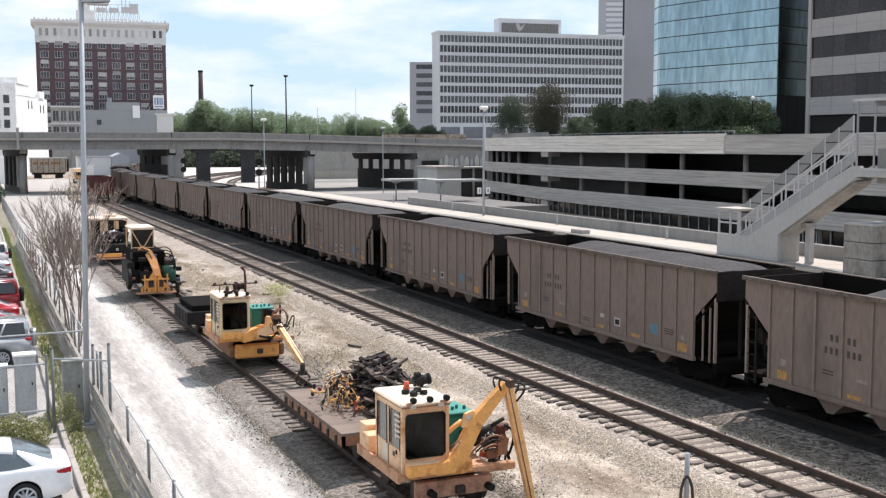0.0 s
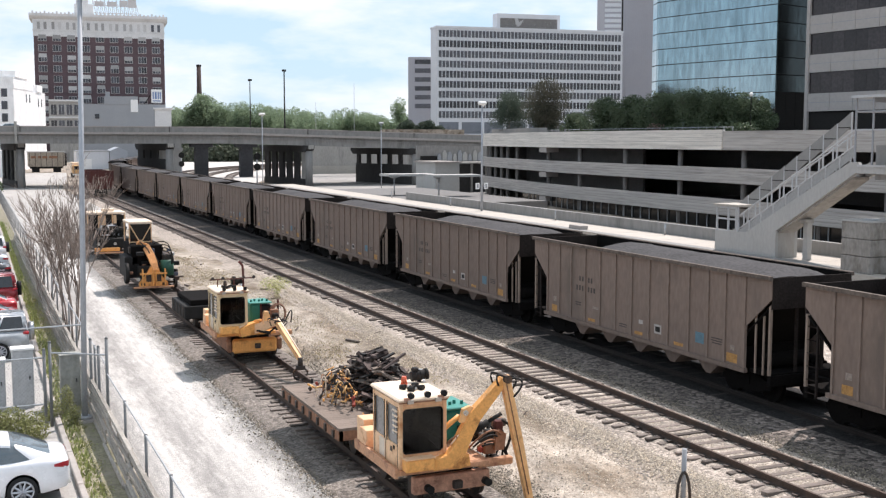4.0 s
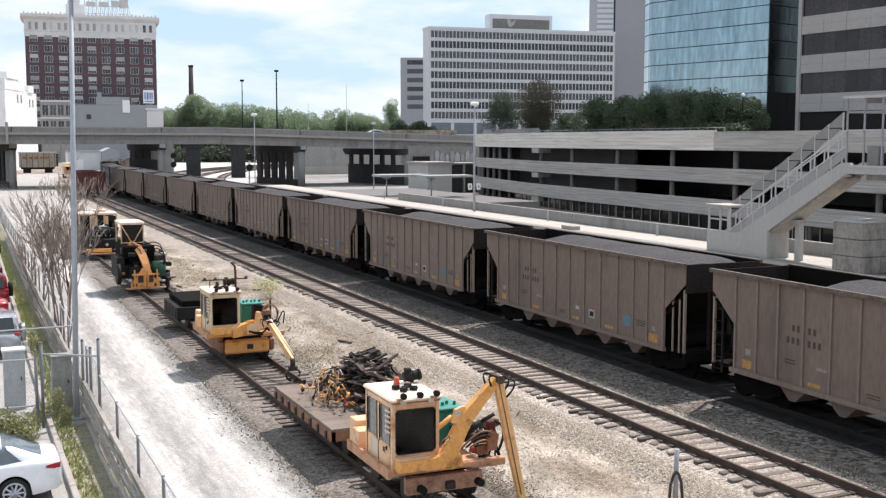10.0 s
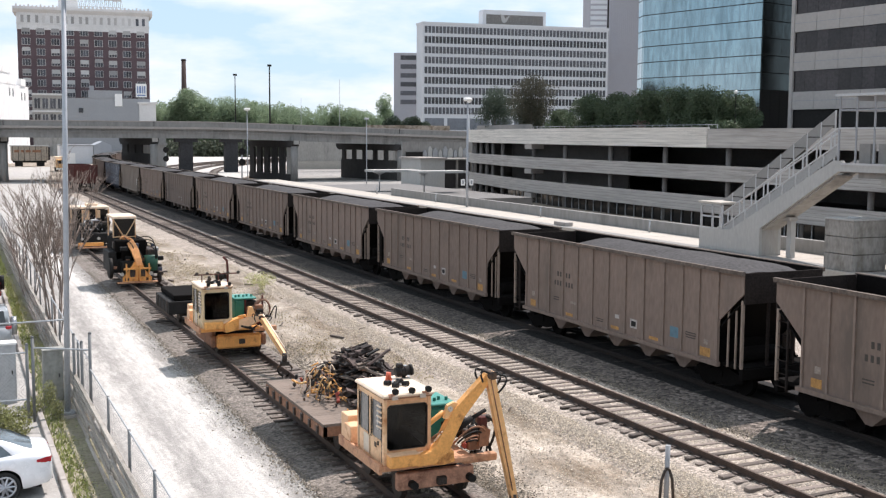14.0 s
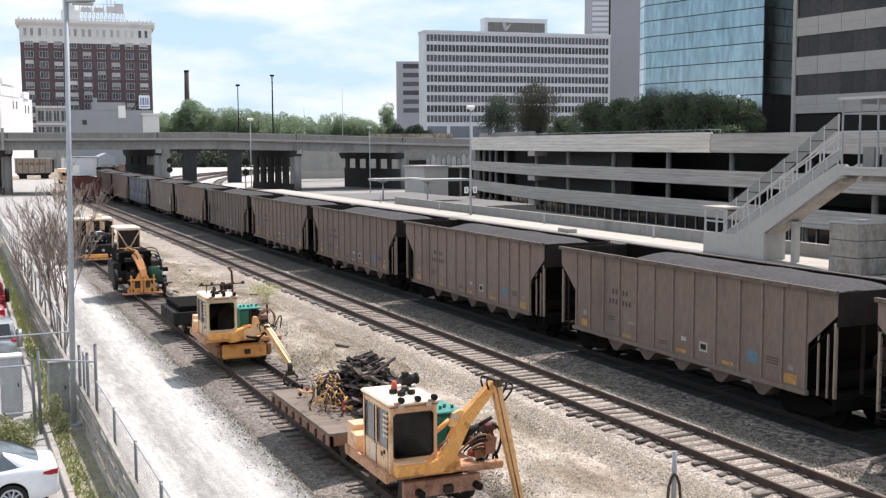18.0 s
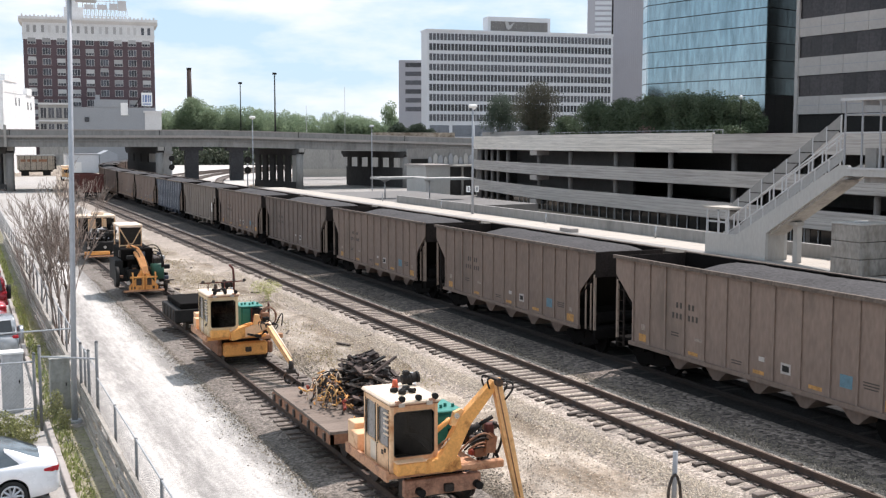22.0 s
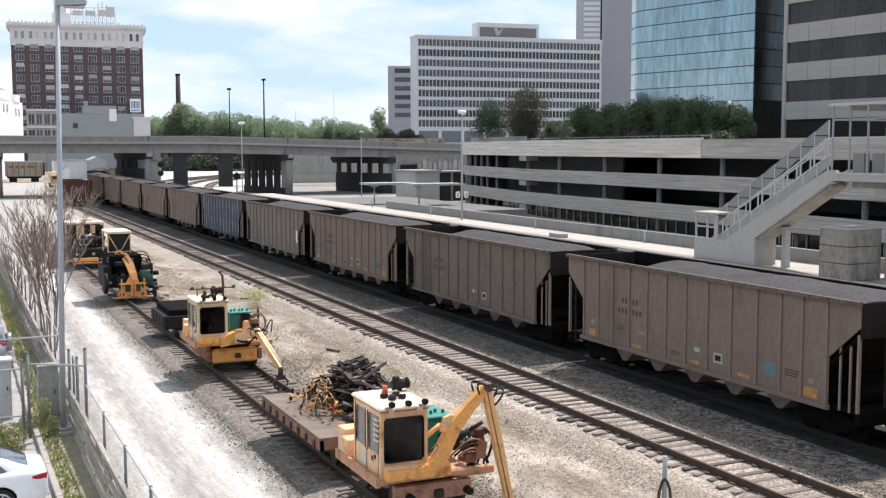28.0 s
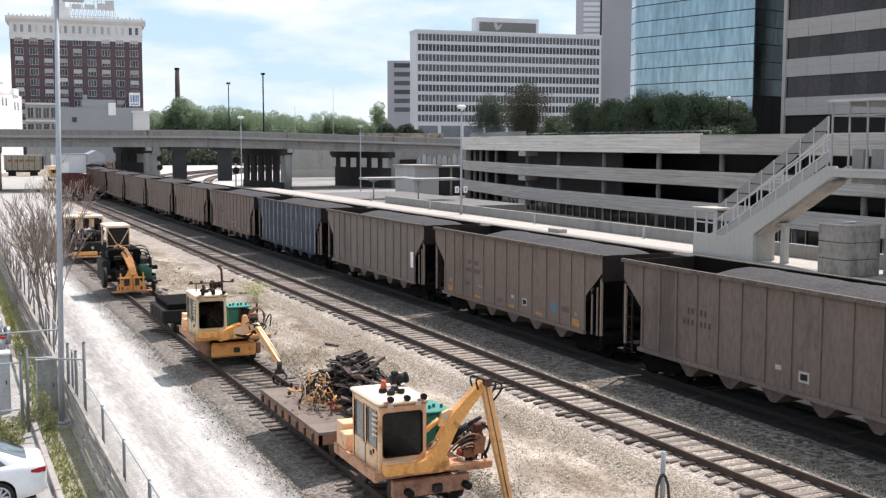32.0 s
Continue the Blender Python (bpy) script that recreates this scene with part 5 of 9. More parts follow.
def crane(y, cab_paint, frame_paint, label, boom, light_bar=False):
    """A small self-propelled crane: y is the line of its front beam. x to the right of the track's centre, y away."""
    mc = thing("tie_crane", pose(XA, y, 0), label, "rail crane", "yellow tie cranes")
    if light_bar:
        boxpart("front_beam", (-0.92, 0.72, -0.16, 0.10, 0.24, 0.76), M_yellow, mc, "deep yellow end beam with rounded corners", bevel=0.07)
        for x in (-1.12, 0.74):
            boxpart("beam_end", (x, x + 0.19, -0.08, 0.3, 0.28, 0.72), M_frame_rust, mc, bevel=0.05)
        boxpart("side_skirt", (-1.06, -0.92, 0.1, 2.9, 0.26, 0.86), M_frame_rust, mc, bevel=0.03)
        boxpart("side_skirt", (0.78, 0.90, 0.1, 2.9, 0.26, 0.86), M_grime, mc, bevel=0.03)
    else:
        boxpart("front_beam", (-1.02, 0.80, -0.1, 0.08, 0.34, 0.72), M_primer, mc, bevel=0.02)
    boxpart("rear_beam", (-0.95, 0.95, 2.9, 3.05, 0.36, 0.72), frame_paint, mc, bevel=0.02)
    for x in (-0.75, 0.55):
        boxpart("side_rail", (x, x + 0.16, 0.08, 2.9, 0.42, 0.68), M_grime, mc)
    for x in (() if light_bar else (-0.7, 0.68)):
        bm = B()
        rod(bm, (x, -0.1, 0.48), (x, -0.3, 0.48), 0.09, 10)
        part("buffer", bm, M_black, mc)
    boxpart("hitch", (-0.12, 0.1, -0.22, -0.1, 0.40, 0.58), M_grime, mc, bevel=0.02)
    small_wheels(mc, (0.5, 2.4))
    boxpart("undercarriage", (-0.55, 0.5, 0.12, 2.86, 0.40, 0.90), M_black, mc, bevel=0.04)
    bm = B()
    rod(bm, (-0.1, 1.0, 0.68), (-0.1, 1.0, 0.98), 0.55, 20)
    part("turntable", bm, M_grime, mc)
    up = new("upper_frame")
    up.parent = mc
    boxpart("deck", (-1.62, 0.55, -0.62, 1.95, 0.98, 1.10), frame_paint, up, bevel=0.015)
    boxpart("deck_edge", (-1.66, -1.60, -0.64, 1.97, 0.94, 1.16), M_orange, up, "scuffed orange edge plate")
    # cab
    cab = new("cab")
    cab.parent = mc
    x0, x1, y0, y1, z0, z1 = -1.55, -0.46, -0.58, 1.02, 1.10, 2.55
    for nm, d in (("corner_post", (x0, x0 + 0.09, y0, y0 + 0.09, z0, z1)), ("corner_post", (x1 - 0.09, x1, y0, y0 + 0.09, z0, z1)), ("corner_post", (x0, x0 + 0.09, y1 - 0.09, y1, z0, z1)), ("corner_post", (x1 - 0.09, x1, y1 - 0.09, y1, z0, z1)),
                  ("front_sill", (x0 + 0.09, x1 - 0.09, y0 + 0.01, y0 + 0.07, z0, z0 + 0.33)), ("front_header", (x0 + 0.09, x1 - 0.09, y0 + 0.01, y0 + 0.07, z1 - 0.17, z1)),
                  ("side_panel", (x0 + 0.01, x0 + 0.06, y0 + 0.09, y1 - 0.09, z0, z0 + 0.50)), ("side_header", (x0 + 0.01, x0 + 0.06, y0 + 0.09, y1 - 0.09, z1 - 0.14, z1)),
                  ("side_mullion", (x0 + 0.01, x0 + 0.06, 0.16, 0.30, z0 + 0.50, z1 - 0.14)), ("side_panel", (x1 - 0.06, x1 - 0.01, y0 + 0.09, y1 - 0.09, z0, z0 + 0.55)),
                  ("back_panel", (x0 + 0.09, x1 - 0.09, y1 - 0.06, y1 - 0.01, z0, z0 + 0.7)), ("back_header", (x0 + 0.09, x1 - 0.09, y1 - 0.06, y1 - 0.01, z1 - 0.2, z1))):
        fr_face = not light_bar and (nm.startswith("front") or (nm == "corner_post" and d[2] == y0 and d[0] > x0))
        boxpart(nm, d, M_warmface if fr_face else cab_paint, cab, bevel=0.01)
    wx = 0.105 if light_bar else 0.09
    if light_bar:
        for xa in (x0 + 0.09, x1 - wx):
            boxpart("front_post", (xa, xa + wx - 0.09, y0 + 0.01, y0 + 0.07, z0 + 0.33, z1 - 0.17), cab_paint, cab)
    fillets("window_corner", x0 + wx, x1 - wx, z0 + 0.33, z1 - 0.17, 0.055, y0 - 0.002, y0 + 0.05, "y", cab_paint if light_bar else M_warmface, cab)
    fillets("window_corner", y0 + 0.11, 0.15, z0 + 0.50, z1 - 0.14, 0.065, x0 - 0.002, x0 + 0.04, "x", cab_paint, cab)
    fillets("window_corner", 0.31, y1 - 0.11, z0 + 0.50, z1 - 0.14, 0.065, x0 - 0.002, x0 + 0.04, "x", cab_paint, cab)
    boxpart("windscreen", (x0 + 0.09, x1 - 0.09, y0 + 0.03, y0 + 0.045, z0 + 0.33, z1 - 0.17), M_cabglass, cab, "dark tinted windscreen")
    boxpart("rear_window", (x0 + 0.09, x1 - 0.09, y1 - 0.05, y1 - 0.035, z0 + 0.7, z1 - 0.2), M_cabglass, cab)
    boxpart("console", (x0 + 0.12, x0 + 0.38, y0 + 0.1, 0.5, z0, z0 + 0.62), M_black, cab, bevel=0.03)
    boxpart("console", (x1 - 0.36, x1 - 0.12, y0 + 0.1, 0.4, z0, z0 + 0.55), M_grime, cab, bevel=0.03)
    bm = B()
    for x in (x0 + 0.3, x0 + 0.2, x1 - 0.22, x1 - 0.3):
        rod(bm, (x, -0.2, z0 + 0.5), (x + 0.04, -0.28, z0 + 0.85), 0.014, 5)
        rod(bm, (x + 0.04, -0.28, z0 + 0.85), (x + 0.04, -0.29, z0 + 0.91), 0.03, 6)
    part("control_lever", bm, M_galv, cab)
    boxpart("side_window", (x0 + 0.03, x0 + 0.045, y0 + 0.12, 0.16, z0 + 0.50, z1 - 0.14), M_sidewin, cab)
    boxpart("side_window", (x0 + 0.03, x0 + 0.045, 0.30, y1 - 0.12, z0 + 0.50, z1 - 0.14), M_sidewin, cab)
    boxpart("side_window", (x1 - 0.045, x1 - 0.03, y0 + 0.12, y1 - 0.12, z0 + 0.55, z1 - 0.14), M_cabglass, cab)
    # dark rubber seals
    for za, zb, ya, yb in ((z0 + 0.48, z1 - 0.12, y0 + 0.10, y0 + 0.13), (z0 + 0.48, z1 - 0.12, 0.14, 0.17), (z0 + 0.48, z1 - 0.12, 0.29, 0.32), (z0 + 0.48, z1 - 0.12, y1 - 0.13, y1 - 0.10)):
        boxpart("window_seal", (x0 - 0.004, x0 + 0.012, ya, yb, za, zb), M_black, cab)
    for xa, xb, za, zb in ((x0 + wx - 0.006, x0 + wx + 0.012, z0 + 0.38, z1 - 0.22), (x1 - wx - 0.012, x1 - wx + 0.006, z0 + 0.38, z1 - 0.22), (x0 + wx + 0.05, x1 - wx - 0.05, z0 + 0.322, z0 + 0.34), (x0 + wx + 0.05, x1 - wx - 0.05, z1 - 0.18, z1 - 0.162)):
        boxpart("window_seal", (xa, xb, y0 - 0.004, y0 + 0.02, za, zb), M_black, cab)
    bm = B()
    box(bm, x0 - 0.05, x1 + 0.06, y0 - 0.07, y1 + 0.05, z1, z1 + 0.09, bevel=0.035)
    part("roof", bm, M_rooft, cab, "pale cream roof")
    boxpart("grab_rail", (x0 - 0.06, x0 - 0.03, -0.42, -0.36, z0 + 0.75, z1 - 0.25), M_galv, cab)
    for k in range(5):
        bm = B()
        hose(bm, [(x0 - 0.01, -0.52, z0 + 0.80 + 0.11 * k), (x0 - 0.06, -0.50, z0 + 0.83 + 0.11 * k), (x0 - 0.06, -0.38, z0 + 0.83 + 0.11 * k), (x0 - 0.01, -0.36, z0 + 0.80 + 0.11 * k)], 0.022, 5)
        part("grille_loop", bm, M_rooft, cab)
    for yy in (y0 + 0.10, y1 - 0.10):
        boxpart("door_seam", (x0 - 0.001, x0 + 0.012, yy - 0.006, yy + 0.006, z0 + 0.04, z0 + 0.48), M_grime, cab)
    boxpart("door_seam", (x0 - 0.001, x0 + 0.012, 0.224, 0.236, z0 + 0.04, z0 + 0.48), M_grime, cab)
    boxpart("faded_panel", (x0 + 0.004, x0 + 0.012, 0.30, 0.62, z0 + 0.06, z0 + 0.46), M_faded, cab, "paint bleached to grey-white")
    boxpart("warning_mark", (x0 + 0.002, x0 + 0.012, -0.16, -0.04, z0 + 0.30, z0 + 0.40), M_grime, cab)
    boxpart("warning_mark", (x1 - 0.30, x1 - 0.14, y0 + 0.002, y0 + 0.012, z0 + 0.12, z0 + 0.22), M_rooft, cab)
    for x in (x0 + 0.16, x1 - 0.16):
        boxpart("lamp_bracket", (x - 0.07, x + 0.07, y0 - 0.10, y0 - 0.03, z1 + 0.02, z1 + 0.10), M_primer, cab, bevel=0.01)
    for x in (x0 + 0.02, x1 - 0.02):
        boxpart("gutter", (x - 0.02, x + 0.02, y0 - 0.04, y1 + 0.02, z1 - 0.025, z1), M_frame_rust, cab)
    boxpart("gutter", (x0, x1, y0 - 0.045, y0 - 0.015, z1 - 0.03, z1), M_frame_rust, cab)
    bm = B()
    hose(bm, [(x1 - 0.2, y0 - 0.01, z0 + 0.38), (x1 - 0.45, y0 - 0.015, z0 + 0.62)], 0.010, 5)
    part("wiper", bm, M_black, cab)
    boxpart("door_latch", (x0 - 0.015, x0 + 0.01, -0.30, -0.25, z0 + 0.38, z0 + 0.46), M_black, cab)
    bm = B()
    box(bm, -1.2, -0.8, 0.1, 0.55, z0 + 0.1, z0 + 0.5, bevel=0.04)
    box(bm, -1.2, -0.8, 0.45, 0.58, z0 + 0.45, z0 + 1.05, bevel=0.04)
    part("driver_seat", bm, M_black, cab)
    for x in (x0 + 0.22, (x0 + x1) / 2 + 0.05, x1 - 0.12):
        bm = B()
        rod(bm, (x, y0 - 0.05, z1 + 0.15), (x, y0 - 0.16, z1 + 0.15), 0.055, 10, 0.07)
        rod(bm, (x, y0 - 0.02, z1 + 0.05), (x, y0 - 0.05, z1 + 0.15), 0.03, 6)
        part("work_lamp", bm, M_black, cab)
    for x in (x0 + 0.16, x1 - 0.3):
        boxpart("lamp_lens", (x, x + 0.13, y0 - 0.11, y0 - 0.072, z1 - 0.03, z1 + 0.05), M_chrome, cab)
    bm = B()
    rod(bm, (-1.05, 0.4, z1 + 0.09), (-1.05, 0.4, z1 + 0.17), 0.08, 10)
    rod(bm, (-1.05, 0.4, z1 + 0.17), (-1.05, 0.4, z1 + 0.32), 0.075, 10, 0.05)
    part("beacon", bm, M_grime if light_bar else M_beacon, cab, "" if light_bar else "orange warning beacon")
    bm = B()
    for x, yy in ((-1.2, 0.25), (-1.02, 0.12), (-0.9, 0.3), (-1.12, -0.02), (-0.86, 0.05)):
        rod(bm, (x, yy, z1 + 0.14), (x + 0.08, yy - 0.12, z1 + 0.15), 0.045, 8, 0.06)
        rod(bm, (x, yy, z1 + 0.08), (x, yy, z1 + 0.14), 0.02, 5)
    part("horn_cluster", bm, M_black, cab)
    for x, yy in ((-1.12, 0.2), (-0.95, 0.02), (-1.0, 0.28)):
        bm = B()
        rod(bm, (x, yy, z1 + 0.08), (x, yy, z1 + 0.15), 0.05, 8)
        part("horn_base", bm, M_chrome, cab)
    # tool boxes and steps
    boxpart("tool_box", (-1.62, -1.18, 1.28, 1.72, 1.10, 1.50), M_peach, up, bevel=0.015)
    boxpart("tool_box", (-1.5, -1.05, 1.78, 2.25, 1.0, 1.62), M_peach, up, bevel=0.015)
    boxpart("counter_box", (-1.50, -0.84, -0.86, -0.62, 1.10, 1.36), M_yellow, up, bevel=0.02)
    # engine on the far side
    eng = new("engine")
    eng.parent = mc
    hx = 0.38 if light_bar else 0.8
    boxpart("hood", (0.0, hx, 0.95, 1.95, 1.12, 1.86), M_green, eng, "green engine hood", bevel=0.03)
    if light_bar:
        boxpart("radiator_box", (0.40, 0.86, 0.98, 1.9, 1.12, 1.78), M_black, eng, bevel=0.03)
        boxpart("hood_strap", (0.38, 0.43, 0.93, 0.99, 1.12, 1.84), M_rust, eng)
    boxpart("hood_lid", (-0.03, 0.83, 0.90, 2.0, 1.86, 1.92), M_teal, eng, bevel=0.02)
    boxpart("hood_end", (0.06, hx - 0.06, 0.91, 0.95, 1.18, 1.80), M_green, eng)
    boxpart("radiator", (0.45, 0.70, 0.88, 0.91, 1.2, 1.5), M_black, eng)
    boxpart("fuel_tank", (0.2, 0.95, 2.0, 2.7, 1.05, 1.5), M_grime, eng, bevel=0.03)
    bm = B()
    rod(bm, (-0.2, 1.5, 1.1), (-0.2, 1.5, 2.75), 0.05, 8)
    rod(bm, (-0.2, 1.5, 2.0), (-0.2, 1.5, 2.5), 0.10, 10)
    part("exhaust", bm, M_galv, eng)
    for i in range(5):
        bm = B()
        rod(bm, (0.1 + 0.15 * i, 1.2 + 0.1 * (i % 2), 1.92), (0.1 + 0.15 * i, 1.2 + 0.1 * (i % 2), 2.0), 0.04, 6)
        part("filler_cap", bm, M_green, eng)
    bm = B()
    rod(bm, (-0.75, 0.75, z1 + 0.22), (-0.42, 0.72, z1 + 0.26), 0.11, 14)
    rod(bm, (-0.42, 0.72, z1 + 0.26), (-0.36, 0.715, z1 + 0.267), 0.125, 14)
    rod(bm, (-0.66, 0.742, z1 + 0.231), (-0.63, 0.738, z1 + 0.234), 0.12, 14)
    rod(bm, (-0.55, 0.732, z1 + 0.244), (-0.52, 0.73, z1 + 0.248), 0.12, 14)
    rod(bm, (-0.55, 0.75, z1 + 0.08), (-0.55, 0.75, z1 + 0.2), 0.05, 6)
    box(bm, -0.72, -0.58, 0.68, 0.82, z1 + 0.32, z1 + 0.42, bevel=0.02)
    part("air_cleaner", bm, M_black, eng, "black air cleaner drum over the roof")
    # boom and stick
    bo = new("boom")
    bo.parent = mc
    base, elbow, tip = [Vector(p) for p in boom]
    if light_bar:
        bm = B()
        arm_piece(bm, base + Vector((-0.5, -0.12, -0.06)), base + Vector((0.16, 0, 0.14)), 0.28, 0.28, 0.36)
        part("boom_heel", bm, M_yellow, bo)
        bm = B()
        arm_piece(bm, base, elbow, 0.22, 0.31, 0.19)
        part("main_arm", bm, M_peach, bo)
        # pipe painted cream for the highlights on the stick's rods
        bm = B()
        rod(bm, elbow + Vector((0.10, 0.06, 0.10)), elbow.lerp(tip, 0.93) + Vector((0.10, 0.06, 0.10)), 0.032, 8)
        part("stick_pipe", bm, M_rooft, bo, "pipe along the stick, cream for its highlight")
        bm = B()
        slab(bm, [(0.0, 1.42), (0.34, 1.42), (0.20, 1.86), (0.08, 1.86)], -0.95, -0.75, "y")
        part("boom_lug", bm, M_stick, bo, "bleached peach lug plate")
    else:
        bm = B()
        bent_arm(bm, ((-0.84, -0.64, 1.16), (-0.46, -0.64, 1.20), (-0.24, -0.65, 1.40), (-0.08, -0.66, 1.74), (0.12, -0.68, 2.12), elbow + Vector((-0.02, 0.04, -0.03))), 0.20, (0.24, 0.30, 0.34, 0.32, 0.30, 0.18))
        part("main_arm", bm, M_yellow, bo, "bent yellow box-section boom")
        bm = B()
        slab(bm, [(-0.22, 2.02), (0.10, 1.98), (0.22, 2.28), (0.02, 2.36), (-0.14, 2.30)], -0.72, -0.62, "y")
        part("boom_lug", bm, M_stick, bo, "bleached peach lug plate")
        bm = B()
        rod(bm, (-0.54, -0.50, 1.84), (-0.18, -0.60, 2.14), 0.055, 10)
        part("fold_cylinder", bm, M_yellow, bo)
        bm = B()
        rod(bm, (-0.18, -0.60, 2.14), (-0.04, -0.64, 2.26), 0.03, 8)
        rod(bm, (-0.08, -0.74, 2.22), (-0.08, -0.56, 2.22), 0.06, 10)
        part("cylinder_rod", bm, M_chrome, bo)
        for k in range(3):
            bm = B()
            hose(bm, [(-0.44 + 0.05 * k, -0.60, 1.60 - 0.08 * k), (-0.30 + 0.05 * k, -0.72, 1.75), (-0.22 + 0.04 * k, -0.66, 1.50), (-0.05, -0.55, 1.30 - 0.08 * k)], 0.022, 6)
            part("hose", bm, M_rooft if k == 1 else M_frame_rust, bo)
        bm = B()
        arm_piece(bm, (-0.42, -0.45, 1.12), (-0.02, -0.45, 1.18), 0.5, 0.16, 0.26)
        part("boom_foot", bm, M_yellow, bo)
    bm = B()
    arm_piece(bm, elbow, tip, 0.13 if light_bar else 0.15, 0.15 if light_bar else 0.19, 0.11 if light_bar else 0.14)
    part("stick", bm, M_stick, bo)
    if not light_bar:
        bm = B()
        rod(bm, (0.16, -0.55, 1.72), (0.50, -0.62, 1.95), 0.075, 10)
        rod(bm, (0.50, -0.62, 1.95), (0.78, -0.70, 2.12), 0.045, 8)
        part("lift_cylinder", bm, M_black, bo)
        for k in range(4):
            bm = B()
            hose(bm, arc_pts((0.15 + 0.1 * k, -0.4, 1.35), (0.95, -0.35 + 0.1 * k, 1.55 - 0.12 * k), (0, -0.15, 0.25 - 0.05 * k), 8), 0.022, 5)
            part("hose", bm, M_black if k % 2 else M_frame_rust, bo)
        bm = B()
        hose(bm, arc_pts((0.9, -0.5, 1.9), (1.15, -0.2, 1.15), (0.16, 0, 0.1), 8), 0.03, 6)
        part("hose", bm, M_black, bo)
        bm = B()
        slab(bm, [(0.80, 1.2), (1.02, 1.2), (1.08, 1.55), (0.92, 1.66), (0.82, 1.5)], -0.35, -0.25, "y")
        part("valve_bracket", bm, M_frame_rust, mc)
        # paler lid puts sunlight on the counter box's top
        boxpart("box_lid", (-1.51, -0.83, -0.87, -0.62, 1.362, 1.385), M_peach, up, "lid in paler paint, as if sunlit", bevel=0.008)
    else:
        bm = B()
        rod(bm, base + Vector((0.1, -0.2, 0.0)), base.lerp(elbow, 0.55) + Vector((0.1, -0.2, -0.25)), 0.06, 8)
        rod(bm, base.lerp(elbow, 0.5) + Vector((0.1, -0.2, -0.22)), base.lerp(elbow, 0.86) + Vector((0.08, -0.1, -0.14)), 0.03, 8)
        part("lift_cylinder", bm, M_black, bo)
        bm = B()
        rod(bm, base.lerp(elbow, 0.15) + Vector((-0.05, 0.12, 0.25)), base.lerp(elbow, 0.5) + Vector((-0.1, 0.12, 0.2)), 0.05, 8)
        part("fold_cylinder", bm, M_yellow, bo)
    bm = B()
    rod(bm, elbow + Vector((0, -0.18, 0)), elbow + Vector((0, 0.18, 0)), 0.09, 10)
    part("elbow_pin", bm, M_grime, bo)
    for sy, k in ((-0.14, -1), (0.14, 1)):
        bm = B()
        hose(bm, arc_pts(elbow + Vector((-0.22, sy, -0.12)), elbow + Vector((0.0, sy, 0.02)), (-0.14, 0, 0.16), 8), 0.022)
        hose(bm, arc_pts(elbow + Vector((0.02, sy, 0.02)), elbow.lerp(tip, 0.14) + Vector((0.06, sy, 0)), (0.26, 0, 0.10), 8), 0.022)
        part("hose", bm, M_black, bo)
    bm = B()
    hose(bm, [elbow.lerp(tip, f) + Vector((-0.04, -0.10, 0.05)) for f in (0.05, 0.3, 0.6, 0.95)], 0.014, 5)
    part("hose", bm, M_frame_rust, bo)
    # grapple head at the tip
    gr = new("grapple")
    gr.parent = mc
    k = 1.0 if light_bar else 0.55
    bm = B()
    rod(bm, tip + Vector((0, 0, 0.08)), tip + Vector((0, 0, -0.22 * k)), 0.09, 10)
    box(bm, tip.x - 0.14, tip.x + 0.14, tip.y - 0.1, tip.y + 0.1, tip.z - 0.34 * k, tip.z - 0.2 * k)
    part("rotator", bm, M_grime, gr)
    for sx in (-1, 1):
        bm = B()
        hose(bm, [tip + Vector((sx * a, 0, -z * k)) for a, z in ((0.12, 0.28), (0.26, 0.42), (0.2, 0.62), (0.06, 0.70))], 0.04, 6)
        part("jaw", bm, M_grime, gr)
    # hydraulic cluster on the right
    r = random.Random(int(y))
    wide = 0.62 if light_bar else 1.25
    for i in range(14):
        x, yy, z = r.uniform(0.3 if light_bar else 0.5, wide), r.uniform(-0.35, 0.7), r.uniform(0.8, 1.6)
        boxpart("valve_block", (x, x + r.uniform(0.12, 0.3), yy, yy + r.uniform(0.12, 0.3), z, z + r.uniform(0.1, 0.3)), (M_grime, M_black, M_frame_rust, M_grime, M_rust)[i % 5], mc, bevel=0.02)
    for i in range(9):
        x = 0.2 + 0.13 * i
        bm = B()
        hose(bm, arc_pts((x, 0.6, 1.2), (r.uniform(0.6, 1.3), r.uniform(-0.3, 0.2), r.uniform(0.8, 1.3)), (0.1, -0.1, r.uniform(0.15, 0.5)), 8), 0.025, 5)
        part("hose", bm, M_black, mc)
    boxpart("outrigger", (0.4, 1.25, -0.35, -0.15, 0.85, 1.02), M_orange, mc, bevel=0.02)
    boxpart("red_cylinder", (0.55, 0.95, -0.1, 0.08, 1.1, 1.25), M_red, mc, bevel=0.03)
    if light_bar:
        bm = B()
        rod(bm, (-1.6, 0.5, z1 + 0.36), (0.1, 0.5, z1 + 0.38), 0.025, 6)
        for x in (-1.3, -0.7):
            rod(bm, (x, 0.5, z1 + 0.08), (x, 0.5, z1 + 0.36), 0.02, 5)
        part("light_bar", bm, M_rust, mc)
        for i in range(5):
            bm = B()
            rod(bm, (-1.5 + 0.38 * i, 0.45, z1 + 0.40), (-1.5 + 0.38 * i, 0.40, z1 + 0.42), 0.06, 8)
            part("bar_lamp", bm, M_grime, mc)
        bm = B()
        hose(bm, [(-0.26, 0.9, z1 - 0.6), (-0.26, 0.9, z1 + 0.5), (-0.28, 0.9, z1 + 0.8), (-0.42, 0.85, z1 + 0.95)], 0.045, 8)
        part("exhaust_pipe", bm, M_rust, mc)
        bm = B()
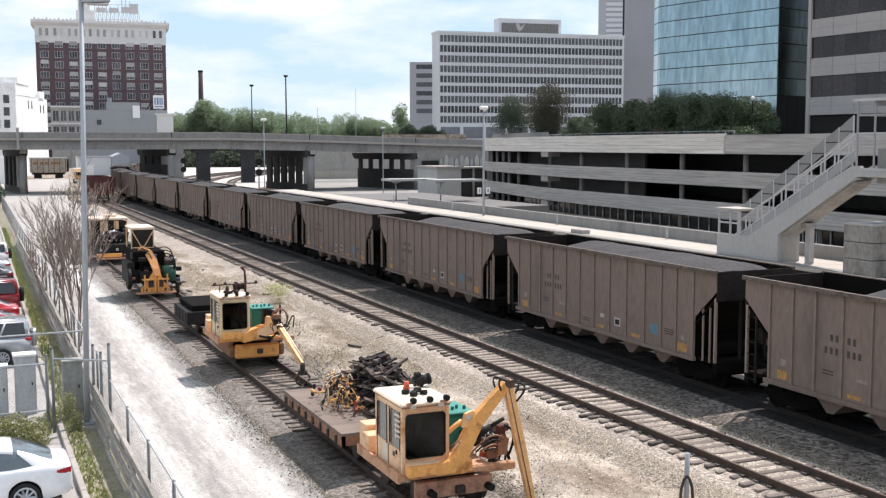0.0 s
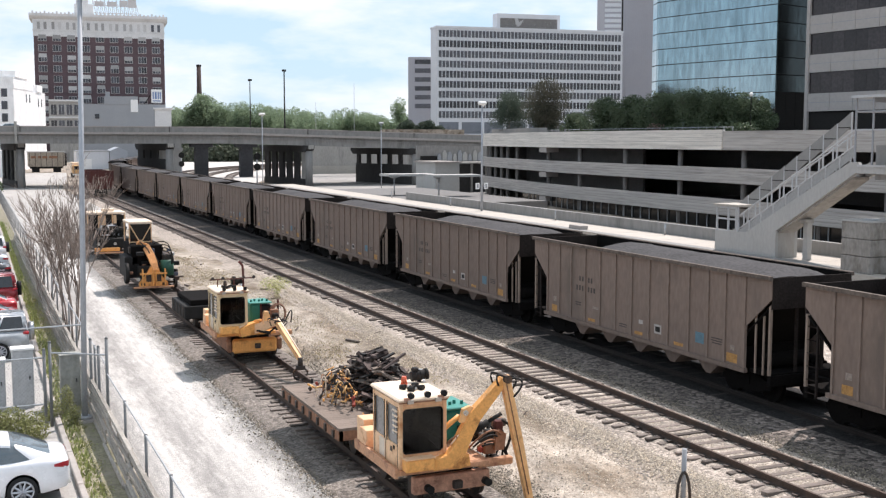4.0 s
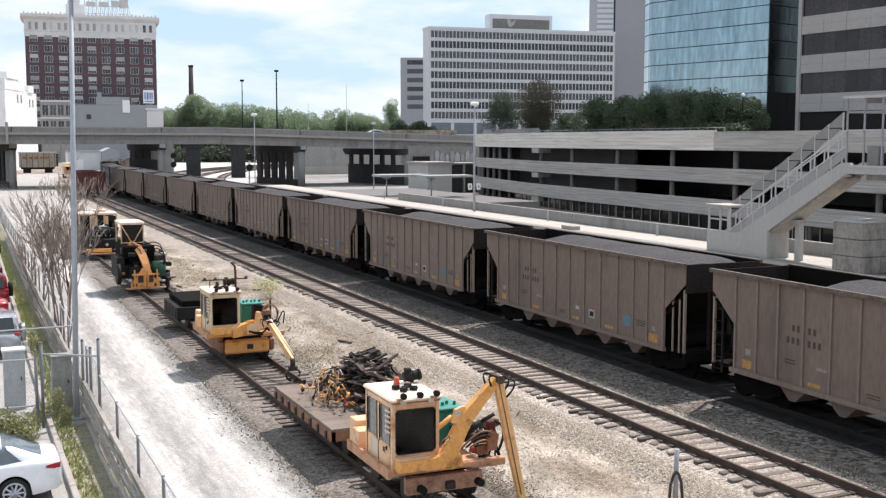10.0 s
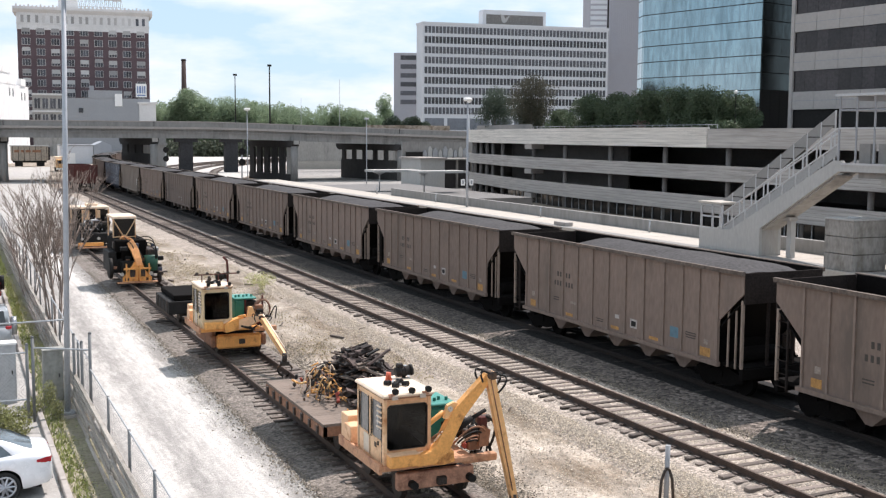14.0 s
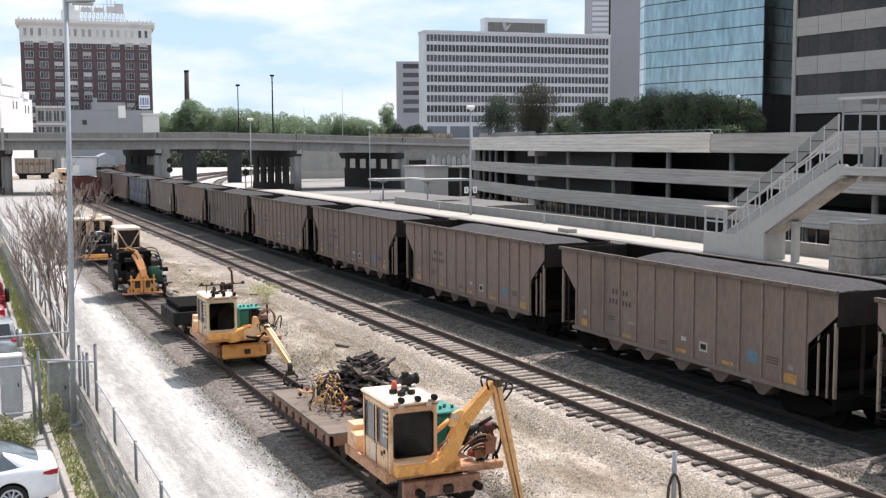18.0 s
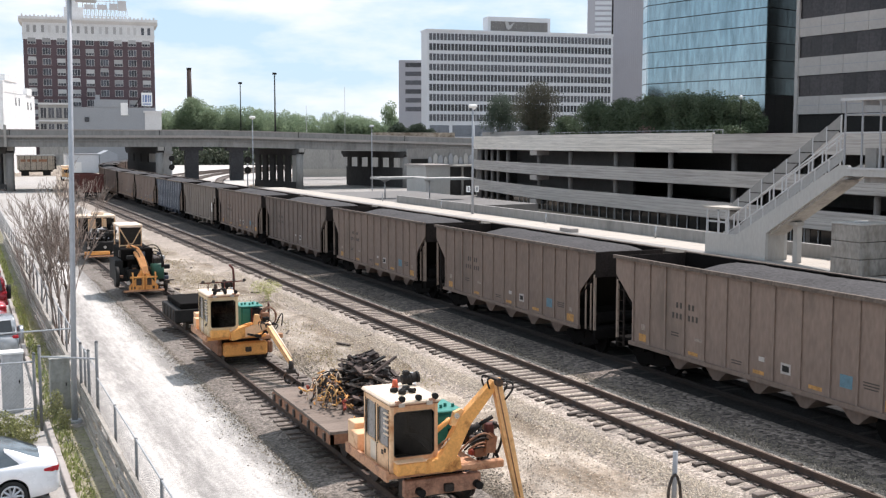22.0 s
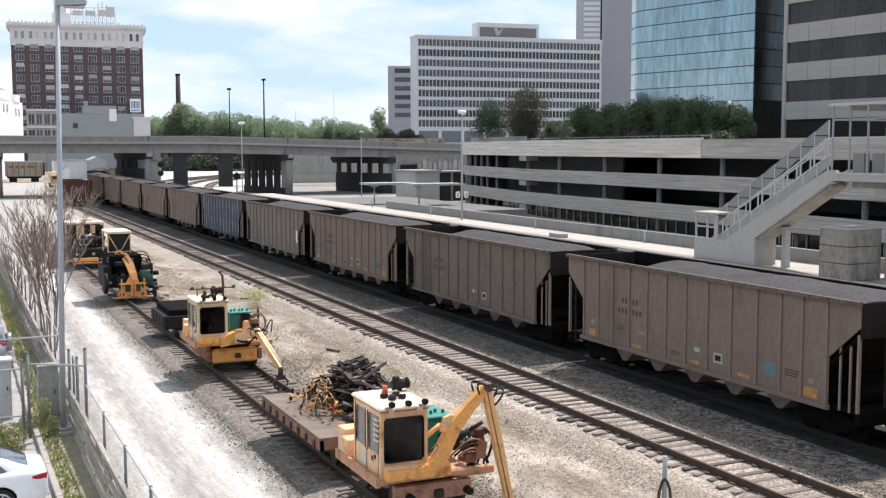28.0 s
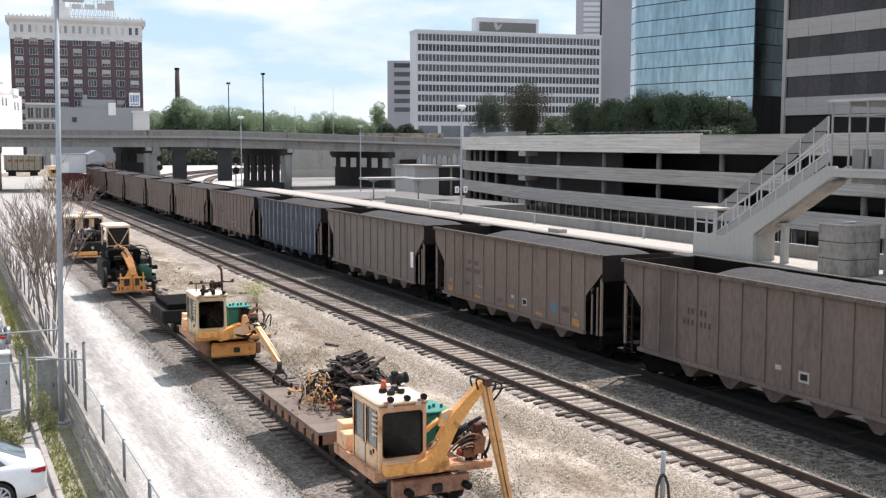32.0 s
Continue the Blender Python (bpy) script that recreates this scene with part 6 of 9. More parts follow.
        for k in range(5):
            ring = [(0.95 + (0.24 + 0.02 * k) * math.cos(a * 0.349), 0.42 + 0.05 * k, 1.52 + (0.36 + 0.02 * (k % 2)) * math.sin(a * 0.349)) for a in range(19)]
            hose(bm, ring, 0.028, 6)
        part("hose_reel", bm, M_reel, mc, "brown coiled hose on an upright reel")
        boxpart("reel_post", (0.92, 0.98, 0.5, 0.56, 0.95, 2.06), M_rust, mc)
    return mc


M_reel = mat("brown_rubber_hose", (0.20, 0.105, 0.07), 0.7, vary=0.2, scale=6)
M_warmface = mat("faded_orange_cab_paint", (0.70, 0.385, 0.205), 0.5, vary=0.14, scale=2, fine=14, tint=(0.42, 0.18, 0.07), spots=0.26)
M_faded = mat("bleached_paint", (0.66, 0.56, 0.45), 0.7, vary=0.12, scale=6, tint=(0.45, 0.25, 0.14), spots=0.15)
M_sidewin = mat("hazy_side_window", (0.15, 0.145, 0.14), 0.2, vary=0.3, scale=1.5, spec=0.6)
M_rooft = mat("pale_cream", (0.80, 0.64, 0.49), 0.6, vary=0.06, scale=3, tint=(0.55, 0.42, 0.28), spots=0.05)
M_stick = mat("pale_yellow_paint", (0.82, 0.46, 0.20), 0.45, vary=0.12, scale=3, fine=14, tint=(0.45, 0.19, 0.06), spots=0.2)
M_teal = mat("teal_lid", (0.05, 0.24, 0.20), 0.5, vary=0.1)
crane(21.6, M_cream, M_orange, "cream and orange tie crane with its folded boom raised", ((-0.25, -0.45, 1.15), (0.83, -0.75, 2.90), (1.455, -0.75, 0.10)))
crane(39.4, mat("dusty_cream_yellow", (0.68, 0.52, 0.32), 0.6, vary=0.12, scale=3, fine=14, tint=(0.4, 0.25, 0.12), spots=0.2), M_yellow, "yellow tie crane with light bar and boom lowered", ((-0.25, -0.5, 1.15), (0.42, -1.2, 1.50), (0.60, -3.6, 0.55)), light_bar=True)

# flat trailer with scrap
fl = thing("rail_trailer", pose(XA, 25.3, 0), "flat timber-decked rail trailer standing on the siding", "rail trailer")
M_deckwood = mat("grey_brown_planks", (0.185, 0.145, 0.118), 0.85, vary=0.3, scale=1.5, per_object=0.12, stretch=(0.5, 4, 1), tint=(0.10, 0.08, 0.07), spots=0.2)
pl = B()
box(pl, -1.46, 1.46, 0.0, 0.2165, 0.86, 0.93)
pl = done(pl, "plank", M_deckwood)
for i in range(24):
    o = part("plank", pl, None, fl)
    o.matrix_basis = pose(0, 0.02 + i * 0.218, 0.002 * (i % 3))
for sx in (-1, 1):
    boxpart("side_beam", (sx * 1.42 - 0.06, sx * 1.42 + 0.06, 0, 5.25, 0.62, 0.86), M_frame_rust, fl)
    for i in range(8):
        boxpart("stake_pocket", (sx * 1.50 - 0.03, sx * 1.50 + 0.03, 0.3 + 0.66 * i, 0.42 + 0.66 * i, 0.64, 0.84), M_grime, fl)
for yy in (0.0, 5.13):
    boxpart("end_beam", (-1.46, 1.46, yy, yy + 0.12, 0.62, 0.86), M_frame_rust, fl)
small_wheels(fl, (0.9, 4.4))
boxpart("draw_bar", (-0.06, 0.06, -0.9, 0.0, 0.5, 0.6), M_grime, fl)
boxpart("draw_bar", (-0.06, 0.06, 5.2, 6.2, 0.5, 0.6), M_grime, fl)
rr = random.Random(12)
sp = thing("scrap_pile", pose(XA, 25.3, 0.934), "dark heap of scrap rail fastenings and old timber on the trailer", "scrap heap")
for i in range(520):
    f = rr.random()
    x = 0.55 + rr.gauss(0, 0.36)
    yy = 0.7 + 4.3 * f
    hmax = 1.3 * math.sin(math.pi * min(1, max(0.08, f))) ** 0.6 * max(0.15, 1 - ((x - 0.65) / 0.85) ** 2)
    z = rr.random() * hmax
    l = rr.uniform(0.12, 0.62)
    m = Matrix.Translation((max(-0.2, min(1.3, x)), yy, z + 0.06)) @ Euler((rr.uniform(-0.35, 0.35), rr.uniform(-0.5, 0.5), rr.uniform(0, 3.14))).to_matrix().to_4x4()
    bm = B()
    k = i % 4
    if k == 0:
        box(bm, -l * 0.7, l * 0.7, -0.075, 0.075, -0.02, 0.03, m=m)
    elif k == 1:
        rod(bm, m @ Vector((-l / 2, 0, 0)), m @ Vector((l / 2, 0, 0)), 0.028, 6)
    elif k == 2:
        slab(bm, [(-l / 2, -0.04), (l / 2, -0.04), (l / 2, 0.04), (0, 0.01), (-l / 2, 0.03)], -0.06, 0.06, "y", m)
    else:
        box(bm, -0.17, 0.17, -0.12, 0.12, -0.012, 0.025, m=m)
    part("scrap_piece", bm, (M_scrap, M_grime, M_scrap, M_black, M_scrap, M_deckwood, M_scrap)[i % 7], sp)
hd = thing("work_head", pose(XA - 0.55, 27.6, 0.934), "yellow hydraulic work head with tangled hoses on the trailer", "machine part")
for i in range(72):
    x, yy, z = rr.gauss(0, 0.26), rr.gauss(0, 0.48), abs(rr.gauss(0.12, 0.24))
    bm = B()
    s = rr.uniform(0.025, 0.085)
    m = Matrix.Translation((x, yy, z + s)) @ Euler((rr.random() * 3, rr.random() * 3, rr.random() * 3)).to_matrix().to_4x4()
    if i % 3:
        box(bm, -s, s, -s * 0.5, s * 0.5, -s * 0.6, s * 0.6, m=m, bevel=0.01)
    else:
        rod(bm, m @ Vector((0, 0, -s * 2)), m @ Vector((0, 0, s * 2)), s * 0.4, 8)
    part("fitting", bm, (M_yel2, M_yellow, M_grime, M_yel2, M_grime, M_rooft if i % 2 else M_red, M_yellow, M_black, M_grime)[i % 9], hd)
for i in range(8):
    a = Vector((rr.gauss(0, 0.25), rr.gauss(0, 0.5), 0.1))
    b = Vector((rr.gauss(0, 0.3), rr.gauss(0, 0.5), 0.2))
    bm = B()
    hose(bm, arc_pts(a, b, (rr.uniform(-0.2, 0.2), 0, rr.uniform(0.2, 0.6)), 10), 0.016, 5)
    part("hose", bm, (M_grime, M_yel2, M_yellow, M_rooft, M_black, M_frame_rust)[i % 6], hd)
hd2 = copy_thing(hd, pose(XA - 0.25, 29.2, 0.934, 0, 0, 140))
hd2["label"] = "rusty yellow hydraulic work head at the trailer's end"

# small dark trailer
tr = thing("tool_trailer", pose(XA, 46.6, 0), "low black box trailer behind the yellow crane", "rail trailer")
boxpart("tub", (-1.3, 0.95, 0, 3.1, 0.42, 0.98), M_black, tr, bevel=0.03)
boxpart("lid", (-1.05, 0.98, 0.1, 3.2, 0.98, 1.22), M_car_dark, tr, bevel=0.03)
for i in range(4):
    boxpart("rib", (-1.33, -1.30, 0.3 + 0.75 * i, 0.38 + 0.75 * i, 0.45, 0.95), M_grime, tr)
small_wheels(tr, (0.6, 2.5))

# tie inserter with a canopy
M_feed = mat("orange_arm_paint", (0.74, 0.335, 0.13), 0.45, vary=0.14, scale=3, fine=14, tint=(0.4, 0.16, 0.06), spots=0.2)
M_bluesteel = mat("blue_grey_steel", (0.07, 0.08, 0.11), 0.45, 0.3, vary=0.2, scale=5)
ti = thing("tie_inserter", pose(XA, 58.3, 0), "tall black and yellow tie inserting machine with white canopy", "rail machine")
bm = B()
slab(bm, [(-1.3, 0.22), (0.2, 0.22), (0.2, 0.42), (-0.1, 0.75), (-0.3, 1.25), (-0.7, 1.25), (-0.95, 0.8), (-1.3, 0.42)], 1.35, 1.5, "y")
part("front_plate", bm, M_yellow, ti, "yellow triangular front plate")
for x0, x1, z0, z1 in ((-0.93, -0.66, 0.46, 0.84), (-0.42, -0.14, 0.46, 0.84), (-1.2, -0.98, 0.26, 0.40), (-0.10, 0.12, 0.26, 0.40)):
    boxpart("plate_slot", (x0, x1, 1.33, 1.35, z0, z1), M_grime, ti)
for x in (-1.15, -0.62, -0.46, 0.02):
    boxpart("upright", (x, x + 0.07, 1.22, 1.34, 0.22, 1.15), M_yellow, ti)
boxpart("cross_bar", (-1.25, 0.15, 1.2, 1.32, 0.86, 0.94), M_yellow, ti)
boxpart("step_board", (-1.6, 0.5, 1.15, 1.35, 0.14, 0.22), M_orange, ti)
for x in (-1.35, 0.15):
    bm = B()
    rod(bm, (x, 1.28, 0.62), (x, 1.2, 0.62), 0.1, 10)
    part("head_lamp", bm, M_chrome, ti)
bm = B()
bent_arm(bm, ((-1.25, 3.1, 2.05), (-1.02, 2.7, 2.38), (-0.78, 2.3, 2.26), (-0.60, 1.9, 1.86), (-0.50, 1.6, 1.45), (-0.42, 1.42, 1.05)), 0.36, (0.22, 0.34, 0.40, 0.40, 0.36, 0.30))
part("feed_arm", bm, M_feed, ti, "curved orange feed arm")
for k in range(3):
    bm = B()
    hose(bm, [(-1.05 + 0.1 * k, 2.5, 2.5 - 0.1 * k), (-0.72 + 0.1 * k, 2.0, 2.15), (-0.5 + 0.12 * k, 1.5, 1.5), (-0.35 + 0.1 * k, 1.4, 1.0)], 0.03, 6)
    part("arm_hose", bm, (M_black, M_rooft, M_black)[k], ti)
boxpart("canopy_roof", (-1.52, -0.22, 3.4, 5.6, 3.42, 3.55), M_rooft, ti, bevel=0.03)
for x in (-1.48, -0.32):
    for yy in (3.5, 5.5):
        boxpart("canopy_post", (x, x + 0.06, yy, yy + 0.06, 1.0, 3.42), M_cream, ti)
bm = B()
slab(bm, [(-1.42, 3.4), (-0.32, 3.4), (-0.32, 2.3), (-1.42, 2.3)], 3.45, 3.5, "y")
part("canopy_screen", bm, M_glass, ti)
for a, b in (((-1.44, 3.42, 3.36), (-0.96, 3.42, 2.5)), ((-0.28, 3.42, 3.36), (-0.78, 3.42, 2.5)), ((-1.44, 3.42, 2.42), (-0.28, 3.42, 2.42)), ((-0.96, 3.42, 2.5), (-0.78, 3.42, 2.5))):
    bm = B()
    rod(bm, a, b, 0.03, 5)
    part("brace", bm, M_cream, ti)
boxpart("body", (-1.3, 0.6, 1.7, 6.2, 0.55, 1.25), M_black, ti, bevel=0.04)
boxpart("operator_seat", (-1.2, -0.4, 3.6, 4.6, 1.25, 2.2), M_black, ti, bevel=0.06)
boxpart("tool_rack", (-1.9, -1.2, 2.2, 4.4, 0.6, 1.75), M_black, ti, bevel=0.05)
bm = B()
rod(bm, (0.24, 1.72, 0.72), (0.24, 1.80, 1.55), 0.36, 20)
part("tank", bm, mat("dark_green_tank", (0.02, 0.075, 0.05), 0.5, vary=0.2), ti, "dark green cylindrical tank")
bm = B()
rod(bm, (-1.95, 2.0, 0.9), (-1.75, 2.0, 0.9), 0.55, 18)
part("reel", bm, M_black, ti)
for i in range(5):
    bm = B()
    hose(bm, arc_pts((-0.45 + 0.05 * i, 2.6, 2.3 - 0.12 * i), (0.42 + 0.06 * (i % 3), 1.4 + 0.1 * i, 1.35), (0.30, -0.2, 0.62 - 0.11 * i), 12), 0.026, 6)
    part("hose", bm, M_black, ti)
boxpart("engine_block", (-1.55, 0.1, 2.2, 5.4, 1.25, 2.35), M_car_dark, ti, bevel=0.06)
boxpart("valve_stand", (0.05, 0.6, 1.9, 3.6, 1.2, 1.85), M_grime, ti, bevel=0.05)
# blue-grey and galvanised pieces: silver clutter, also highlights on the black machinery
for i in range(52):
    bm = B()
    x, yy, z = rr.uniform(-1.9, 0.75), rr.uniform(1.6, 3.2), rr.uniform(0.4, 1.9)
    box(bm, x, x + rr.uniform(0.1, 0.4), yy, yy + rr.uniform(0.1, 0.4), z, z + rr.uniform(0.1, 0.35), bevel=0.02)
    part("hydraulic_part", bm, (M_grime, M_black, M_bluesteel, M_black, M_car_dark, M_galv if i % 3 == 0 else M_grime, M_frame_rust, M_black)[i % 8], ti)
small_wheels(ti, (2.2, 5.0))

# spiker with a wide cab
sk = thing("spike_machine", pose(XA, 78.5, 0), "yellow and black spiking machine with a wide cream cab", "rail machine")
boxpart("front_beam", (-1.55, 0.12, -0.08, 0.12, 0.32, 0.58), M_yellow, sk, bevel=0.03)
boxpart("body", (-1.4, 0.9, 0.15, 5.6, 0.5, 1.2), M_black, sk, bevel=0.05)
boxpart("cab_roof", (-1.75, 0.95, 3.0, 5.0, 2.68, 2.86), M_rooft, sk, bevel=0.04)
for x in (-1.7, -0.75, 0.0, 0.85):
    boxpart("cab_post", (x, x + 0.09, 3.05, 3.14, 1.2, 2.68), M_cream, sk)
for i in range(10):
    bm = B()
    x = -1.5 + 0.22 * i
    hose(bm, arc_pts((x, 2.9, 1.3), (rr.uniform(-1.2, 0.4), 0.8, rr.uniform(1.1, 1.5)), (0, -0.2, rr.uniform(0.2, 0.6)), 8), 0.03, 5)
    part("hose", bm, M_black, sk)
for x in (-1.3, -0.2):
    bm = B()
    rod(bm, (x, -0.1, 0.85), (x, -0.2, 0.85), 0.1, 10)
    part("head_lamp", bm, M_chrome, sk)
boxpart("engine_cover", (-1.2, 0.5, 1.2, 2.6, 1.2, 1.75), M_black, sk, bevel=0.05)
# blue-grey top, pale plate and rail stand in for highlights on the engine
boxpart("engine_top", (-0.62, 0.12, 1.5, 2.3, 1.75, 1.98), M_bluesteel, sk, bevel=0.04)
boxpart("top_plate", (-0.56, 0.0, 1.55, 2.0, 1.985, 2.01), M_officew, sk, "pale plate standing in for highlights on the engine")
boxpart("engine_rail", (-0.95, 0.2, 0.9, 1.0, 1.35, 1.43), M_officew, sk)
boxpart("step_board", (-1.6, 0.5, -0.3, -0.1, 0.2, 0.28), M_orange, sk)
boxpart("cab_back", (-1.7, 0.9, 4.85, 4.95, 1.2, 2.68), M_grime, sk)
boxpart("windscreen", (-1.6, 0.85, 3.08, 3.11, 1.8, 2.62), M_glass, sk)
boxpart("cab_front", (-0.95, -0.45, 2.8, 3.1, 1.2, 2.6), M_peach, sk)
boxpart("cab_front", (0.1, 0.3, 2.85, 3.1, 1.2, 2.6), M_cream, sk)
boxpart("roof_unit", (-0.6, 0.2, 3.4, 4.2, 2.86, 3.05), M_rooft, sk)
for i in range(44):
    bm = B()
    x, yy, z = rr.uniform(-1.4, 0.6), rr.uniform(0.2, 2.4), rr.uniform(1.0, 1.9)
    if i % 2:
        box(bm, x, x + rr.uniform(0.15, 0.5), yy, yy + rr.uniform(0.1, 0.5), z, z + rr.uniform(0.1, 0.35), bevel=0.02)
    else:
        rod(bm, (x, yy, z), (x + rr.uniform(-0.3, 0.3), yy + rr.uniform(0, 0.5), z + 0.3), 0.07, 7)
    part("spike_head", bm, (M_black, M_grime, M_sidewin, M_black, M_car_dark, M_grime)[i % 6], sk)
bm = B()
arm_piece(bm, (-1.0, 5.6, 1.2), (-1.1, 6.6, 3.2), 0.25, 0.25, 0.2)
part("rear_crane", bm, M_wood, sk)
small_wheels(sk, (0.9, 4.6))

# red gondola on the middle track
go = thing("gondola_car", pose(XB, 163.2, 0), "dark red ribbed freight car standing on the middle track", "freight car")
for sx in (-1, 1):
    boxpart("side", (sx * 1.5 - 0.04, sx * 1.5 + 0.04, 0, 14, 1.0, 3.45), M_rust, go)
    for i in range(11):
        boxpart("rib", (sx * 1.58 - 0.05, sx * 1.58 + 0.05, 0.05 + 1.38 * i, 0.17 + 1.38 * i, 1.0, 3.45), M_rust, go)
boxpart("end", (-1.5, 1.5, 0, 0.08, 1.0, 3.45), M_rust, go)
boxpart("end", (-1.5, 1.5, 13.92, 14, 1.0, 3.45), M_rust, go)
for i in range(4):
    boxpart("end_rib", (-1.5, 1.5, -0.06, 0, 1.2 + 0.6 * i, 1.35 + 0.6 * i), M_rust, go)
boxpart("floor", (-1.5, 1.5, 0, 14, 0.85, 1.0), M_black, go)
boxpart("top_rim", (-1.62, 1.62, -0.06, 0.1, 3.45, 3.58), M_rust, go)
boxpart("coupler", (-0.12, 0.12, -0.7, 0, 0.7, 0.95), M_black, go)
for x in (-0.75, 0.75):
    bm = B()
    hose(bm, arc_pts((x * 0.4, -0.2, 0.8), (x * 0.5, -0.5, 0.4), (0, 0, -0.1), 5), 0.03)
    part("air_hose", bm, M_black, go)
for yy in (1.8, 12.2):
    for d in (-0.85, 0.85):
        bm = B()
        for sx in (-1, 1):
            rod(bm, (sx * 0.69, yy + d, 0.46), (sx * 0.83, yy + d, 0.46), 0.46, 16)
        rod(bm, (-0.7, yy + d, 0.46), (0.7, yy + d, 0.46), 0.08, 6)
        part("wheelset", bm, M_black, go)


# ---- parking lot side ----
def fence_x(y):
    """Line of the chain-link fence."""
    return 3.6 if y < 34 else 3.6 + 0.0075 * (y - 34)


bm = B()
vs = []
for y in (-20, 20, 33, 60, 100, 140, 175):
    cx = 2.25 if y < 34 else 2.25 + 0.010 * (y - 34)
    vs.append((bm.verts.new((-30, y, GZ + 0.008)), bm.verts.new((cx, y, GZ + 0.008))))
for a, b in zip(vs, vs[1:]):
    bm.faces.new((a[0], a[1], b[1], b[0]))
solid("parking_lot", bm, mat("bleached_lot_concrete", (0.36, 0.345, 0.325), 0.9, vary=0.2, scale=0.5, fine=20, tint=(0.26, 0.25, 0.235), spots=0.25), "sun-bleached pale concrete parking lot", "parking lot", kind="structure")
kb = B()
box(kb, 0, 0.16, 0, 2.96, GZ - 0.2, GZ + 0.15, bevel=0.02)
kb = done(kb, "kerbstone", M_concrete)
kerb = thing("kerb", Matrix(), "pale concrete kerb along the parking lot", "kerb", kind="structure")
for i in range(46):
    y = 12 + 3.0 * i
    o = part("kerbstone", kb, None, kerb)
    o.matrix_basis = pose(2.25 if y < 34 else 2.25 + 0.010 * (y - 34), y, 0)
bm = B()
vs = []
for i in range(60):
    y = 10 + 165 * i / 59
    cx = 2.41 if y < 34 else 2.41 + 0.010 * (y - 34)
    vs.append([bm.verts.new((cx + (fence_x(y) - 0.05 - cx) * k / 4, y, GZ + 0.06 + 0.04 * noise.noise((k, y * 0.5, 0)))) for k in range(5)])
for a, b in zip(vs, vs[1:]):
    for k in range(4):
        bm.faces.new((a[k], a[k + 1], b[k + 1], b[k])).smooth = True
M_verge = mat("weedy_verge", (0.235, 0.215, 0.145), 0.95, vary=0.4, scale=1.2, fine=12, tint=(0.30, 0.265, 0.21), spots=0.5, bump=0.04)
solid("verge", bm, M_verge, "narrow weedy grass verge", "grass", kind="structure")


def blades(name, spots, count, h, material, label, seed):
    rng = np.random.default_rng(seed)
    sp = np.array(spots)
    pick = rng.integers(0, len(sp), count)
    c = sp[pick][:, :3] + np.stack([rng.uniform(-1, 1, count) * sp[pick][:, 3], rng.uniform(-1, 1, count) * sp[pick][:, 4], np.zeros(count)], 1)
    hh = h * sp[pick][:, 5] * rng.uniform(0.4, 1.1, count)
    a = rng.uniform(0, 6.28, count)
    w = 0.02 + 0.03 * rng.random(count)
    dx, dy = np.cos(a) * w, np.sin(a) * w
    lx, ly = rng.normal(0, 0.3, count) * hh, rng.normal(0, 0.3, count) * hh
    z = c[:, 2]
    v = np.stack([np.stack([c[:, 0] - dx, c[:, 1] - dy, z], 1), np.stack([c[:, 0] + dx, c[:, 1] + dy, z], 1), np.stack([c[:, 0] + lx, c[:, 1] + ly, z + hh], 1)], 1).reshape(-1, 3)
    me = bpy.data.meshes.new(name)
    me.from_pydata(v.tolist(), [], [(3 * i, 3 * i + 1, 3 * i + 2) for i in range(count)])
    me.materials.append(material)
    return tagged(part(name, me, None), label, "grass", kind="stuff")


blades("grass", [(2.62 + 0.010 * max(0, y - 34), y, GZ + 0.03, 0.18, 1.5, 1.0) for y in range(18, 120, 3)] + [(2.95 + 0.009 * max(0, y - 34), y, GZ + 0.03, 0.4, 1.5, 0.35) for y in range(18, 120, 3)], 10000, 0.20, L_grass, "thin dry grass on the verge", 3)
L_straw = leaf_mat("straw", (0.43, 0.37, 0.265), 0.35)
rgt = random.Random(61)
blades("grass", [(rgt.uniform(11.6, 15.2), rgt.uniform(36, 88), GZ, rgt.uniform(0.6, 1.4), rgt.uniform(1.5, 5.0), rgt.uniform(0.4, 1.0)) for k in range(40)], 9000, 0.09, L_straw, "straw-coloured dry grass between the tracks", 13)


def weeds(name, lobes, count, label, seed, size=0.04, leaf=None):
    return tagged(part(name, leaf_mesh(name, lobes, count, size, leaf or L_weed, seed, 0.2), None), label, "weeds", kind="stuff")


weeds("tall_weeds", [(1.55, 32.3, GZ + 0.3, 0.45, 0.5, 0.45), (1.1, 32.6, GZ + 0.35, 0.4, 0.4, 0.5), (0.6, 32.9, GZ + 0.3, 0.45, 0.5, 0.5), (2.75, 33.3, GZ + 0.28, 0.18, 0.4, 0.36), (2.68, 34.8, GZ + 0.4, 0.2, 0.3, 0.5), (2.2, 34.3, GZ + 0.2, 0.3, 0.4, 0.35)], 9000, "tall yellow-green weeds round the gate", 5, 0.03)
weeds("tall_weeds", [(2.8, 20 + 2.1 * i, GZ + 0.08, 0.22, 0.7, 0.16) for i in range(7)] + [(3.05, 44 + 3 * i, GZ + 0.15, 0.25, 1.2, 0.3) for i in range(8)], 9000, "low weeds growing along the verge", 6, 0.018)
weeds("track_weed", [(15.1, 56.6, GZ + 0.3, 0.2, 0.2, 0.35), (15.0, 56.6, GZ + 0.75, 0.85, 0.6, 0.4)], 1100, "single pale green weed between the tracks", 7, 0.035, leaf_mat("pale_weed", (0.46, 0.47, 0.22), 0.3))
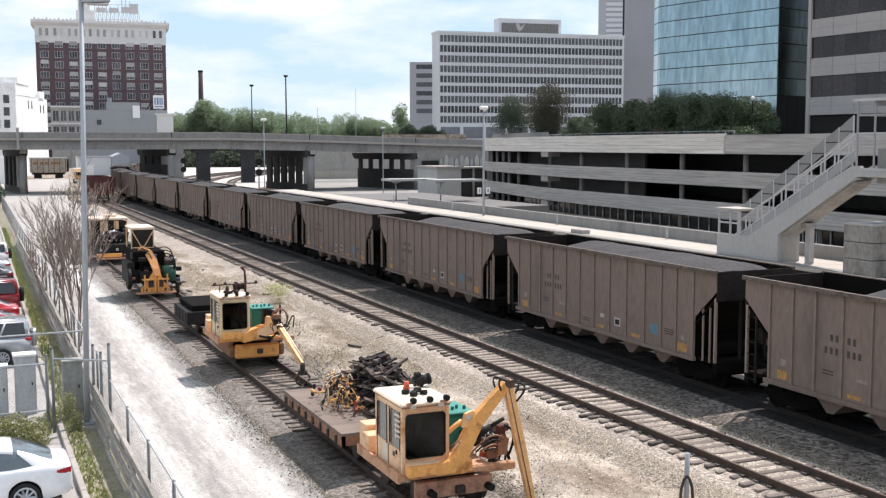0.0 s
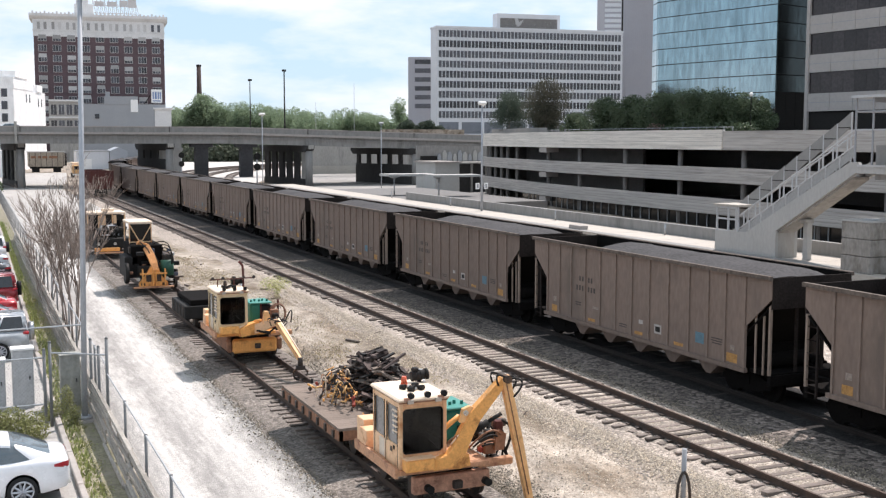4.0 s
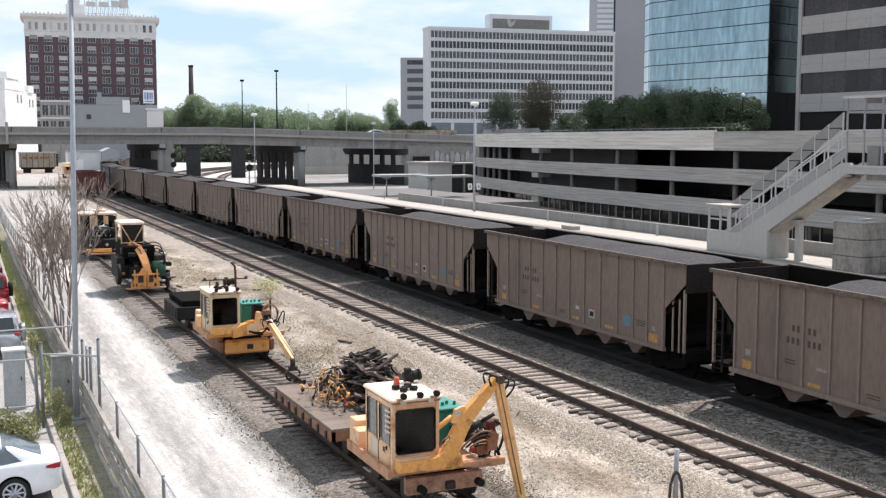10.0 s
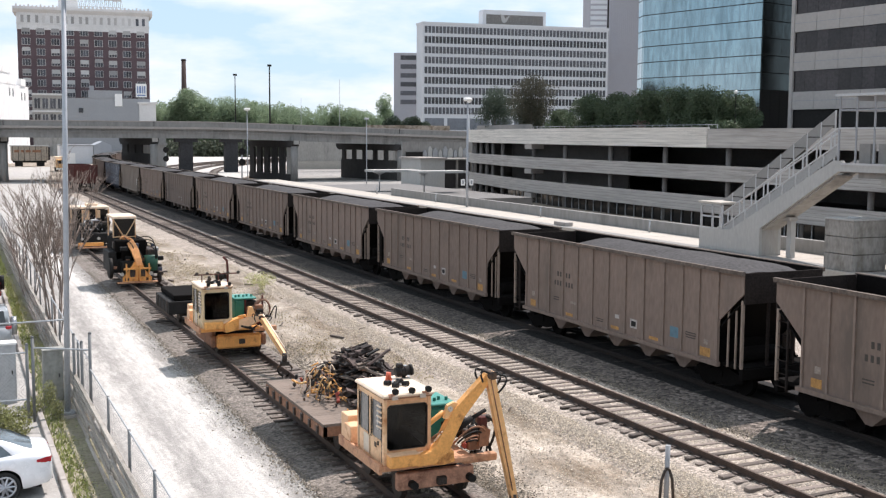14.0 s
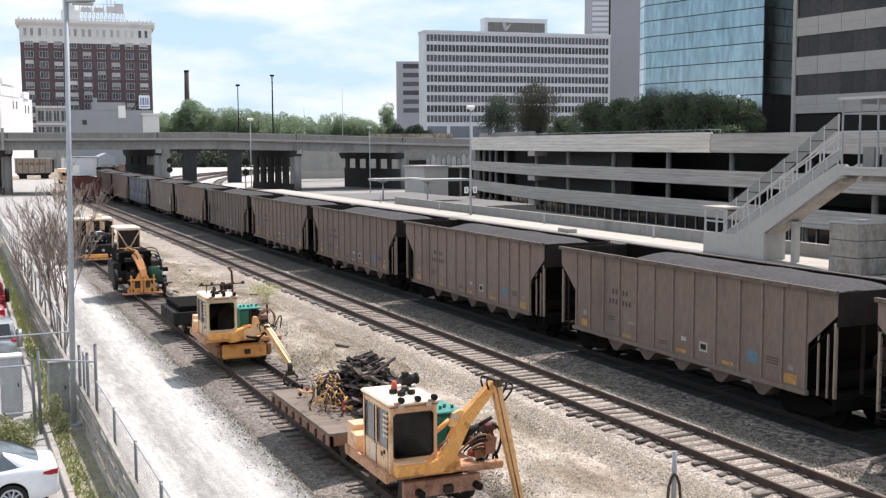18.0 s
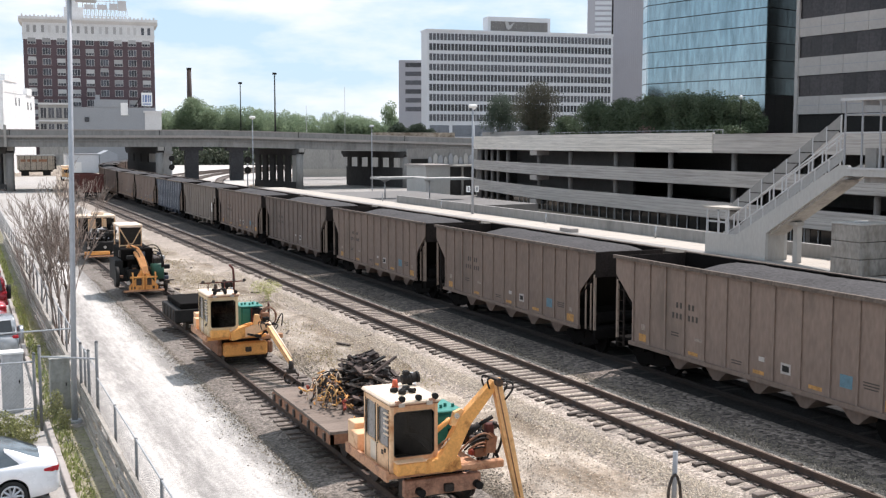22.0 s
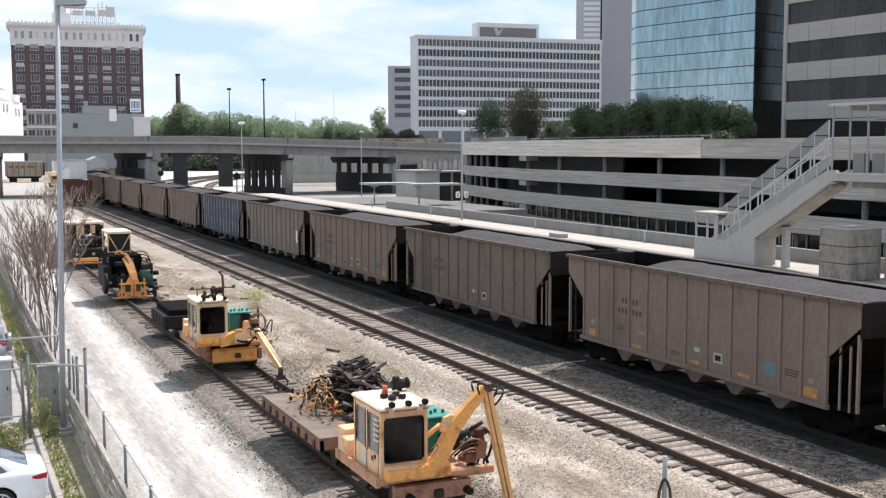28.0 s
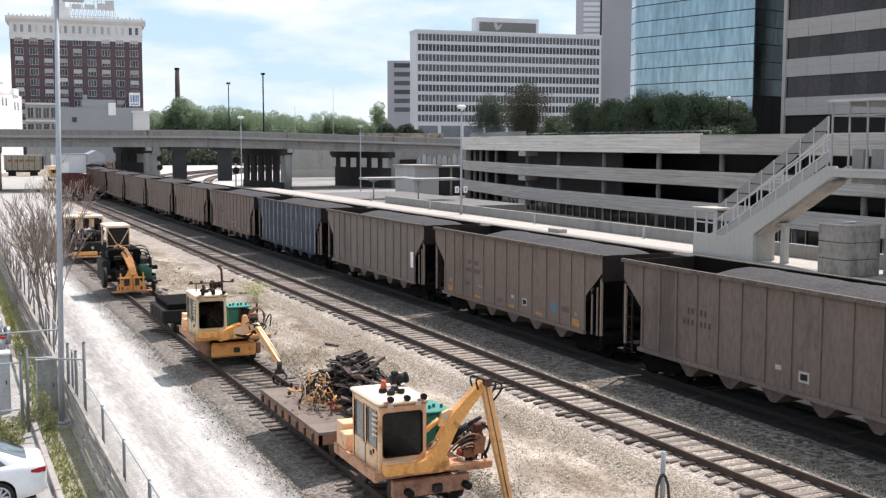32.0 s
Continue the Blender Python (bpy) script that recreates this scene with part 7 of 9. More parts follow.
# timber barrier: stacked rough boards on posts
barrier = thing("timber_barrier", Matrix(), "weathered low timber barrier of stacked boards", "barrier")
rngb = random.Random(9)
for seg in range(19):
    y0 = 18.0 + seg * 4.2
    if y0 > 94:
        break
    for k in range(5):
        bm = B()
        x = fence_x(y0) - 0.16 - 0.035 * (4 - k) + rngb.uniform(-0.03, 0.03)
        z = GZ + 0.03 + 0.185 * k + rngb.uniform(-0.02, 0.02)
        box(bm, -0.04, 0.04, -2.1, 2.1, 0, 0.105, m=pose(x, y0 + 2.1, z, rngb.uniform(-0.7, 0.7), rngb.uniform(-8, 8), rngb.uniform(-0.6, 0.6)), bevel=0.01)
        part("board", bm, M_wood, barrier)
    for yy in (y0 + 0.3, y0 + 2.3):
        boxpart("post", (fence_x(y0) - 0.19, fence_x(y0) - 0.08, yy, yy + 0.11, GZ - 0.2, GZ + 0.95), M_wood, barrier)
    boxpart("cap_rail", (fence_x(y0) - 0.22, fence_x(y0) - 0.12, y0, y0 + 4.2, GZ + 0.93, GZ + 1.0), M_wood, barrier)


# chain-link
def mesh_mat():
    m = bpy.data.materials.new("chain_link_wire")
    m.use_nodes = True
    b = m.node_tree.nodes["Principled BSDF"]
    b.inputs["Base Color"].default_value = (0.27, 0.28, 0.28, 1)
    b.inputs["Roughness"].default_value = 0.5
    b.inputs["Metallic"].default_value = 0.5
    return m


M_wire = mesh_mat()


def chain(bm, p, q, z0, z1, pitch=0.11, r=0.0035):
    """Diagonal wires between two posts, as thin strips."""
    p, q = Vector(p), Vector(q)
    l, h = (q - p).length, z1 - z0
    d = (q - p) / l
    n = Vector((d.y, -d.x, 0)) * r
    k = -h
    while k < l:
        for s in (1, -1):
            a0, b0 = k, k + h
            za, zb = (z0, z1) if s > 0 else (z1, z0)
            if a0 < 0:
                za += (zb - za) * (-a0 / h)
                a0 = 0
            if b0 > l:
                zb += (za - zb) * ((b0 - l) / (b0 - a0)) if b0 > a0 else 0
                b0 = l
            if b0 - a0 > 0.02:
                A, Bv = p + d * a0, p + d * b0
                w = Vector((0, 0, r))
                v = [bm.verts.new(c) for c in (Vector((A.x, A.y, za)) - w, Vector((Bv.x, Bv.y, zb)) - w, Vector((Bv.x, Bv.y, zb)) + w, Vector((A.x, A.y, za)) + w)]
                bm.faces.new(v)
        k += pitch


M_fpost = mat("dull_grey_post", (0.19, 0.195, 0.195), 0.6, 0.2, vary=0.15, scale=3)
fence = thing("chain_link_fence", Matrix(), "galvanised chain-link fence along the gravel road", "fence")
ys = [15.0, 18.4, 21.8, 25.1, 28.6, 32.3] + [35.6 + 3.3 * i for i in range(38)]
for i, y in enumerate(ys):
    hi = 1.32 if y < 33 else 1.55
    bm = B()
    rod(bm, (fence_x(y), y, GZ - 0.2), (fence_x(y), y, hi + 0.04), 0.036, 8)
    part("post", bm, M_fpost, fence)
for a, b in zip(ys, ys[1:]):
    hi = 1.32 if a < 32 else 1.55
    bm = B()
    rod(bm, (fence_x(a), a, hi), (fence_x(b), b, hi), 0.022, 6)
    part("top_rail", bm, M_galv, fence)
    bm = B()
    chain(bm, (fence_x(a), a, 0), (fence_x(b), b, 0), GZ + 0.05, hi, 0.085 if a < 40 else 0.2, 0.0055 if a < 40 else 0.013)
    part("mesh", bm, M_wire, fence)

gate = thing("fence_gate", Matrix(), "tall galvanised chain-link gate across the verge", "gate")
for x, y, z in ((0.35, 33.4, 2.25), (0.62, 33.4, 2.1), (1.98, 33.4, 1.95), (2.14, 33.4, 2.15), (3.22, 34.6, 2.45), (3.6, 32.3, 2.35), (3.42, 34.9, 1.9), (3.5, 33.5, 1.9)):
    bm = B()
    rod(bm, (x, y, GZ - 0.2), (x, y, z), 0.045, 8)
    rod(bm, (x, y, z), (x, y, z + 0.05), 0.055, 8, 0.02)
    part("post", bm, M_fpost, gate)
for a, b in (((0.0, 34.4, 2.42), (3.22, 34.6, 2.42)), ((2.14, 33.4, 1.85), (3.6, 32.6, 1.82)), ((0.62, 33.4, 1.72), (1.98, 33.4, 1.72)), ((0.62, 33.4, 0.35), (1.98, 33.4, 0.35)), ((-1.0, 33.4, 1.72), (0.35, 33.4, 1.72))):
    bm = B()
    rod(bm, a, b, 0.028, 6)
    part("rail", bm, M_galv, gate)
for a, b, z0, z1 in (((0.62, 33.4, 0), (1.98, 33.4, 0), GZ + 0.1, 1.72), ((2.14, 33.4, 0), (3.6, 32.4, 0), GZ + 0.1, 1.82), ((-1.0, 33.4, 0), (0.35, 33.4, 0), GZ + 0.1, 1.72)):
    bm = B()
    chain(bm, a, b, z0, z1, 0.11, 0.0035)
    part("mesh", bm, M_wire, gate)

# lamp post
lp = thing("parking_lamp_post", pose(3.06, 33.5, 0), "tall grey steel parking lot lamp post on a round footing", "lamp post")
bm = B()
rod(bm, (0, 0, GZ - 0.2), (0, 0, GZ + 0.14), 0.36, 20)
part("footing", bm, M_concrete, lp)
bm = B()
rod(bm, (0, 0, GZ + 0.14), (0, 0, GZ + 0.22), 0.22, 16)
part("base_plate", bm, M_pole, lp)
bm = B()
rod(bm, (0, 0, GZ + 0.2), (0.22, 0, 12.2), 0.085, 16, 0.065)
part("shaft", bm, M_pole, lp)
bm = B()
slab(bm, [(0.2, 12.06), (1.0, 12.12), (1.0, 12.22), (0.2, 12.4)], -0.2, 0.2, "y")
part("lamp_head", bm, M_pole, lp)
boxpart("lens", (0.4, 0.95, -0.16, 0.16, 12.02, 12.06), M_frame, lp)

# cabinets by the gate
M_pale_cabinet = mat("pale_cabinet_grey", (0.43, 0.435, 0.44), 0.6, vary=0.12, scale=2, fine=8)
M_cabinet = mat("weathered_cabinet_grey", (0.27, 0.27, 0.245), 0.7, vary=0.2, scale=2, fine=8, tint=(0.19, 0.19, 0.16), spots=0.3)
for x, y, w, d, h, mm, lab in ((1.2, 36.0, 0.62, 0.5, 1.85, M_pale_cabinet, "pale grey steel utility cabinet with a white top"), (2.58, 35.6, 0.58, 0.5, 1.62, M_cabinet, "weathered grey electrical cabinet beside the lamp post"), (0.45, 36.2, 0.55, 0.5, 1.5, M_pale_cabinet, "grey utility cabinet behind the gate")):
    cb = thing("utility_cabinet", pose(x, y, GZ), lab, "cabinet")
    boxpart("body", (0, w, 0, d, -0.05, h), mm, cb, bevel=0.02)
    boxpart("top", (-0.03, w + 0.03, -0.03, d + 0.03, h, h + 0.06), M_white if mm is M_pale_cabinet else mm, cb)
    boxpart("door", (0.04, w - 0.04, -0.02, 0.0, 0.1, h - 0.1), mm, cb)
    boxpart("latch", (w - 0.14, w - 0.10, -0.04, -0.02, h * 0.5, h * 0.5 + 0.12), M_black, cb)

# bare multi-stem shrub
def branches(bm, p, d, l, r, depth, rng):
    q = p + d * l
    mid = p.lerp(q, 0.5) + Vector((rng.uniform(-1, 1), rng.uniform(-1, 1), 0)) * l * 0.05
    hose(bm, [p, mid, q], r, 4 if depth < 3 else 3)
    if depth == 0:
        return
    n = 3
    for i in range(n):
        f = rng.uniform(0.45, 1.0)
        nd = (d + Vector((rng.gauss(0, 0.25), rng.gauss(0, 0.25), rng.gauss(0.17, 0.1)))).normalized()
        branches(bm, p.lerp(q, f), nd, l * rng.uniform(0.52, 0.78), max(0.0055, r * 0.62), depth - 1, rng)


M_twig = mat("grey_brown_twig", (0.25, 0.20, 0.17), 0.9, vary=0.3, scale=4)
sh = thing("bare_shrub", pose(4.0, 47.6, GZ), "leafless grey-brown multi-stemmed shrub by the fence", "shrub")
rngs = random.Random(21)
for i in range(7):
    bm = B()
    a = 0.9 * i
    lean = Vector((0.13 * math.cos(a) - 0.02, 0.12 * math.sin(a), 1)).normalized()
    branches(bm, Vector((0.16 * math.cos(a), 0.2 * math.sin(a), -0.1)), lean, rngs.uniform(2.5, 3.2), 0.04, 5, rngs)
    part("stem", bm, M_twig, sh)
sh2 = thing("bare_shrub", pose(3.75, 58.5, GZ), "sparse leafless shrub further along the fence", "shrub")
for i in range(9):
    bm = B()
    a = 1.6 * i + 0.4
    branches(bm, Vector((0.2 * math.cos(a), 0.2 * math.sin(a), -0.1)), Vector((0.25 * math.cos(a), 0.15 * math.sin(a), 1)).normalized(), rngs.uniform(1.5, 2.3), 0.018, 4, rngs)
    part("stem", bm, M_twig, sh2)
tagged(part("hedge_bush", leaf_mesh("hedge_bush", [(2.6, 168, 1.3, 2.4, 4, 2.2), (0.5, 172, 1.6, 2.6, 4, 2.4)], 5000, 0.22, L_mid, 31, 0.6), None), "dark green bush at the end of the lot", "bush")


# ---- parked cars ----
def car_paint(name, c):
    m = mat(name, c, 0.28, 0.0, vary=0.03, scale=1, spec=0.6)
    m.node_tree.nodes["Principled BSDF"].inputs["Coat Weight"].default_value = 0.7
    return m


M_tyre = mat("tyre_rubber", (0.02, 0.02, 0.02), 0.8, vary=0.2)
M_alloy = mat("alloy_wheel", (0.5, 0.5, 0.52), 0.3, 0.8, vary=0.1)
M_carglass = mat("car_window", (0.03, 0.035, 0.04), 0.08, vary=0.2, spec=0.7)
M_tail = mat("tail_lamp_red", (0.42, 0.02, 0.03), 0.2, vary=0.1, spec=0.6)


def parked(name, x_rear, y_side, paint, label, lower, roof, width=1.82, wheel=0.34, axles=(1.05, 3.75), suv=False):
    """Stands along x with its rear at x_rear; profile points run rearwards (distance ahead of the rear, height)."""
    c = thing(name, pose(x_rear, y_side, GZ + 0.008), label, "car", "parked cars")
    bm = B()
    slab(bm, [(-d, z) for d, z in lower], 0.06, width - 0.06, "y")
    bmesh.ops.bevel(bm, geom=bm.edges[:], offset=0.075, segments=3, affect="EDGES", clamp_overlap=True)
    for f in bm.faces:
        f.smooth = True
    part("body", bm, paint, c)
    bm = B()
    n = len(roof)
    a = [bm.verts.new((-d, 0.10 + 0.18 * (z - roof[0][1]), z)) for d, z in roof]
    b = [bm.verts.new((-d, width - 0.10 - 0.18 * (z - roof[0][1]), z)) for d, z in roof]
    bm.faces.new(a)
    bm.faces.new(b[::-1])
    for i in range(n):
        bm.faces.new((a[i], b[i], b[(i + 1) % n], a[(i + 1) % n]))
    bmesh.ops.bevel(bm, geom=bm.edges[:], offset=0.06, segments=3, affect="EDGES")
    for f in bm.faces:
        f.smooth = True
    part("roof_shell", bm, paint, c)
    # windows, set on the shell
    zb, zt = roof[0][1] + 0.06, max(z for d, z in roof) - 0.10
    d0, d1 = roof[1][0], roof[2][0]
    e0, e1 = roof[0][0], roof[-1][0]
    for ysd, s in ((0.0, -1), (width, 1)):
        for fa, fb in ((0.06, 0.34), (0.37, 0.66), (0.69, 0.93)):
            if not suv and fa < 0.1:
                fa = 0.14
            lo = [e0 + (e1 - e0) * f for f in (fa, fb)]
            hi = [d0 + (d1 - d0) * f for f in (fa, fb)]
            yb = ysd - s * (0.10 + 0.18 * (zb - roof[0][1])) + s * 0.012
            yt = ysd - s * (0.10 + 0.18 * (zt - roof[0][1])) + s * 0.012
            bm = B()
            q = [(-lo[0], yb, zb), (-lo[1], yb, zb), (-hi[1], yt, zt), (-hi[0], yt, zt)]
            v = [bm.verts.new(p) for p in q] + [bm.verts.new((p[0], p[1] - s * 0.03, p[2])) for p in q]
            for f in ((0, 1, 2, 3), (7, 6, 5, 4), (0, 4, 5, 1), (1, 5, 6, 2), (2, 6, 7, 3), (3, 7, 4, 0)):
                bm.faces.new([v[k] for k in f])
            part("side_window", bm, M_carglass, c)
    for (da, za), (db, zb2), nm in ((roof[0], roof[1], "rear_window"), (roof[-1], roof[2], "windscreen")):
        A, Bq = Vector((-da, 0, za)), Vector((-db, 0, zb2))
        nrm = Vector((-(Bq - A).z, 0, (Bq - A).x)).normalized()
        if (nrm.x > 0) != (nm == "rear_window"):
            nrm = -nrm
        P, Q = A.lerp(Bq, 0.10), A.lerp(Bq, 0.9)
        bm = B()
        v = []
        for off in (0.012, -0.02):
            for pt, ins in ((P, 0.22), (Q, 0.30)):
                for yy in (ins, width - ins):
                    v.append(bm.verts.new((pt.x + nrm.x * off, yy, pt.z + nrm.z * off)))
        for f in ((0, 1, 3, 2), (4, 6, 7, 5), (0, 4, 5, 1), (2, 3, 7, 6), (0, 2, 6, 4), (1, 5, 7, 3)):
            bm.faces.new([v[k] for k in f])
        part(nm, bm, M_carglass, c)
    for d in axles:
        for yy, s in ((0.0, -1), (width, 1)):
            w = new("wheel")
            w.parent = c
            w.matrix_basis = pose(-d, yy, wheel)
            bm = B()
            rod(bm, (0, s * 0.015, 0), (0, -s * 0.2, 0), wheel, 24)
            part("tyre", bm, M_tyre, w)
            bm = B()
            for k in range(10):
                aa = k * 0.6283
                rod(bm, (0, s * 0.03, 0), (math.cos(aa) * wheel * 0.66, s * 0.02, math.sin(aa) * wheel * 0.66), 0.026, 4)
            rod(bm, (0, s * 0.0, 0), (0, s * 0.035, 0), 0.06, 10)
            hose(bm, [(math.cos(k * 0.349) * wheel * 0.68, s * 0.02, math.sin(k * 0.349) * wheel * 0.68) for k in range(19)], 0.022, 5)
            part("rim", bm, M_alloy, w)
    zl = 0.86 if not suv else 0.95
    for yy in (0.02, width - 0.36):
        bm = B()
        box(bm, -0.22, 0.006, yy + (0.02 if yy < 1 else -0.02), yy + 0.30, zl, zl + 0.12, bevel=0.03)
        part("tail_lamp", bm, M_tail, c)
    boxpart("bumper", (-0.12, 0.05, 0.12, width - 0.12, 0.38, 0.58), paint, c, bevel=0.04)
    for ysd, s in ((0.06, -1), (width - 0.06, 1)):
        for d in (2.0, 3.0):
            boxpart("door_handle", (-d - 0.09, -d + 0.09, ysd - 0.02, ysd + 0.02, 0.80, 0.83), paint, c)
    if suv:
        bm = B()
        rod(bm, (0.02, width * 0.5, 0.95), (0.22, width * 0.5, 0.95), 0.36, 24)
        part("spare_wheel", bm, M_alloy if suv == 2 else M_tyre, c, "spare wheel in a silver cover")
        for yy in (0.3, width - 0.3):
            boxpart("roof_rack", (-2.6, -0.5, yy, yy + 0.05, max(z for d, z in roof) + 0.05, max(z for d, z in roof) + 0.09), M_alloy, c)
    return c


def tab(pairs, d):
    return float(np.interp(d, [p[0] for p in pairs], [p[1] for p in pairs]))


def loft(bm, rings, cap=True):
    rows = [[bm.verts.new(p) for p in r] for r in rings]
    for a, b in zip(rows, rows[1:]):
        for i in range(len(a) - 1):
            bm.faces.new((a[i], a[i + 1], b[i + 1], b[i])).smooth = True
    if cap:
        bm.faces.new(rows[0][::-1])
        bm.faces.new(rows[-1])


S_WID = [(0, 0.66), (0.03, 0.74), (0.10, 0.81), (0.3, 0.875), (0.9, 0.905), (3.8, 0.905), (4.4, 0.86), (4.7, 0.74), (4.8, 0.6)]
S_BELT = [(0, 0.84), (0.04, 0.92), (0.14, 0.98), (0.6, 1.0), (1.5, 0.98), (3.6, 0.94), (4.4, 0.80), (4.8, 0.58)]
S_TOP = [(0, 0.90), (0.04, 1.0), (0.12, 1.06), (0.6, 1.11), (1.3, 1.09), (3.6, 1.0), (4.3, 0.88), (4.7, 0.72), (4.8, 0.62)]
S_ROOF = [(0.40, 1.07), (0.60, 1.15), (0.85, 1.27), (1.15, 1.38), (1.45, 1.44), (1.9, 1.47), (2.3, 1.47), (2.65, 1.43), (3.1, 1.26), (3.65, 1.0)]
# blue-grey base colour stands in for the reflected sky
M_rearglass = mat("sky_reflection_glass", (0.10, 0.125, 0.14), 0.06, vary=0.15, spec=1.0)


def sedan(x_rear, y_side, paint, label):
    """A saloon standing along x with its rear at x_rear, lofted from cross-sections d metres ahead of the rear."""
    W, wheel = 0.905, 0.335
    c = thing("sedan", pose(x_rear, y_side, GZ + 0.008), label, "car", "parked cars")
    rings = []
    ds = [0, 0.03, 0.06, 0.1, 0.2, 0.35, 0.5] + [0.62 + 0.043 * i for i in range(21)] + [1.6, 2.0, 2.4, 2.8, 3.2] + [3.32 + 0.043 * i for i in range(21)] + [4.3, 4.45, 4.6, 4.7, 4.76, 4.8]
    for d in ds:
        w, zt, zk = tab(S_WID, d), tab(S_TOP, d), tab(S_BELT, d)
        zb = tab([(0, 0.40), (0.1, 0.32), (0.6, 0.24), (4.2, 0.24), (4.7, 0.3), (4.8, 0.4)], d)
        for ax in (1.05, 3.75):
            q = 0.385 ** 2 - (d - ax) ** 2
            if q > 0:
                zb = max(zb, wheel + math.sqrt(q))
        z1 = max(zb + 0.03, 0.52)
        half = [(0.93 * w, zb), (0.99 * w, zb + 0.02), (1.0 * w, z1), (0.985 * w, max(z1 + 0.01, zk - 0.13)), (0.965 * w, zk - 0.04), (0.92 * w, zk), (0.80 * w, zk + (zt - zk) * 0.55), (0.5 * w, zk + (zt - zk) * 0.9), (0, zt)]
        rings.append([(-d, W - p[0], p[1]) for p in half] + [(-d, W + p[0], p[1]) for p in half[-2::-1]])
    bm = B()
    loft(bm, rings)
    part("body", bm, paint, c)
    boxpart("underbody", (-4.5, -0.25, 0.24, 2 * W - 0.24, 0.2, 0.75), M_black, c)

    def hw(d, z):
        return tab([(0.4, 0.66), (0.8, 0.76), (1.2, 0.80), (3.0, 0.80), (3.65, 0.72)], d) - 0.30 * (z - 1.0)

    rings, roofs = [], []
    for i in range(27):
        d = 0.40 + 3.25 * i / 26
        z = tab(S_ROOF, d)
        half = [(hw(d, 0.96), 0.96), (hw(d, (z + 0.96) / 2) + 0.01, (z + 0.96) / 2), (hw(d, z) - 0.005, z - 0.035), (hw(d, z) - 0.06, z - 0.008), (0.3, z + 0.012), (0, z + 0.015)]
        rings.append([(-d, W - p[0], p[1]) for p in half] + [(-d, W + p[0], p[1]) for p in half[-2::-1]])
        if 1.15 < d < 2.72:
            top = [(hw(d, z) + 0.012, z - 0.075), (hw(d, z) + 0.004, z - 0.02), (hw(d, z) - 0.06, z + 0.008), (0.3, z + 0.026), (0, z + 0.03)]
            roofs.append([(-d, W - p[0], p[1]) for p in top] + [(-d, W + p[0], p[1]) for p in top[-2::-1]])
    bm = B()
    loft(bm, rings, False)
    part("glasshouse", bm, M_rearglass, c, "windows with the sky's reflection in their colour")
    bm = B()
    loft(bm, roofs, False)
    part("roof_panel", bm, paint, c)
    for s in (-1, 1):
        bm = B()
        for d0, d1, n in ((0.42, 1.18, 7),):
            rows = []
            for i in range(n + 1):
                d = d0 + (d1 - d0) * i / n
                z = tab(S_ROOF, d)
                zl = 0.97 + max(0, d - 0.8) * 0.95
                rows.append([(-d, W + s * (hw(d, zz) + 0.014), zz) for zz in (min(zl, z - 0.05), z - 0.03)] + [(-d, W + s * (hw(d, z) - 0.06), z + 0.006)])
            loft(bm, rows, False)
        part("rear_pillar", bm, paint, c)
        bm = B()
        hose(bm, [(-d, W + s * (hw(d, tab(S_ROOF, d)) - 0.02), tab(S_ROOF, d) - 0.012) for d in (2.68, 2.9, 3.2, 3.62)], 0.035, 6)
        part("front_pillar", bm, paint, c)
        bm = B()
        hose(bm, [(-2.15, W + s * (hw(2.15, 0.98) + 0.004), 0.98), (-2.05, W + s * (hw(2.05, 1.40) + 0.004), 1.41)], 0.03, 6)
        part("door_pillar", bm, M_black, c)
        for d in (1.95, 2.95):
            boxpart("door_handle", (-d - 0.1, -d + 0.1, W + s * 0.89 - 0.02, W + s * 0.89 + 0.02, 0.80, 0.83), paint, c, bevel=0.008)
        bm = B()
        rows = []
        for d in (0.035, 0.08, 0.16, 0.26, 0.36):
            w, k = tab(S_WID, d), 1 - max(0, d - 0.16) * 2.2
            rows.append([(-d + 0.006, W + s * (w * f + 0.008), z) for f, z in ((0.975, 0.89 - 0.09 * k), (1.0, 0.86), (0.985, 0.86 + 0.07 * k))])
        rows.insert(0, [(0.008, W + s * 0.5, 0.82), (0.010, W + s * 0.5, 0.86), (0.006, W + s * 0.5, 0.895)])
        loft(bm, rows, False)
        part("tail_lamp", bm, M_tail, c)
        boxpart("exhaust_tip", (-0.1, 0.02, W + s * 0.5 - 0.06, W + s * 0.5 + 0.06, 0.33, 0.39), M_alloy, c)
        for ax in (1.05, 3.75):
            wh = new("wheel")
            wh.parent = c
            wh.matrix_basis = pose(-ax, W + s * 0.885, wheel)
            bm = B()
            rod(bm, (0, s * 0.0, 0), (0, -s * 0.2, 0), wheel, 28)
            part("tyre", bm, M_tyre, wh)
            bm = B()
            for k in range(10):
                aa = k * 0.6283
                rod(bm, (0, s * 0.02, 0), (math.cos(aa) * wheel * 0.68, s * 0.012, math.sin(aa) * wheel * 0.68), 0.034, 4, 0.024)
            rod(bm, (0, 0, 0), (0, s * 0.03, 0), 0.06, 10)
            hose(bm, [(math.cos(k * 0.349) * wheel * 0.70, s * 0.008, math.sin(k * 0.349) * wheel * 0.70) for k in range(19)], 0.026, 5)
            part("rim", bm, M_alloy, wh)
    bm = B()
    hose(bm, [(-4.74, W - 0.5, 0.45), (-4.82, W, 0.45), (-4.74, W + 0.5, 0.45)], 0.06, 6)
    part("grille", bm, M_black, c)
    return c


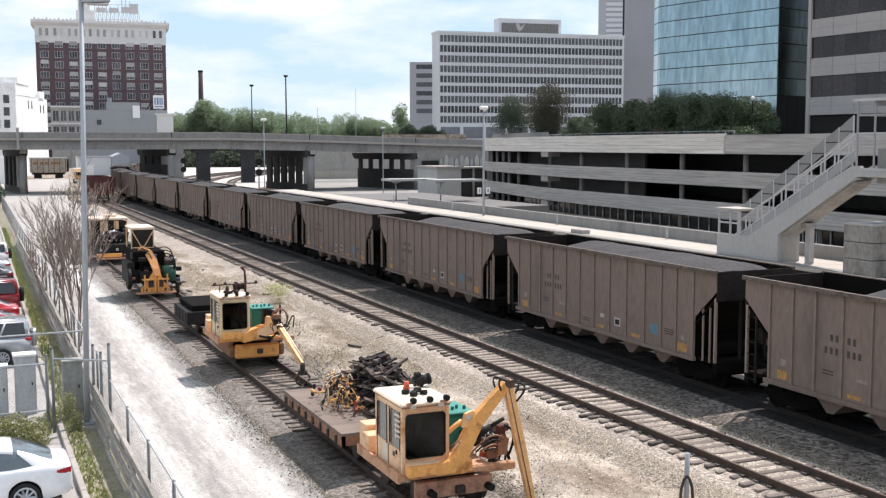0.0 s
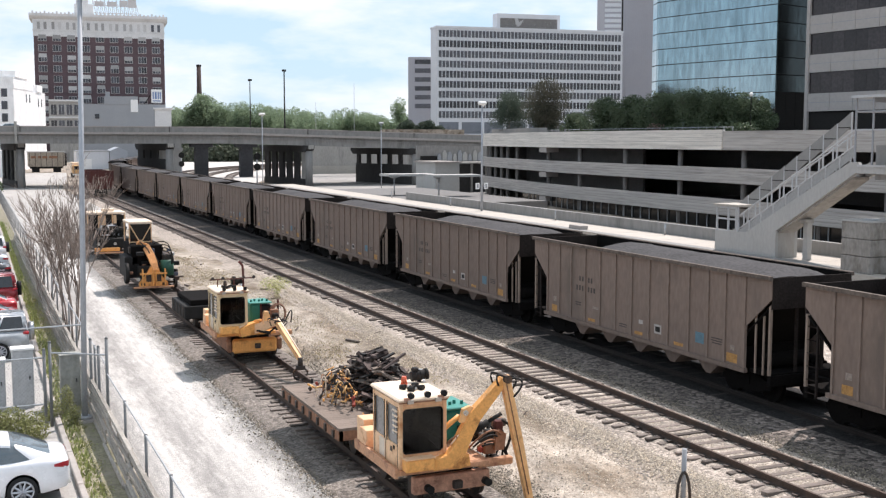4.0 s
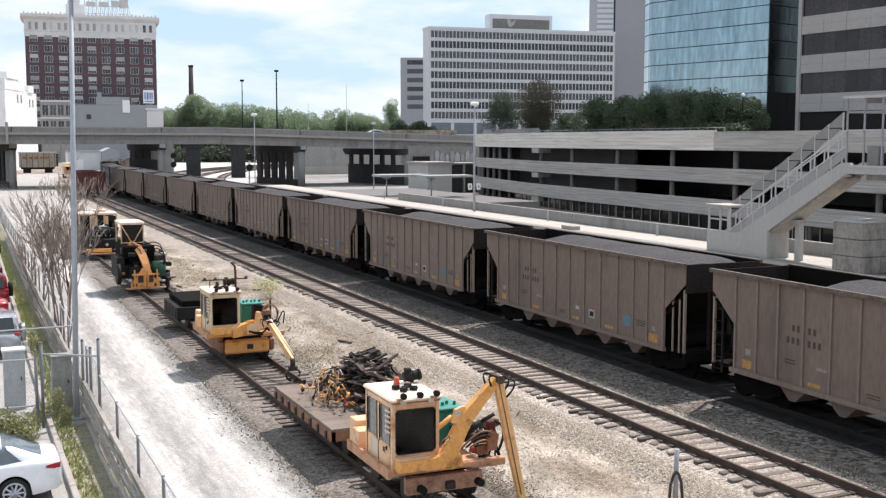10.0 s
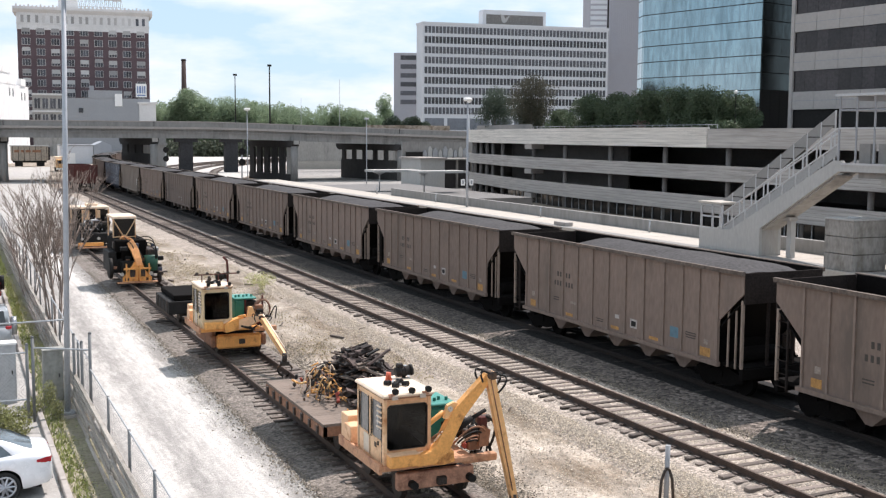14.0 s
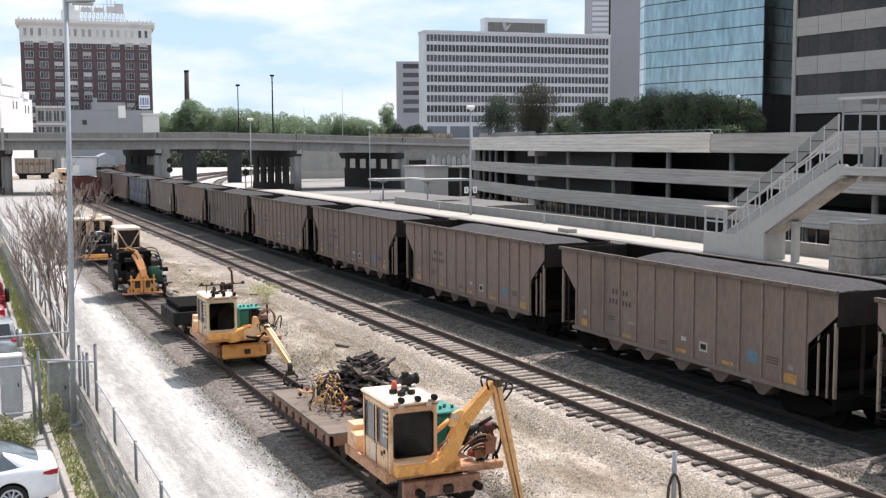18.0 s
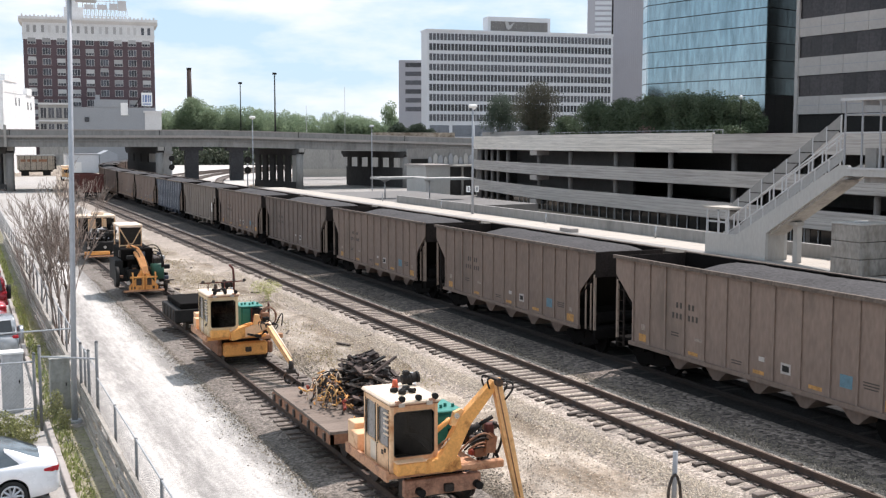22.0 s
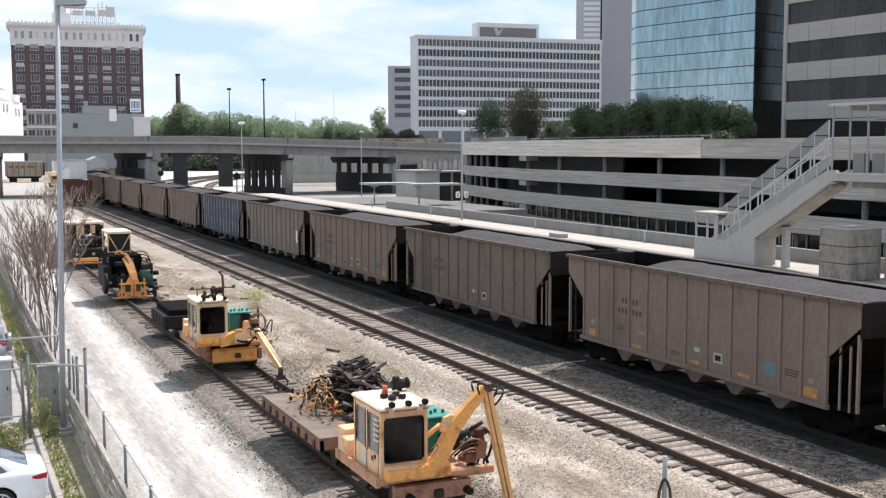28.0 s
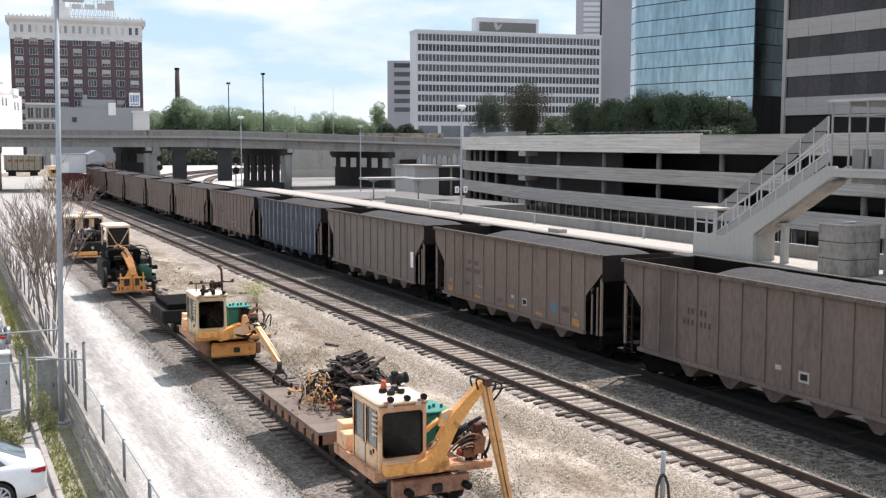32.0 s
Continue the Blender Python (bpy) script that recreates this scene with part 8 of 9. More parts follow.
SUV_L = [(0.0, 0.42), (0.68, 0.4), (0.75, 0.65), (1.0, 0.78), (1.25, 0.65), (1.32, 0.38), (3.2, 0.38), (3.3, 0.65), (3.52, 0.78), (3.78, 0.65), (3.85, 0.4), (4.3, 0.42), (4.35, 0.85), (4.2, 1.02), (3.2, 1.08), (0.0, 1.08)]
SUV_R = [(0.0, 1.05), (0.12, 1.72), (2.35, 1.74), (3.2, 1.05)]
P_white, P_silver, P_red, P_dkred, P_black = car_paint("white_car_paint", (0.80, 0.80, 0.82)), car_paint("silver_car_paint", (0.42, 0.45, 0.48)), car_paint("red_car_paint", (0.42, 0.012, 0.02)), car_paint("dark_red_car_paint", (0.25, 0.01, 0.018)), car_paint("black_car_paint", (0.015, 0.015, 0.018))
sedan(2.05, 26.2, P_white, "white sedan parked with its tail to the kerb")
parked("off_road_car", 2.12, 44.2, P_silver, "silver off-road car with a spare wheel on its tail", SUV_L, SUV_R, suv=2)
sedan(2.05, 49.6, P_red, "bright red car parked by the kerb")
sedan(2.10, 53.2, P_red, "glossy red sedan parked by the kerb")
parked("estate_car", 2.3, 57.6, P_dkred, "dark red estate car with roof rails", SUV_L, SUV_R, suv=1)
sedan(2.3, 62.0, P_dkred, "maroon sedan parked beside the estate car")
sedan(2.45, 68.5, P_black, "black sedan parked by the kerb")
sedan(2.5, 74.0, P_silver, "pale silver sedan parked by the kerb")
parked("estate_car", 2.6, 80.5, P_white, "white estate car at the lot's far end", SUV_L, SUV_R, suv=1)

road_car = sedan(0, 0, P_white, "white sedan driving over the road overpass")
tagged(road_car, "white sedan driving over the road overpass", "car")

# ---- yard clutter ----
ho = thing("track_stand", pose(14.9, 20.35, GZ), "grey steel stand of two splayed legs with a pipe on top", "post")
for sx in (-1, 1):
    bm = B()
    hose(bm, [(sx * 0.20, 0, -0.1), (sx * 0.15, 0, 0.5), (sx * 0.07, 0, 0.72), (0, 0, 0.78)], 0.035, 8)
    part("leg", bm, M_grime, ho)
bm = B()
rod(bm, (0.03, 0.06, -0.1), (0.05, 0.06, 1.30), 0.06, 10)
part("pipe", bm, M_grey, ho)
bt = thing("old_tie", pose(12.4, 29.5, GZ + 0.06, 0, 0, 8), "old timber tie lying in the ballast", "timber")
boxpart("timber", (-1.3, 1.3, -0.11, 0.11, -0.06, 0.1), M_wood, bt, bevel=0.02)


# ---- stairs and footbridge ----
SX0, SX1 = 43.0, 44.6
stairs = thing("footbridge_stairs", Matrix(), "pale grey painted steel stairs down to the platform", "stairs", kind="structure")
M_paleconc = mat("pale_smooth_concrete", (0.39, 0.385, 0.37), 0.8, vary=0.08, scale=0.6, fine=6, tint=(0.36, 0.35, 0.33), spots=0.12, stretch=(1, 1, 0.4))
M_painted = mat("pale_grey_steel", (0.45, 0.455, 0.46), 0.5, vary=0.06, scale=1)
for x0, x1, nm in ((SX0, SX0 + 0.2, "string_wall"), (SX1 - 0.2, SX1, "string_wall")):
    bm = B()
    slab(bm, [(56.1, 1.2), (56.1, 2.45), (53.2, 2.5), (44.9, 6.85), (44.3, 6.85), (44.2, 6.72), (36, 6.72), (36, 6.3), (44.5, 6.28), (50.5, 2.8), (50.5, 1.2)], x0, x1, "x")
    part(nm, bm, M_paleconc, stairs)
bm = B()
slab(bm, [(50.5, 1.2), (50.5, 2.8), (50.65, 2.8), (50.65, 1.2)], SX0 + 0.2, SX1 - 0.2, "x")
slab(bm, [(50.5, 2.66), (44.9, 5.91), (44.9, 6.05), (50.5, 2.8)], SX0 + 0.2, SX1 - 0.2, "x")
part("soffit", bm, M_concrete2, stairs)
for i in range(30):
    y = 54.6 - i * 0.333
    z = 1.2 + (i + 1) * 0.180
    boxpart("step", (SX0 + 0.2, SX1 - 0.2, y - 0.35, y, z - 0.06, z), M_concrete, stairs)
boxpart("landing", (SX0 + 0.203, SX1 + 4, 36, 44.6, 6.302, 6.62), M_concrete, stairs)
boxpart("landing_edge", (SX0 - 0.06, SX0 - 0.003, 36, 44.3, 6.64, 6.74), M_painted, stairs)
boxpart("landing_beam", (SX0 + 0.5, SX0 + 1.1, 36, 43.6, 5.95, 6.297), M_girder, stairs)
boxpart("landing_column", (SX0 + 1.15, SX0 + 1.75, 41.2, 41.85, 1.2, 5.95), M_concrete2, stairs)
boxpart("column_cap", (SX0 + 0.4, SX0 + 2.2, 41.1, 41.95, 5.6, 5.946), M_concrete2, stairs)


def rail_line(x, a, b, posts=0, h=0.0, r=0.045):
    """A sloping handrail from a to b (y, z), with posts of height h below it."""
    a, b = Vector((x, *a)), Vector((x, *b))
    bm = B()
    rod(bm, a, b, r, 6)
    part("handrail", bm, M_painted, stairs)
    for i in range(posts + 1 if posts else 0):
        p = a.lerp(b, i / posts)
        bm = B()
        rod(bm, p - Vector((0, 0, h)), p, 0.045, 6)
        part("baluster_post", bm, M_painted, stairs)


rail_line(SX0 + 0.1, (54.0, 2.62), (44.7, 7.72), 9, 0.72)
rail_line(SX0 + 0.1, (54.3, 3.25), (44.7, 8.55))
for i in range(9):
    f = (i + 0.5) / 9
    p = Vector((0, 54.0, 2.62)).lerp(Vector((0, 44.7, 7.72)), f)
    boxpart("rail_bracket", (SX0 + 0.07, SX0 + 0.13, p.y - 0.03, p.y + 0.03, p.z, p.z + 0.78), M_painted, stairs)
rail_line(SX1 - 0.1, (54.6, 3.9), (46.0, 8.4))
M_screen = mat("mesh_screen", (0.24, 0.235, 0.225), 0.7, vary=0.12)
M_infill = mat("clouded_infill_panel", (0.30, 0.305, 0.30), 0.6, vary=0.1, scale=1)
top0, top1 = Vector((0, 55.87, 4.02)), Vector((0, 46.4, 9.54))
for i in range(9):
    a, b = top0.lerp(top1, i / 9), top0.lerp(top1, (i + 1) / 9)
    bm = B()
    slab(bm, [(a.y - 0.04, a.z - 0.86), (b.y + 0.04, b.z - 0.80), (b.y + 0.04, b.z), (a.y - 0.04, a.z)], SX1 - 0.12, SX1 - 0.08, "x")
    part("screen_panel", bm, M_screen, stairs)
    boxpart("screen_post", (SX1 - 0.14, SX1 - 0.07, b.y - 0.035, b.y + 0.035, max(1.3, b.z - 3.3), b.z), M_painted, stairs)
    boxpart("screen_bar", (SX1 - 0.13, SX1 - 0.125, b.y, a.y, b.z - 0.87, b.z - 0.82), M_black, stairs)
for i in range(9):
    a, b = Vector((0, 54.0, 2.62)).lerp(Vector((0, 44.7, 7.72)), i / 9), Vector((0, 54.0, 2.62)).lerp(Vector((0, 44.7, 7.72)), (i + 1) / 9)
    bm = B()
    slab(bm, [(a.y - 0.07, a.z - 0.62), (b.y + 0.07, b.z - 0.62), (b.y + 0.07, b.z - 0.07), (a.y - 0.07, a.z - 0.07)], SX0 + 0.09, SX0 + 0.11, "x")
    part("infill_panel", bm, M_infill, stairs)
# gate frame at the foot
for y in (56.0, 54.9, 54.0):
    boxpart("frame_post", (SX0 + 0.02, SX0 + 0.12, y - 0.05, y + 0.05, 2.4, 3.95), M_painted, stairs)
for z in (2.45, 3.2, 3.9):
    boxpart("frame_rail", (SX0 + 0.02, SX0 + 0.12, 54.0, 56.0, z - 0.05, z + 0.05), M_painted, stairs)
boxpart("canopy", (SX0 - 0.1, SX0 + 1.6, 53.9, 56.2, 3.98, 4.1), M_white_deck, stairs)
for y in (56.0, 54.9):
    boxpart("frame_post", (SX1 - 0.12, SX1 - 0.02, y - 0.05, y + 0.05, 1.2, 3.95), M_painted, stairs)
boxpart("column", (SX0 + 0.9, SX0 + 1.25, 48.9, 49.25, 1.2, 3.55), M_paleconc, stairs)
boxpart("column_cap", (SX0 + 0.5, SX1 - 0.5, 48.6, 49.5, 3.35, 3.55), M_concrete2, stairs)
# footbridge cage
for y in (44.6, 43.4, 42.17, 40.95, 39.7):
    for x in (SX0 + 0.05, SX0 + 3.9):
        boxpart("cage_post", (x - 0.04, x + 0.04, y - 0.04, y + 0.04, 6.5, 10.2), M_grey if x < SX0 + 1 else M_painted, stairs)
for z in (8.55, 9.5):
    for x in (SX0 + 0.05, SX0 + 3.9):
        boxpart("cage_rail", (x - 0.04, x + 0.04, 37, 44.6, z - 0.04, z + 0.04), M_painted if z < 9 else M_grey, stairs)
boxpart("cage_rail", (SX0 + 0.05, SX0 + 3.9, 44.55, 44.65, 9.45, 9.55), M_painted, stairs)
boxpart("cage_roof", (SX0 - 0.2, SX0 + 4.2, 36, 44.75, 10.2, 10.34), M_painted, stairs)
for y in (43.4, 42.2):
    boxpart("roof_beam", (SX0, SX0 + 4.0, y - 0.06, y + 0.06, 9.95, 10.2), M_grey, stairs)
for i, y in enumerate((43.6, 42.3)):
    boxpart("bench_box", (SX0 + 0.5, SX0 + 0.9, y - 0.75, y, 6.62, 7.75), M_screen, stairs)
boxpart("back_screen", (SX0 + 3.95, SX0 + 4.0, 37, 44.6, 8.6, 9.45), M_screen, stairs)
boxpart("wall_lamp", (SX0 + 3.8, SX0 + 3.94, 43.6, 43.8, 8.8, 9.2), M_white, stairs)

M_vault = mat("stained_block_concrete", (0.25, 0.235, 0.215), 0.9, vary=0.25, scale=0.7, fine=6, tint=(0.13, 0.11, 0.09), spots=0.4, stretch=(1, 1, 0.5))
vault = thing("concrete_vault", Matrix(), "square weathered concrete block with horizontal joints on the platform", "concrete block")
for i in range(3):
    boxpart("course", (41.85, 44.15, 42.1, 44.1, 1.24 + 0.88 * i, 1.24 + 0.88 * (i + 1) - 0.03), M_vault, vault, bevel=0.02)
boxpart("lid", (41.8, 44.2, 42.05, 44.15, 3.85, 3.93), M_paleconc, vault)
bm = B()
rod(bm, (42.8, 43.0, 3.93), (42.8, 43.0, 4.0), 0.35, 16)
part("hatch", bm, M_galv, vault)
base = thing("plinth", Matrix(), "low pale concrete plinth beside the platform", "plinth")
boxpart("slab", (41.5, 42.56, 36, 45.0, GZ - 0.2, 1.24), M_white_deck, base)
bxx = thing("platform_box", Matrix(), "small flat grey box lying on the platform edge", "box")
boxpart("body", (43.0, 43.7, 72.5, 74.2, 1.206, 1.5), M_concrete, bxx, bevel=0.02)

# joint lines in the paving
for i in range(48):
    bm = B()
    box(bm, 43.45, 46.78, 21.0 + 3 * i, 21.0 + 3 * i + 0.03, 1.2, 1.204)
    part("paving_joint", bm, M_concrete2, platform)
bm = B()
box(bm, 42.58, 43.45, 20, 165, 1.2, 1.206)
part("edge_strip", bm, M_girder, platform, "darker edge paving")

# small fittings along the platform
for y in (66, 82, 104, 121):
    bo = thing("bollard", pose(46.2, y, 1.2), "short grey steel bollard on the platform", "bollard", "platform bollards")
    bm = B()
    rod(bm, (0, 0, 0), (0, 0, 0.8), 0.07, 8)
    part("shaft", bm, M_galv, bo)
    bm = B()
    rod(bm, (0, 0, 0.8), (0, 0, 0.86), 0.09, 8)
    part("cap", bm, M_grey, bo)

# platform canopies
for (x, y, w, lab) in ((50.2, 130.6, 2.6, "flat-roofed platform shelter on slender posts"), (54.2, 125.6, 2.4, "flat platform canopy on a single post")):
    cn = thing("platform_shelter", pose(x, y, 0), lab, "shelter")
    boxpart("roof", (-1.4, 5.2, -1.6, 1.6, 3.45, 3.72), M_paleconc, cn)
    bm = B()
    rod(bm, (0, 0, 1.0), (0, 0, 3.45), 0.09, 8)
    part("post", bm, M_galv, cn)
    bm = B()
    slab(bm, [(-0.9, 3.45), (0.9, 3.45), (0.1, 3.1), (-0.1, 3.1)], -0.06, 0.06, "y")
    part("bracket", bm, M_galv, cn)
bm = B()
box(bm, 46.8, 62, 112, 150, GZ - 0.2, 1.0)
solid("platform", bm, M_asphalt, "wide end of the concrete platform", "platform", kind="structure")
# sheds under the overpass
shed = thing("depot_shed", Matrix(), "low pale concrete depot building under the overpass", "building")
boxpart("wall", (67.6, 71.7, 158, 166, GZ, 4.4), M_paleconc, shed)
boxpart("roof", (67.3, 72.0, 157.7, 166.3, 4.4, 4.65), M_concrete, shed)
boxpart("wall", (72.0, 92, 161, 166, GZ, 4.2), M_pier, shed)
for i in range(7):
    boxpart("bay_post", (72.4 + 2.6 * i, 72.7 + 2.6 * i, 160.7, 160.997, GZ, 4.2), M_concrete2, shed)
boxpart("eave", (71.9, 92, 160.4, 166.2, 4.2, 4.45), M_concrete2, shed)
boxpart("screen", (68.0, 92, 166.6, 167.0, GZ, 7.0), M_girder, shed)
boxpart("dark_opening", (68.6, 71.5, 166.35, 166.6, 4.7, 5.4), M_black, shed)
for i in range(9):
    bm = B()
    w, x, h = 0.32 + 0.06 * (i % 3), 71.9 + 0.92 * i, 5.75 + 0.28 * ((i * 5) % 3)
    slab(bm, [(x - w, 4.5), (x + w, 4.5), (x + w, h - 0.5), (x + 0.3 * w, h), (x - 0.3 * w, h), (x - w, h - 0.5)], 166.3, 166.6, "y")
    part("pale_panel", bm, M_paleconc if i % 2 else M_grey, shed)

# platform lamp post with two signs
def lamp(name, x, y, z0, z1, label, arm=0.0, r=0.09, sign=False, cat="lamp post", head=True):
    l = thing(name, pose(x, y, 0), label, cat, "tall lamp posts")
    bm = B()
    rod(bm, (0, 0, z0), (0, 0, z1), r, 8, r * 0.7)
    part("shaft", bm, M_pole if not name.startswith("dark") else M_black, l)
    if head:
        bm = B()
        box(bm, -0.42, 0.42, -0.25, 0.25, z1 + 0.12, z1 + 0.48, bevel=0.12)
        rod(bm, (0, 0, z1), (0.25 * arm, 0, z1 + 0.2), r, 6)
        part("lamp_head", bm, M_white if arm else M_pole, l)
    if sign:
        for s in (-1, 1):
            boxpart("sign_plate", (s * 0.45 - 0.2, s * 0.45 + 0.2, -0.03, 0.03, 3.3, 3.9), M_white, l)
            boxpart("sign_mark", (s * 0.45 - 0.09, s * 0.45 + 0.09, -0.05, -0.03, 3.42, 3.78), M_grey, l)
        boxpart("sign_arm", (-0.3, 0.3, -0.02, 0.02, 3.56, 3.62), M_galv, l)
    return l


lamp("platform_lamp", 45.8, 95.7, 1.2, 11.2, "grey platform lamp post with twin small signs", arm=0.9, r=0.13, sign=True)
lamp("signal_lamp", 38.2, 150.0, GZ, 11.2, "slim pale lamp post beside the tracks", arm=0.3, r=0.075)
lamp("road_lamp", 66.8, 180.0, GZ, 10.6, "slim grey lamp post before the overpass", arm=0.0, r=0.09)
for u, (x, y, z0, z1, r) in enumerate(((55.1, 199.6, 8.8, 20.5, 0.16), (51.7, 212.0, 8.8, 19.3, 0.12))):
    dl = thing("highway_lamp", pose(x, y, 0), "tall dark lamp pole standing on the overpass", "lamp post", "tall lamp posts")
    bm = B()
    rod(bm, (0, 0, z0), (0, 0, z1), r, 6, r * 0.7)
    part("shaft", bm, M_black, dl)
    boxpart("lamp_head", (-0.35, 0.35, -0.2, 0.2, z1, z1 + 0.35), M_black, dl)
for x, y, z1 in ((113.5, 330, 25.5), (101.0, 330, 19.5)):
    am = thing("antenna_mast", pose(x, y, 0), "thin far mast above the trees", "mast")
    bm = B()
    rod(bm, (0, 0, GZ), (0, 0, z1), 0.11, 5, 0.05)
    part("shaft", bm, M_galv, am)

# railway signals
for x, y, h, lab in ((37.5, 150.5, 6.2, "double-headed black railway signal on a post"), (33.4, 185.0, 5.95, "double-headed railway signal by the bend")):
    sg = thing("railway_signal", pose(x, y, 0), lab, "signal")
    bm = B()
    rod(bm, (0, 0, GZ), (0, 0, h), 0.08, 8)
    part("mast", bm, M_galv, sg)
    for z in (h - 0.5, h - 1.95):
        bm = B()
        rod(bm, (0, -0.28, z), (0, -0.22, z), 0.48, 18)
        rod(bm, (0, -0.55, z), (0, -0.28, z), 0.13, 10)
        box(bm, -0.12, 0.12, -0.22, 0.2, z - 0.15, z + 0.15)
        part("signal_head", bm, M_black, sg)
    boxpart("ladder", (0.12, 0.16, 0.1, 0.14, 0.5, h - 0.4), M_galv, sg)

# pale yard beyond the bend, with curving tracks
bm = B()
pts = []
for i in range(26):
    s = 150 + 14 * i
    p, a = line_at(XC, s)
    n = Vector((math.cos(a), -math.sin(a), 0))
    pts.append((p + n * 6, p + n * (14 + 0.09 * max(0, s - 150) * 2)))
vv = [(bm.verts.new((a.x, a.y, GZ + 0.02)), bm.verts.new((b.x, b.y, GZ + 0.02))) for a, b in pts]
for a, b in zip(vv, vv[1:]):
    bm.faces.new((a[0], a[1], b[1], b[0]))
solid("pale_yard", bm, mat("pale_gravel_yard", (0.47, 0.45, 0.42), 0.95, vary=0.2, scale=0.1, fine=1.5), "pale gravel beyond the overpass", "gravel", kind="structure")
for off in (6.0, 10.5, 15.5, 21.0):
    for side in (-1, 1):
        bm = B()
        sweep(bm, XC + off, [(side * 0.753 + dx * 2.0, z + 0.03) for dx, z in RAIL], 100, 420, 8)
        solid("rail", bm, M_rail, "rusty rail of a track curving away", "rail", "rails", "structure")
    bm = B()
    sweep(bm, XC + off, [(-0.9, GZ), (0.9, GZ), (0.9, -0.2), (-0.9, -0.2)], 100, 420, 8)
    solid("ballast_bed", bm, M_siding, "grey ballast under a curving track", "ballast", kind="structure")
bm = B()
slab(bm, [(47, 152), (62, 152), (112, 160), (128, 262), (74, 262), (54, 205)], GZ - 0.1, GZ + 0.012, "z")
solid("gravel_yard", bm, mat("grey_yard_gravel", (0.27, 0.258, 0.242), 0.95, vary=0.25, scale=0.15, fine=1.5), "grey gravel yard round the bridge piers", "gravel", kind="structure")
bk = thing("retaining_wall", Matrix(), "dark retaining wall beyond the overpass", "wall", kind="structure")
boxpart("wall", (78, 150, 262, 263, 1.6, 7.2), M_concrete2, bk)
boxpart("plinth", (78, 150, 261.6, 263.2, GZ, 1.6), M_white_deck, bk)
fw = thing("far_wall", Matrix(), "bright white low building beyond the overpass", "building")
boxpart("wall", (-4, 12, 262, 275, GZ, 5.5), M_white, fw)
boxpart("door", (1, 4, 261.9, 262.0, GZ, 3.2), M_pole, fw)
fg = thing("far_shed", Matrix(), "grey gabled shed beyond the overpass", "shed")
bm = B()
slab(bm, [(38.4, GZ), (43.2, GZ), (43.2, 4.8), (40.8, 5.9), (38.4, 4.8)], 322, 332, "y")
part("wall", bm, M_pole, fg)
boxpart("lean_to", (29.5, 38.3, 323, 331, GZ, 4.7), M_officew, fg)
boxpart("roof_edge", (29.3, 38.35, 322.8, 331, 4.7, 4.95), M_grey, fg)
boxpart("door", (31.5, 33.5, 322.95, 323, GZ, 2.6), M_white, fg)
fr = thing("far_freight_car", Matrix(), "yellow-brown freight car beyond the overpass", "freight car")
boxpart("body", (15.6, 24.4, 299, 302, 1.1, 4.7), mat("tan_freight_paint", (0.33, 0.285, 0.23), 0.8, vary=0.3, scale=0.5), fr)
boxpart("dark_end", (24.4, 24.9, 299.2, 301.8, 1.3, 4.5), M_black, fr)
boxpart("underframe", (16, 24, 299.5, 301.5, 0.6, 1.1), M_black, fr)
for x in (17.4, 22.6):
    boxpart("truck", (x - 0.9, x + 0.9, 299.6, 301.4, GZ, 0.7), M_black, fr)
for i in range(7):
    boxpart("rib", (15.9 + 1.35 * i, 16.02 + 1.35 * i, 298.93, 299, 1.1, 4.7), M_grime, fr)
boxpart("roof", (15.4, 24.6, 298.8, 302.2, 4.7, 4.95), M_paleconc, fr, "sun-bleached roof")
for x0, x1 in ((16.3, 17.5), (17.9, 18.6), (19.0, 20.2), (20.6, 22.6)):
    boxpart("lettering_bar", (x0, x1, 298.9, 298.93, 3.2, 3.8), M_frame_rust, fr)
tk = thing("utility_truck", pose(23.6, 255.0, GZ), "yellow utility truck parked beyond the overpass", "truck")
boxpart("cab", (-1.15, 1.15, 0, 2.2, 0.75, 2.7), M_yel2, tk, bevel=0.15)
boxpart("windscreen", (-0.95, 0.95, -0.03, 0.02, 1.75, 2.5), M_glass, tk)
boxpart("bumper", (-1.25, 1.25, -0.25, 0.0, 0.5, 0.85), M_white, tk, bevel=0.04)
boxpart("box_body", (-1.25, 1.25, 2.4, 6.5, 0.9, 3.3), M_rooft, tk, bevel=0.05)
for x in (-0.95, 0.95):
    for yy in (0.9, 5.2):
        bm = B()
        rod(bm, (x - 0.15, yy, 0.5), (x + 0.15, yy, 0.5), 0.5, 14)
        part("wheel", bm, M_black, tk)
br = thing("brush_pile", pose(14.2, 176, GZ), "pale heap of dry brush beside the track", "brush")
rg2 = random.Random(3)
for i in range(10):
    bm = B()
    branches(bm, Vector((rg2.uniform(-3, 3), rg2.uniform(-2, 4), -0.1)), Vector((rg2.uniform(-0.5, 0.5), 0, 1)).normalized(), rg2.uniform(1.0, 1.6), 0.05, 2, rg2)
    tagged(part("branch", bm, M_wood, br), kind="stuff")

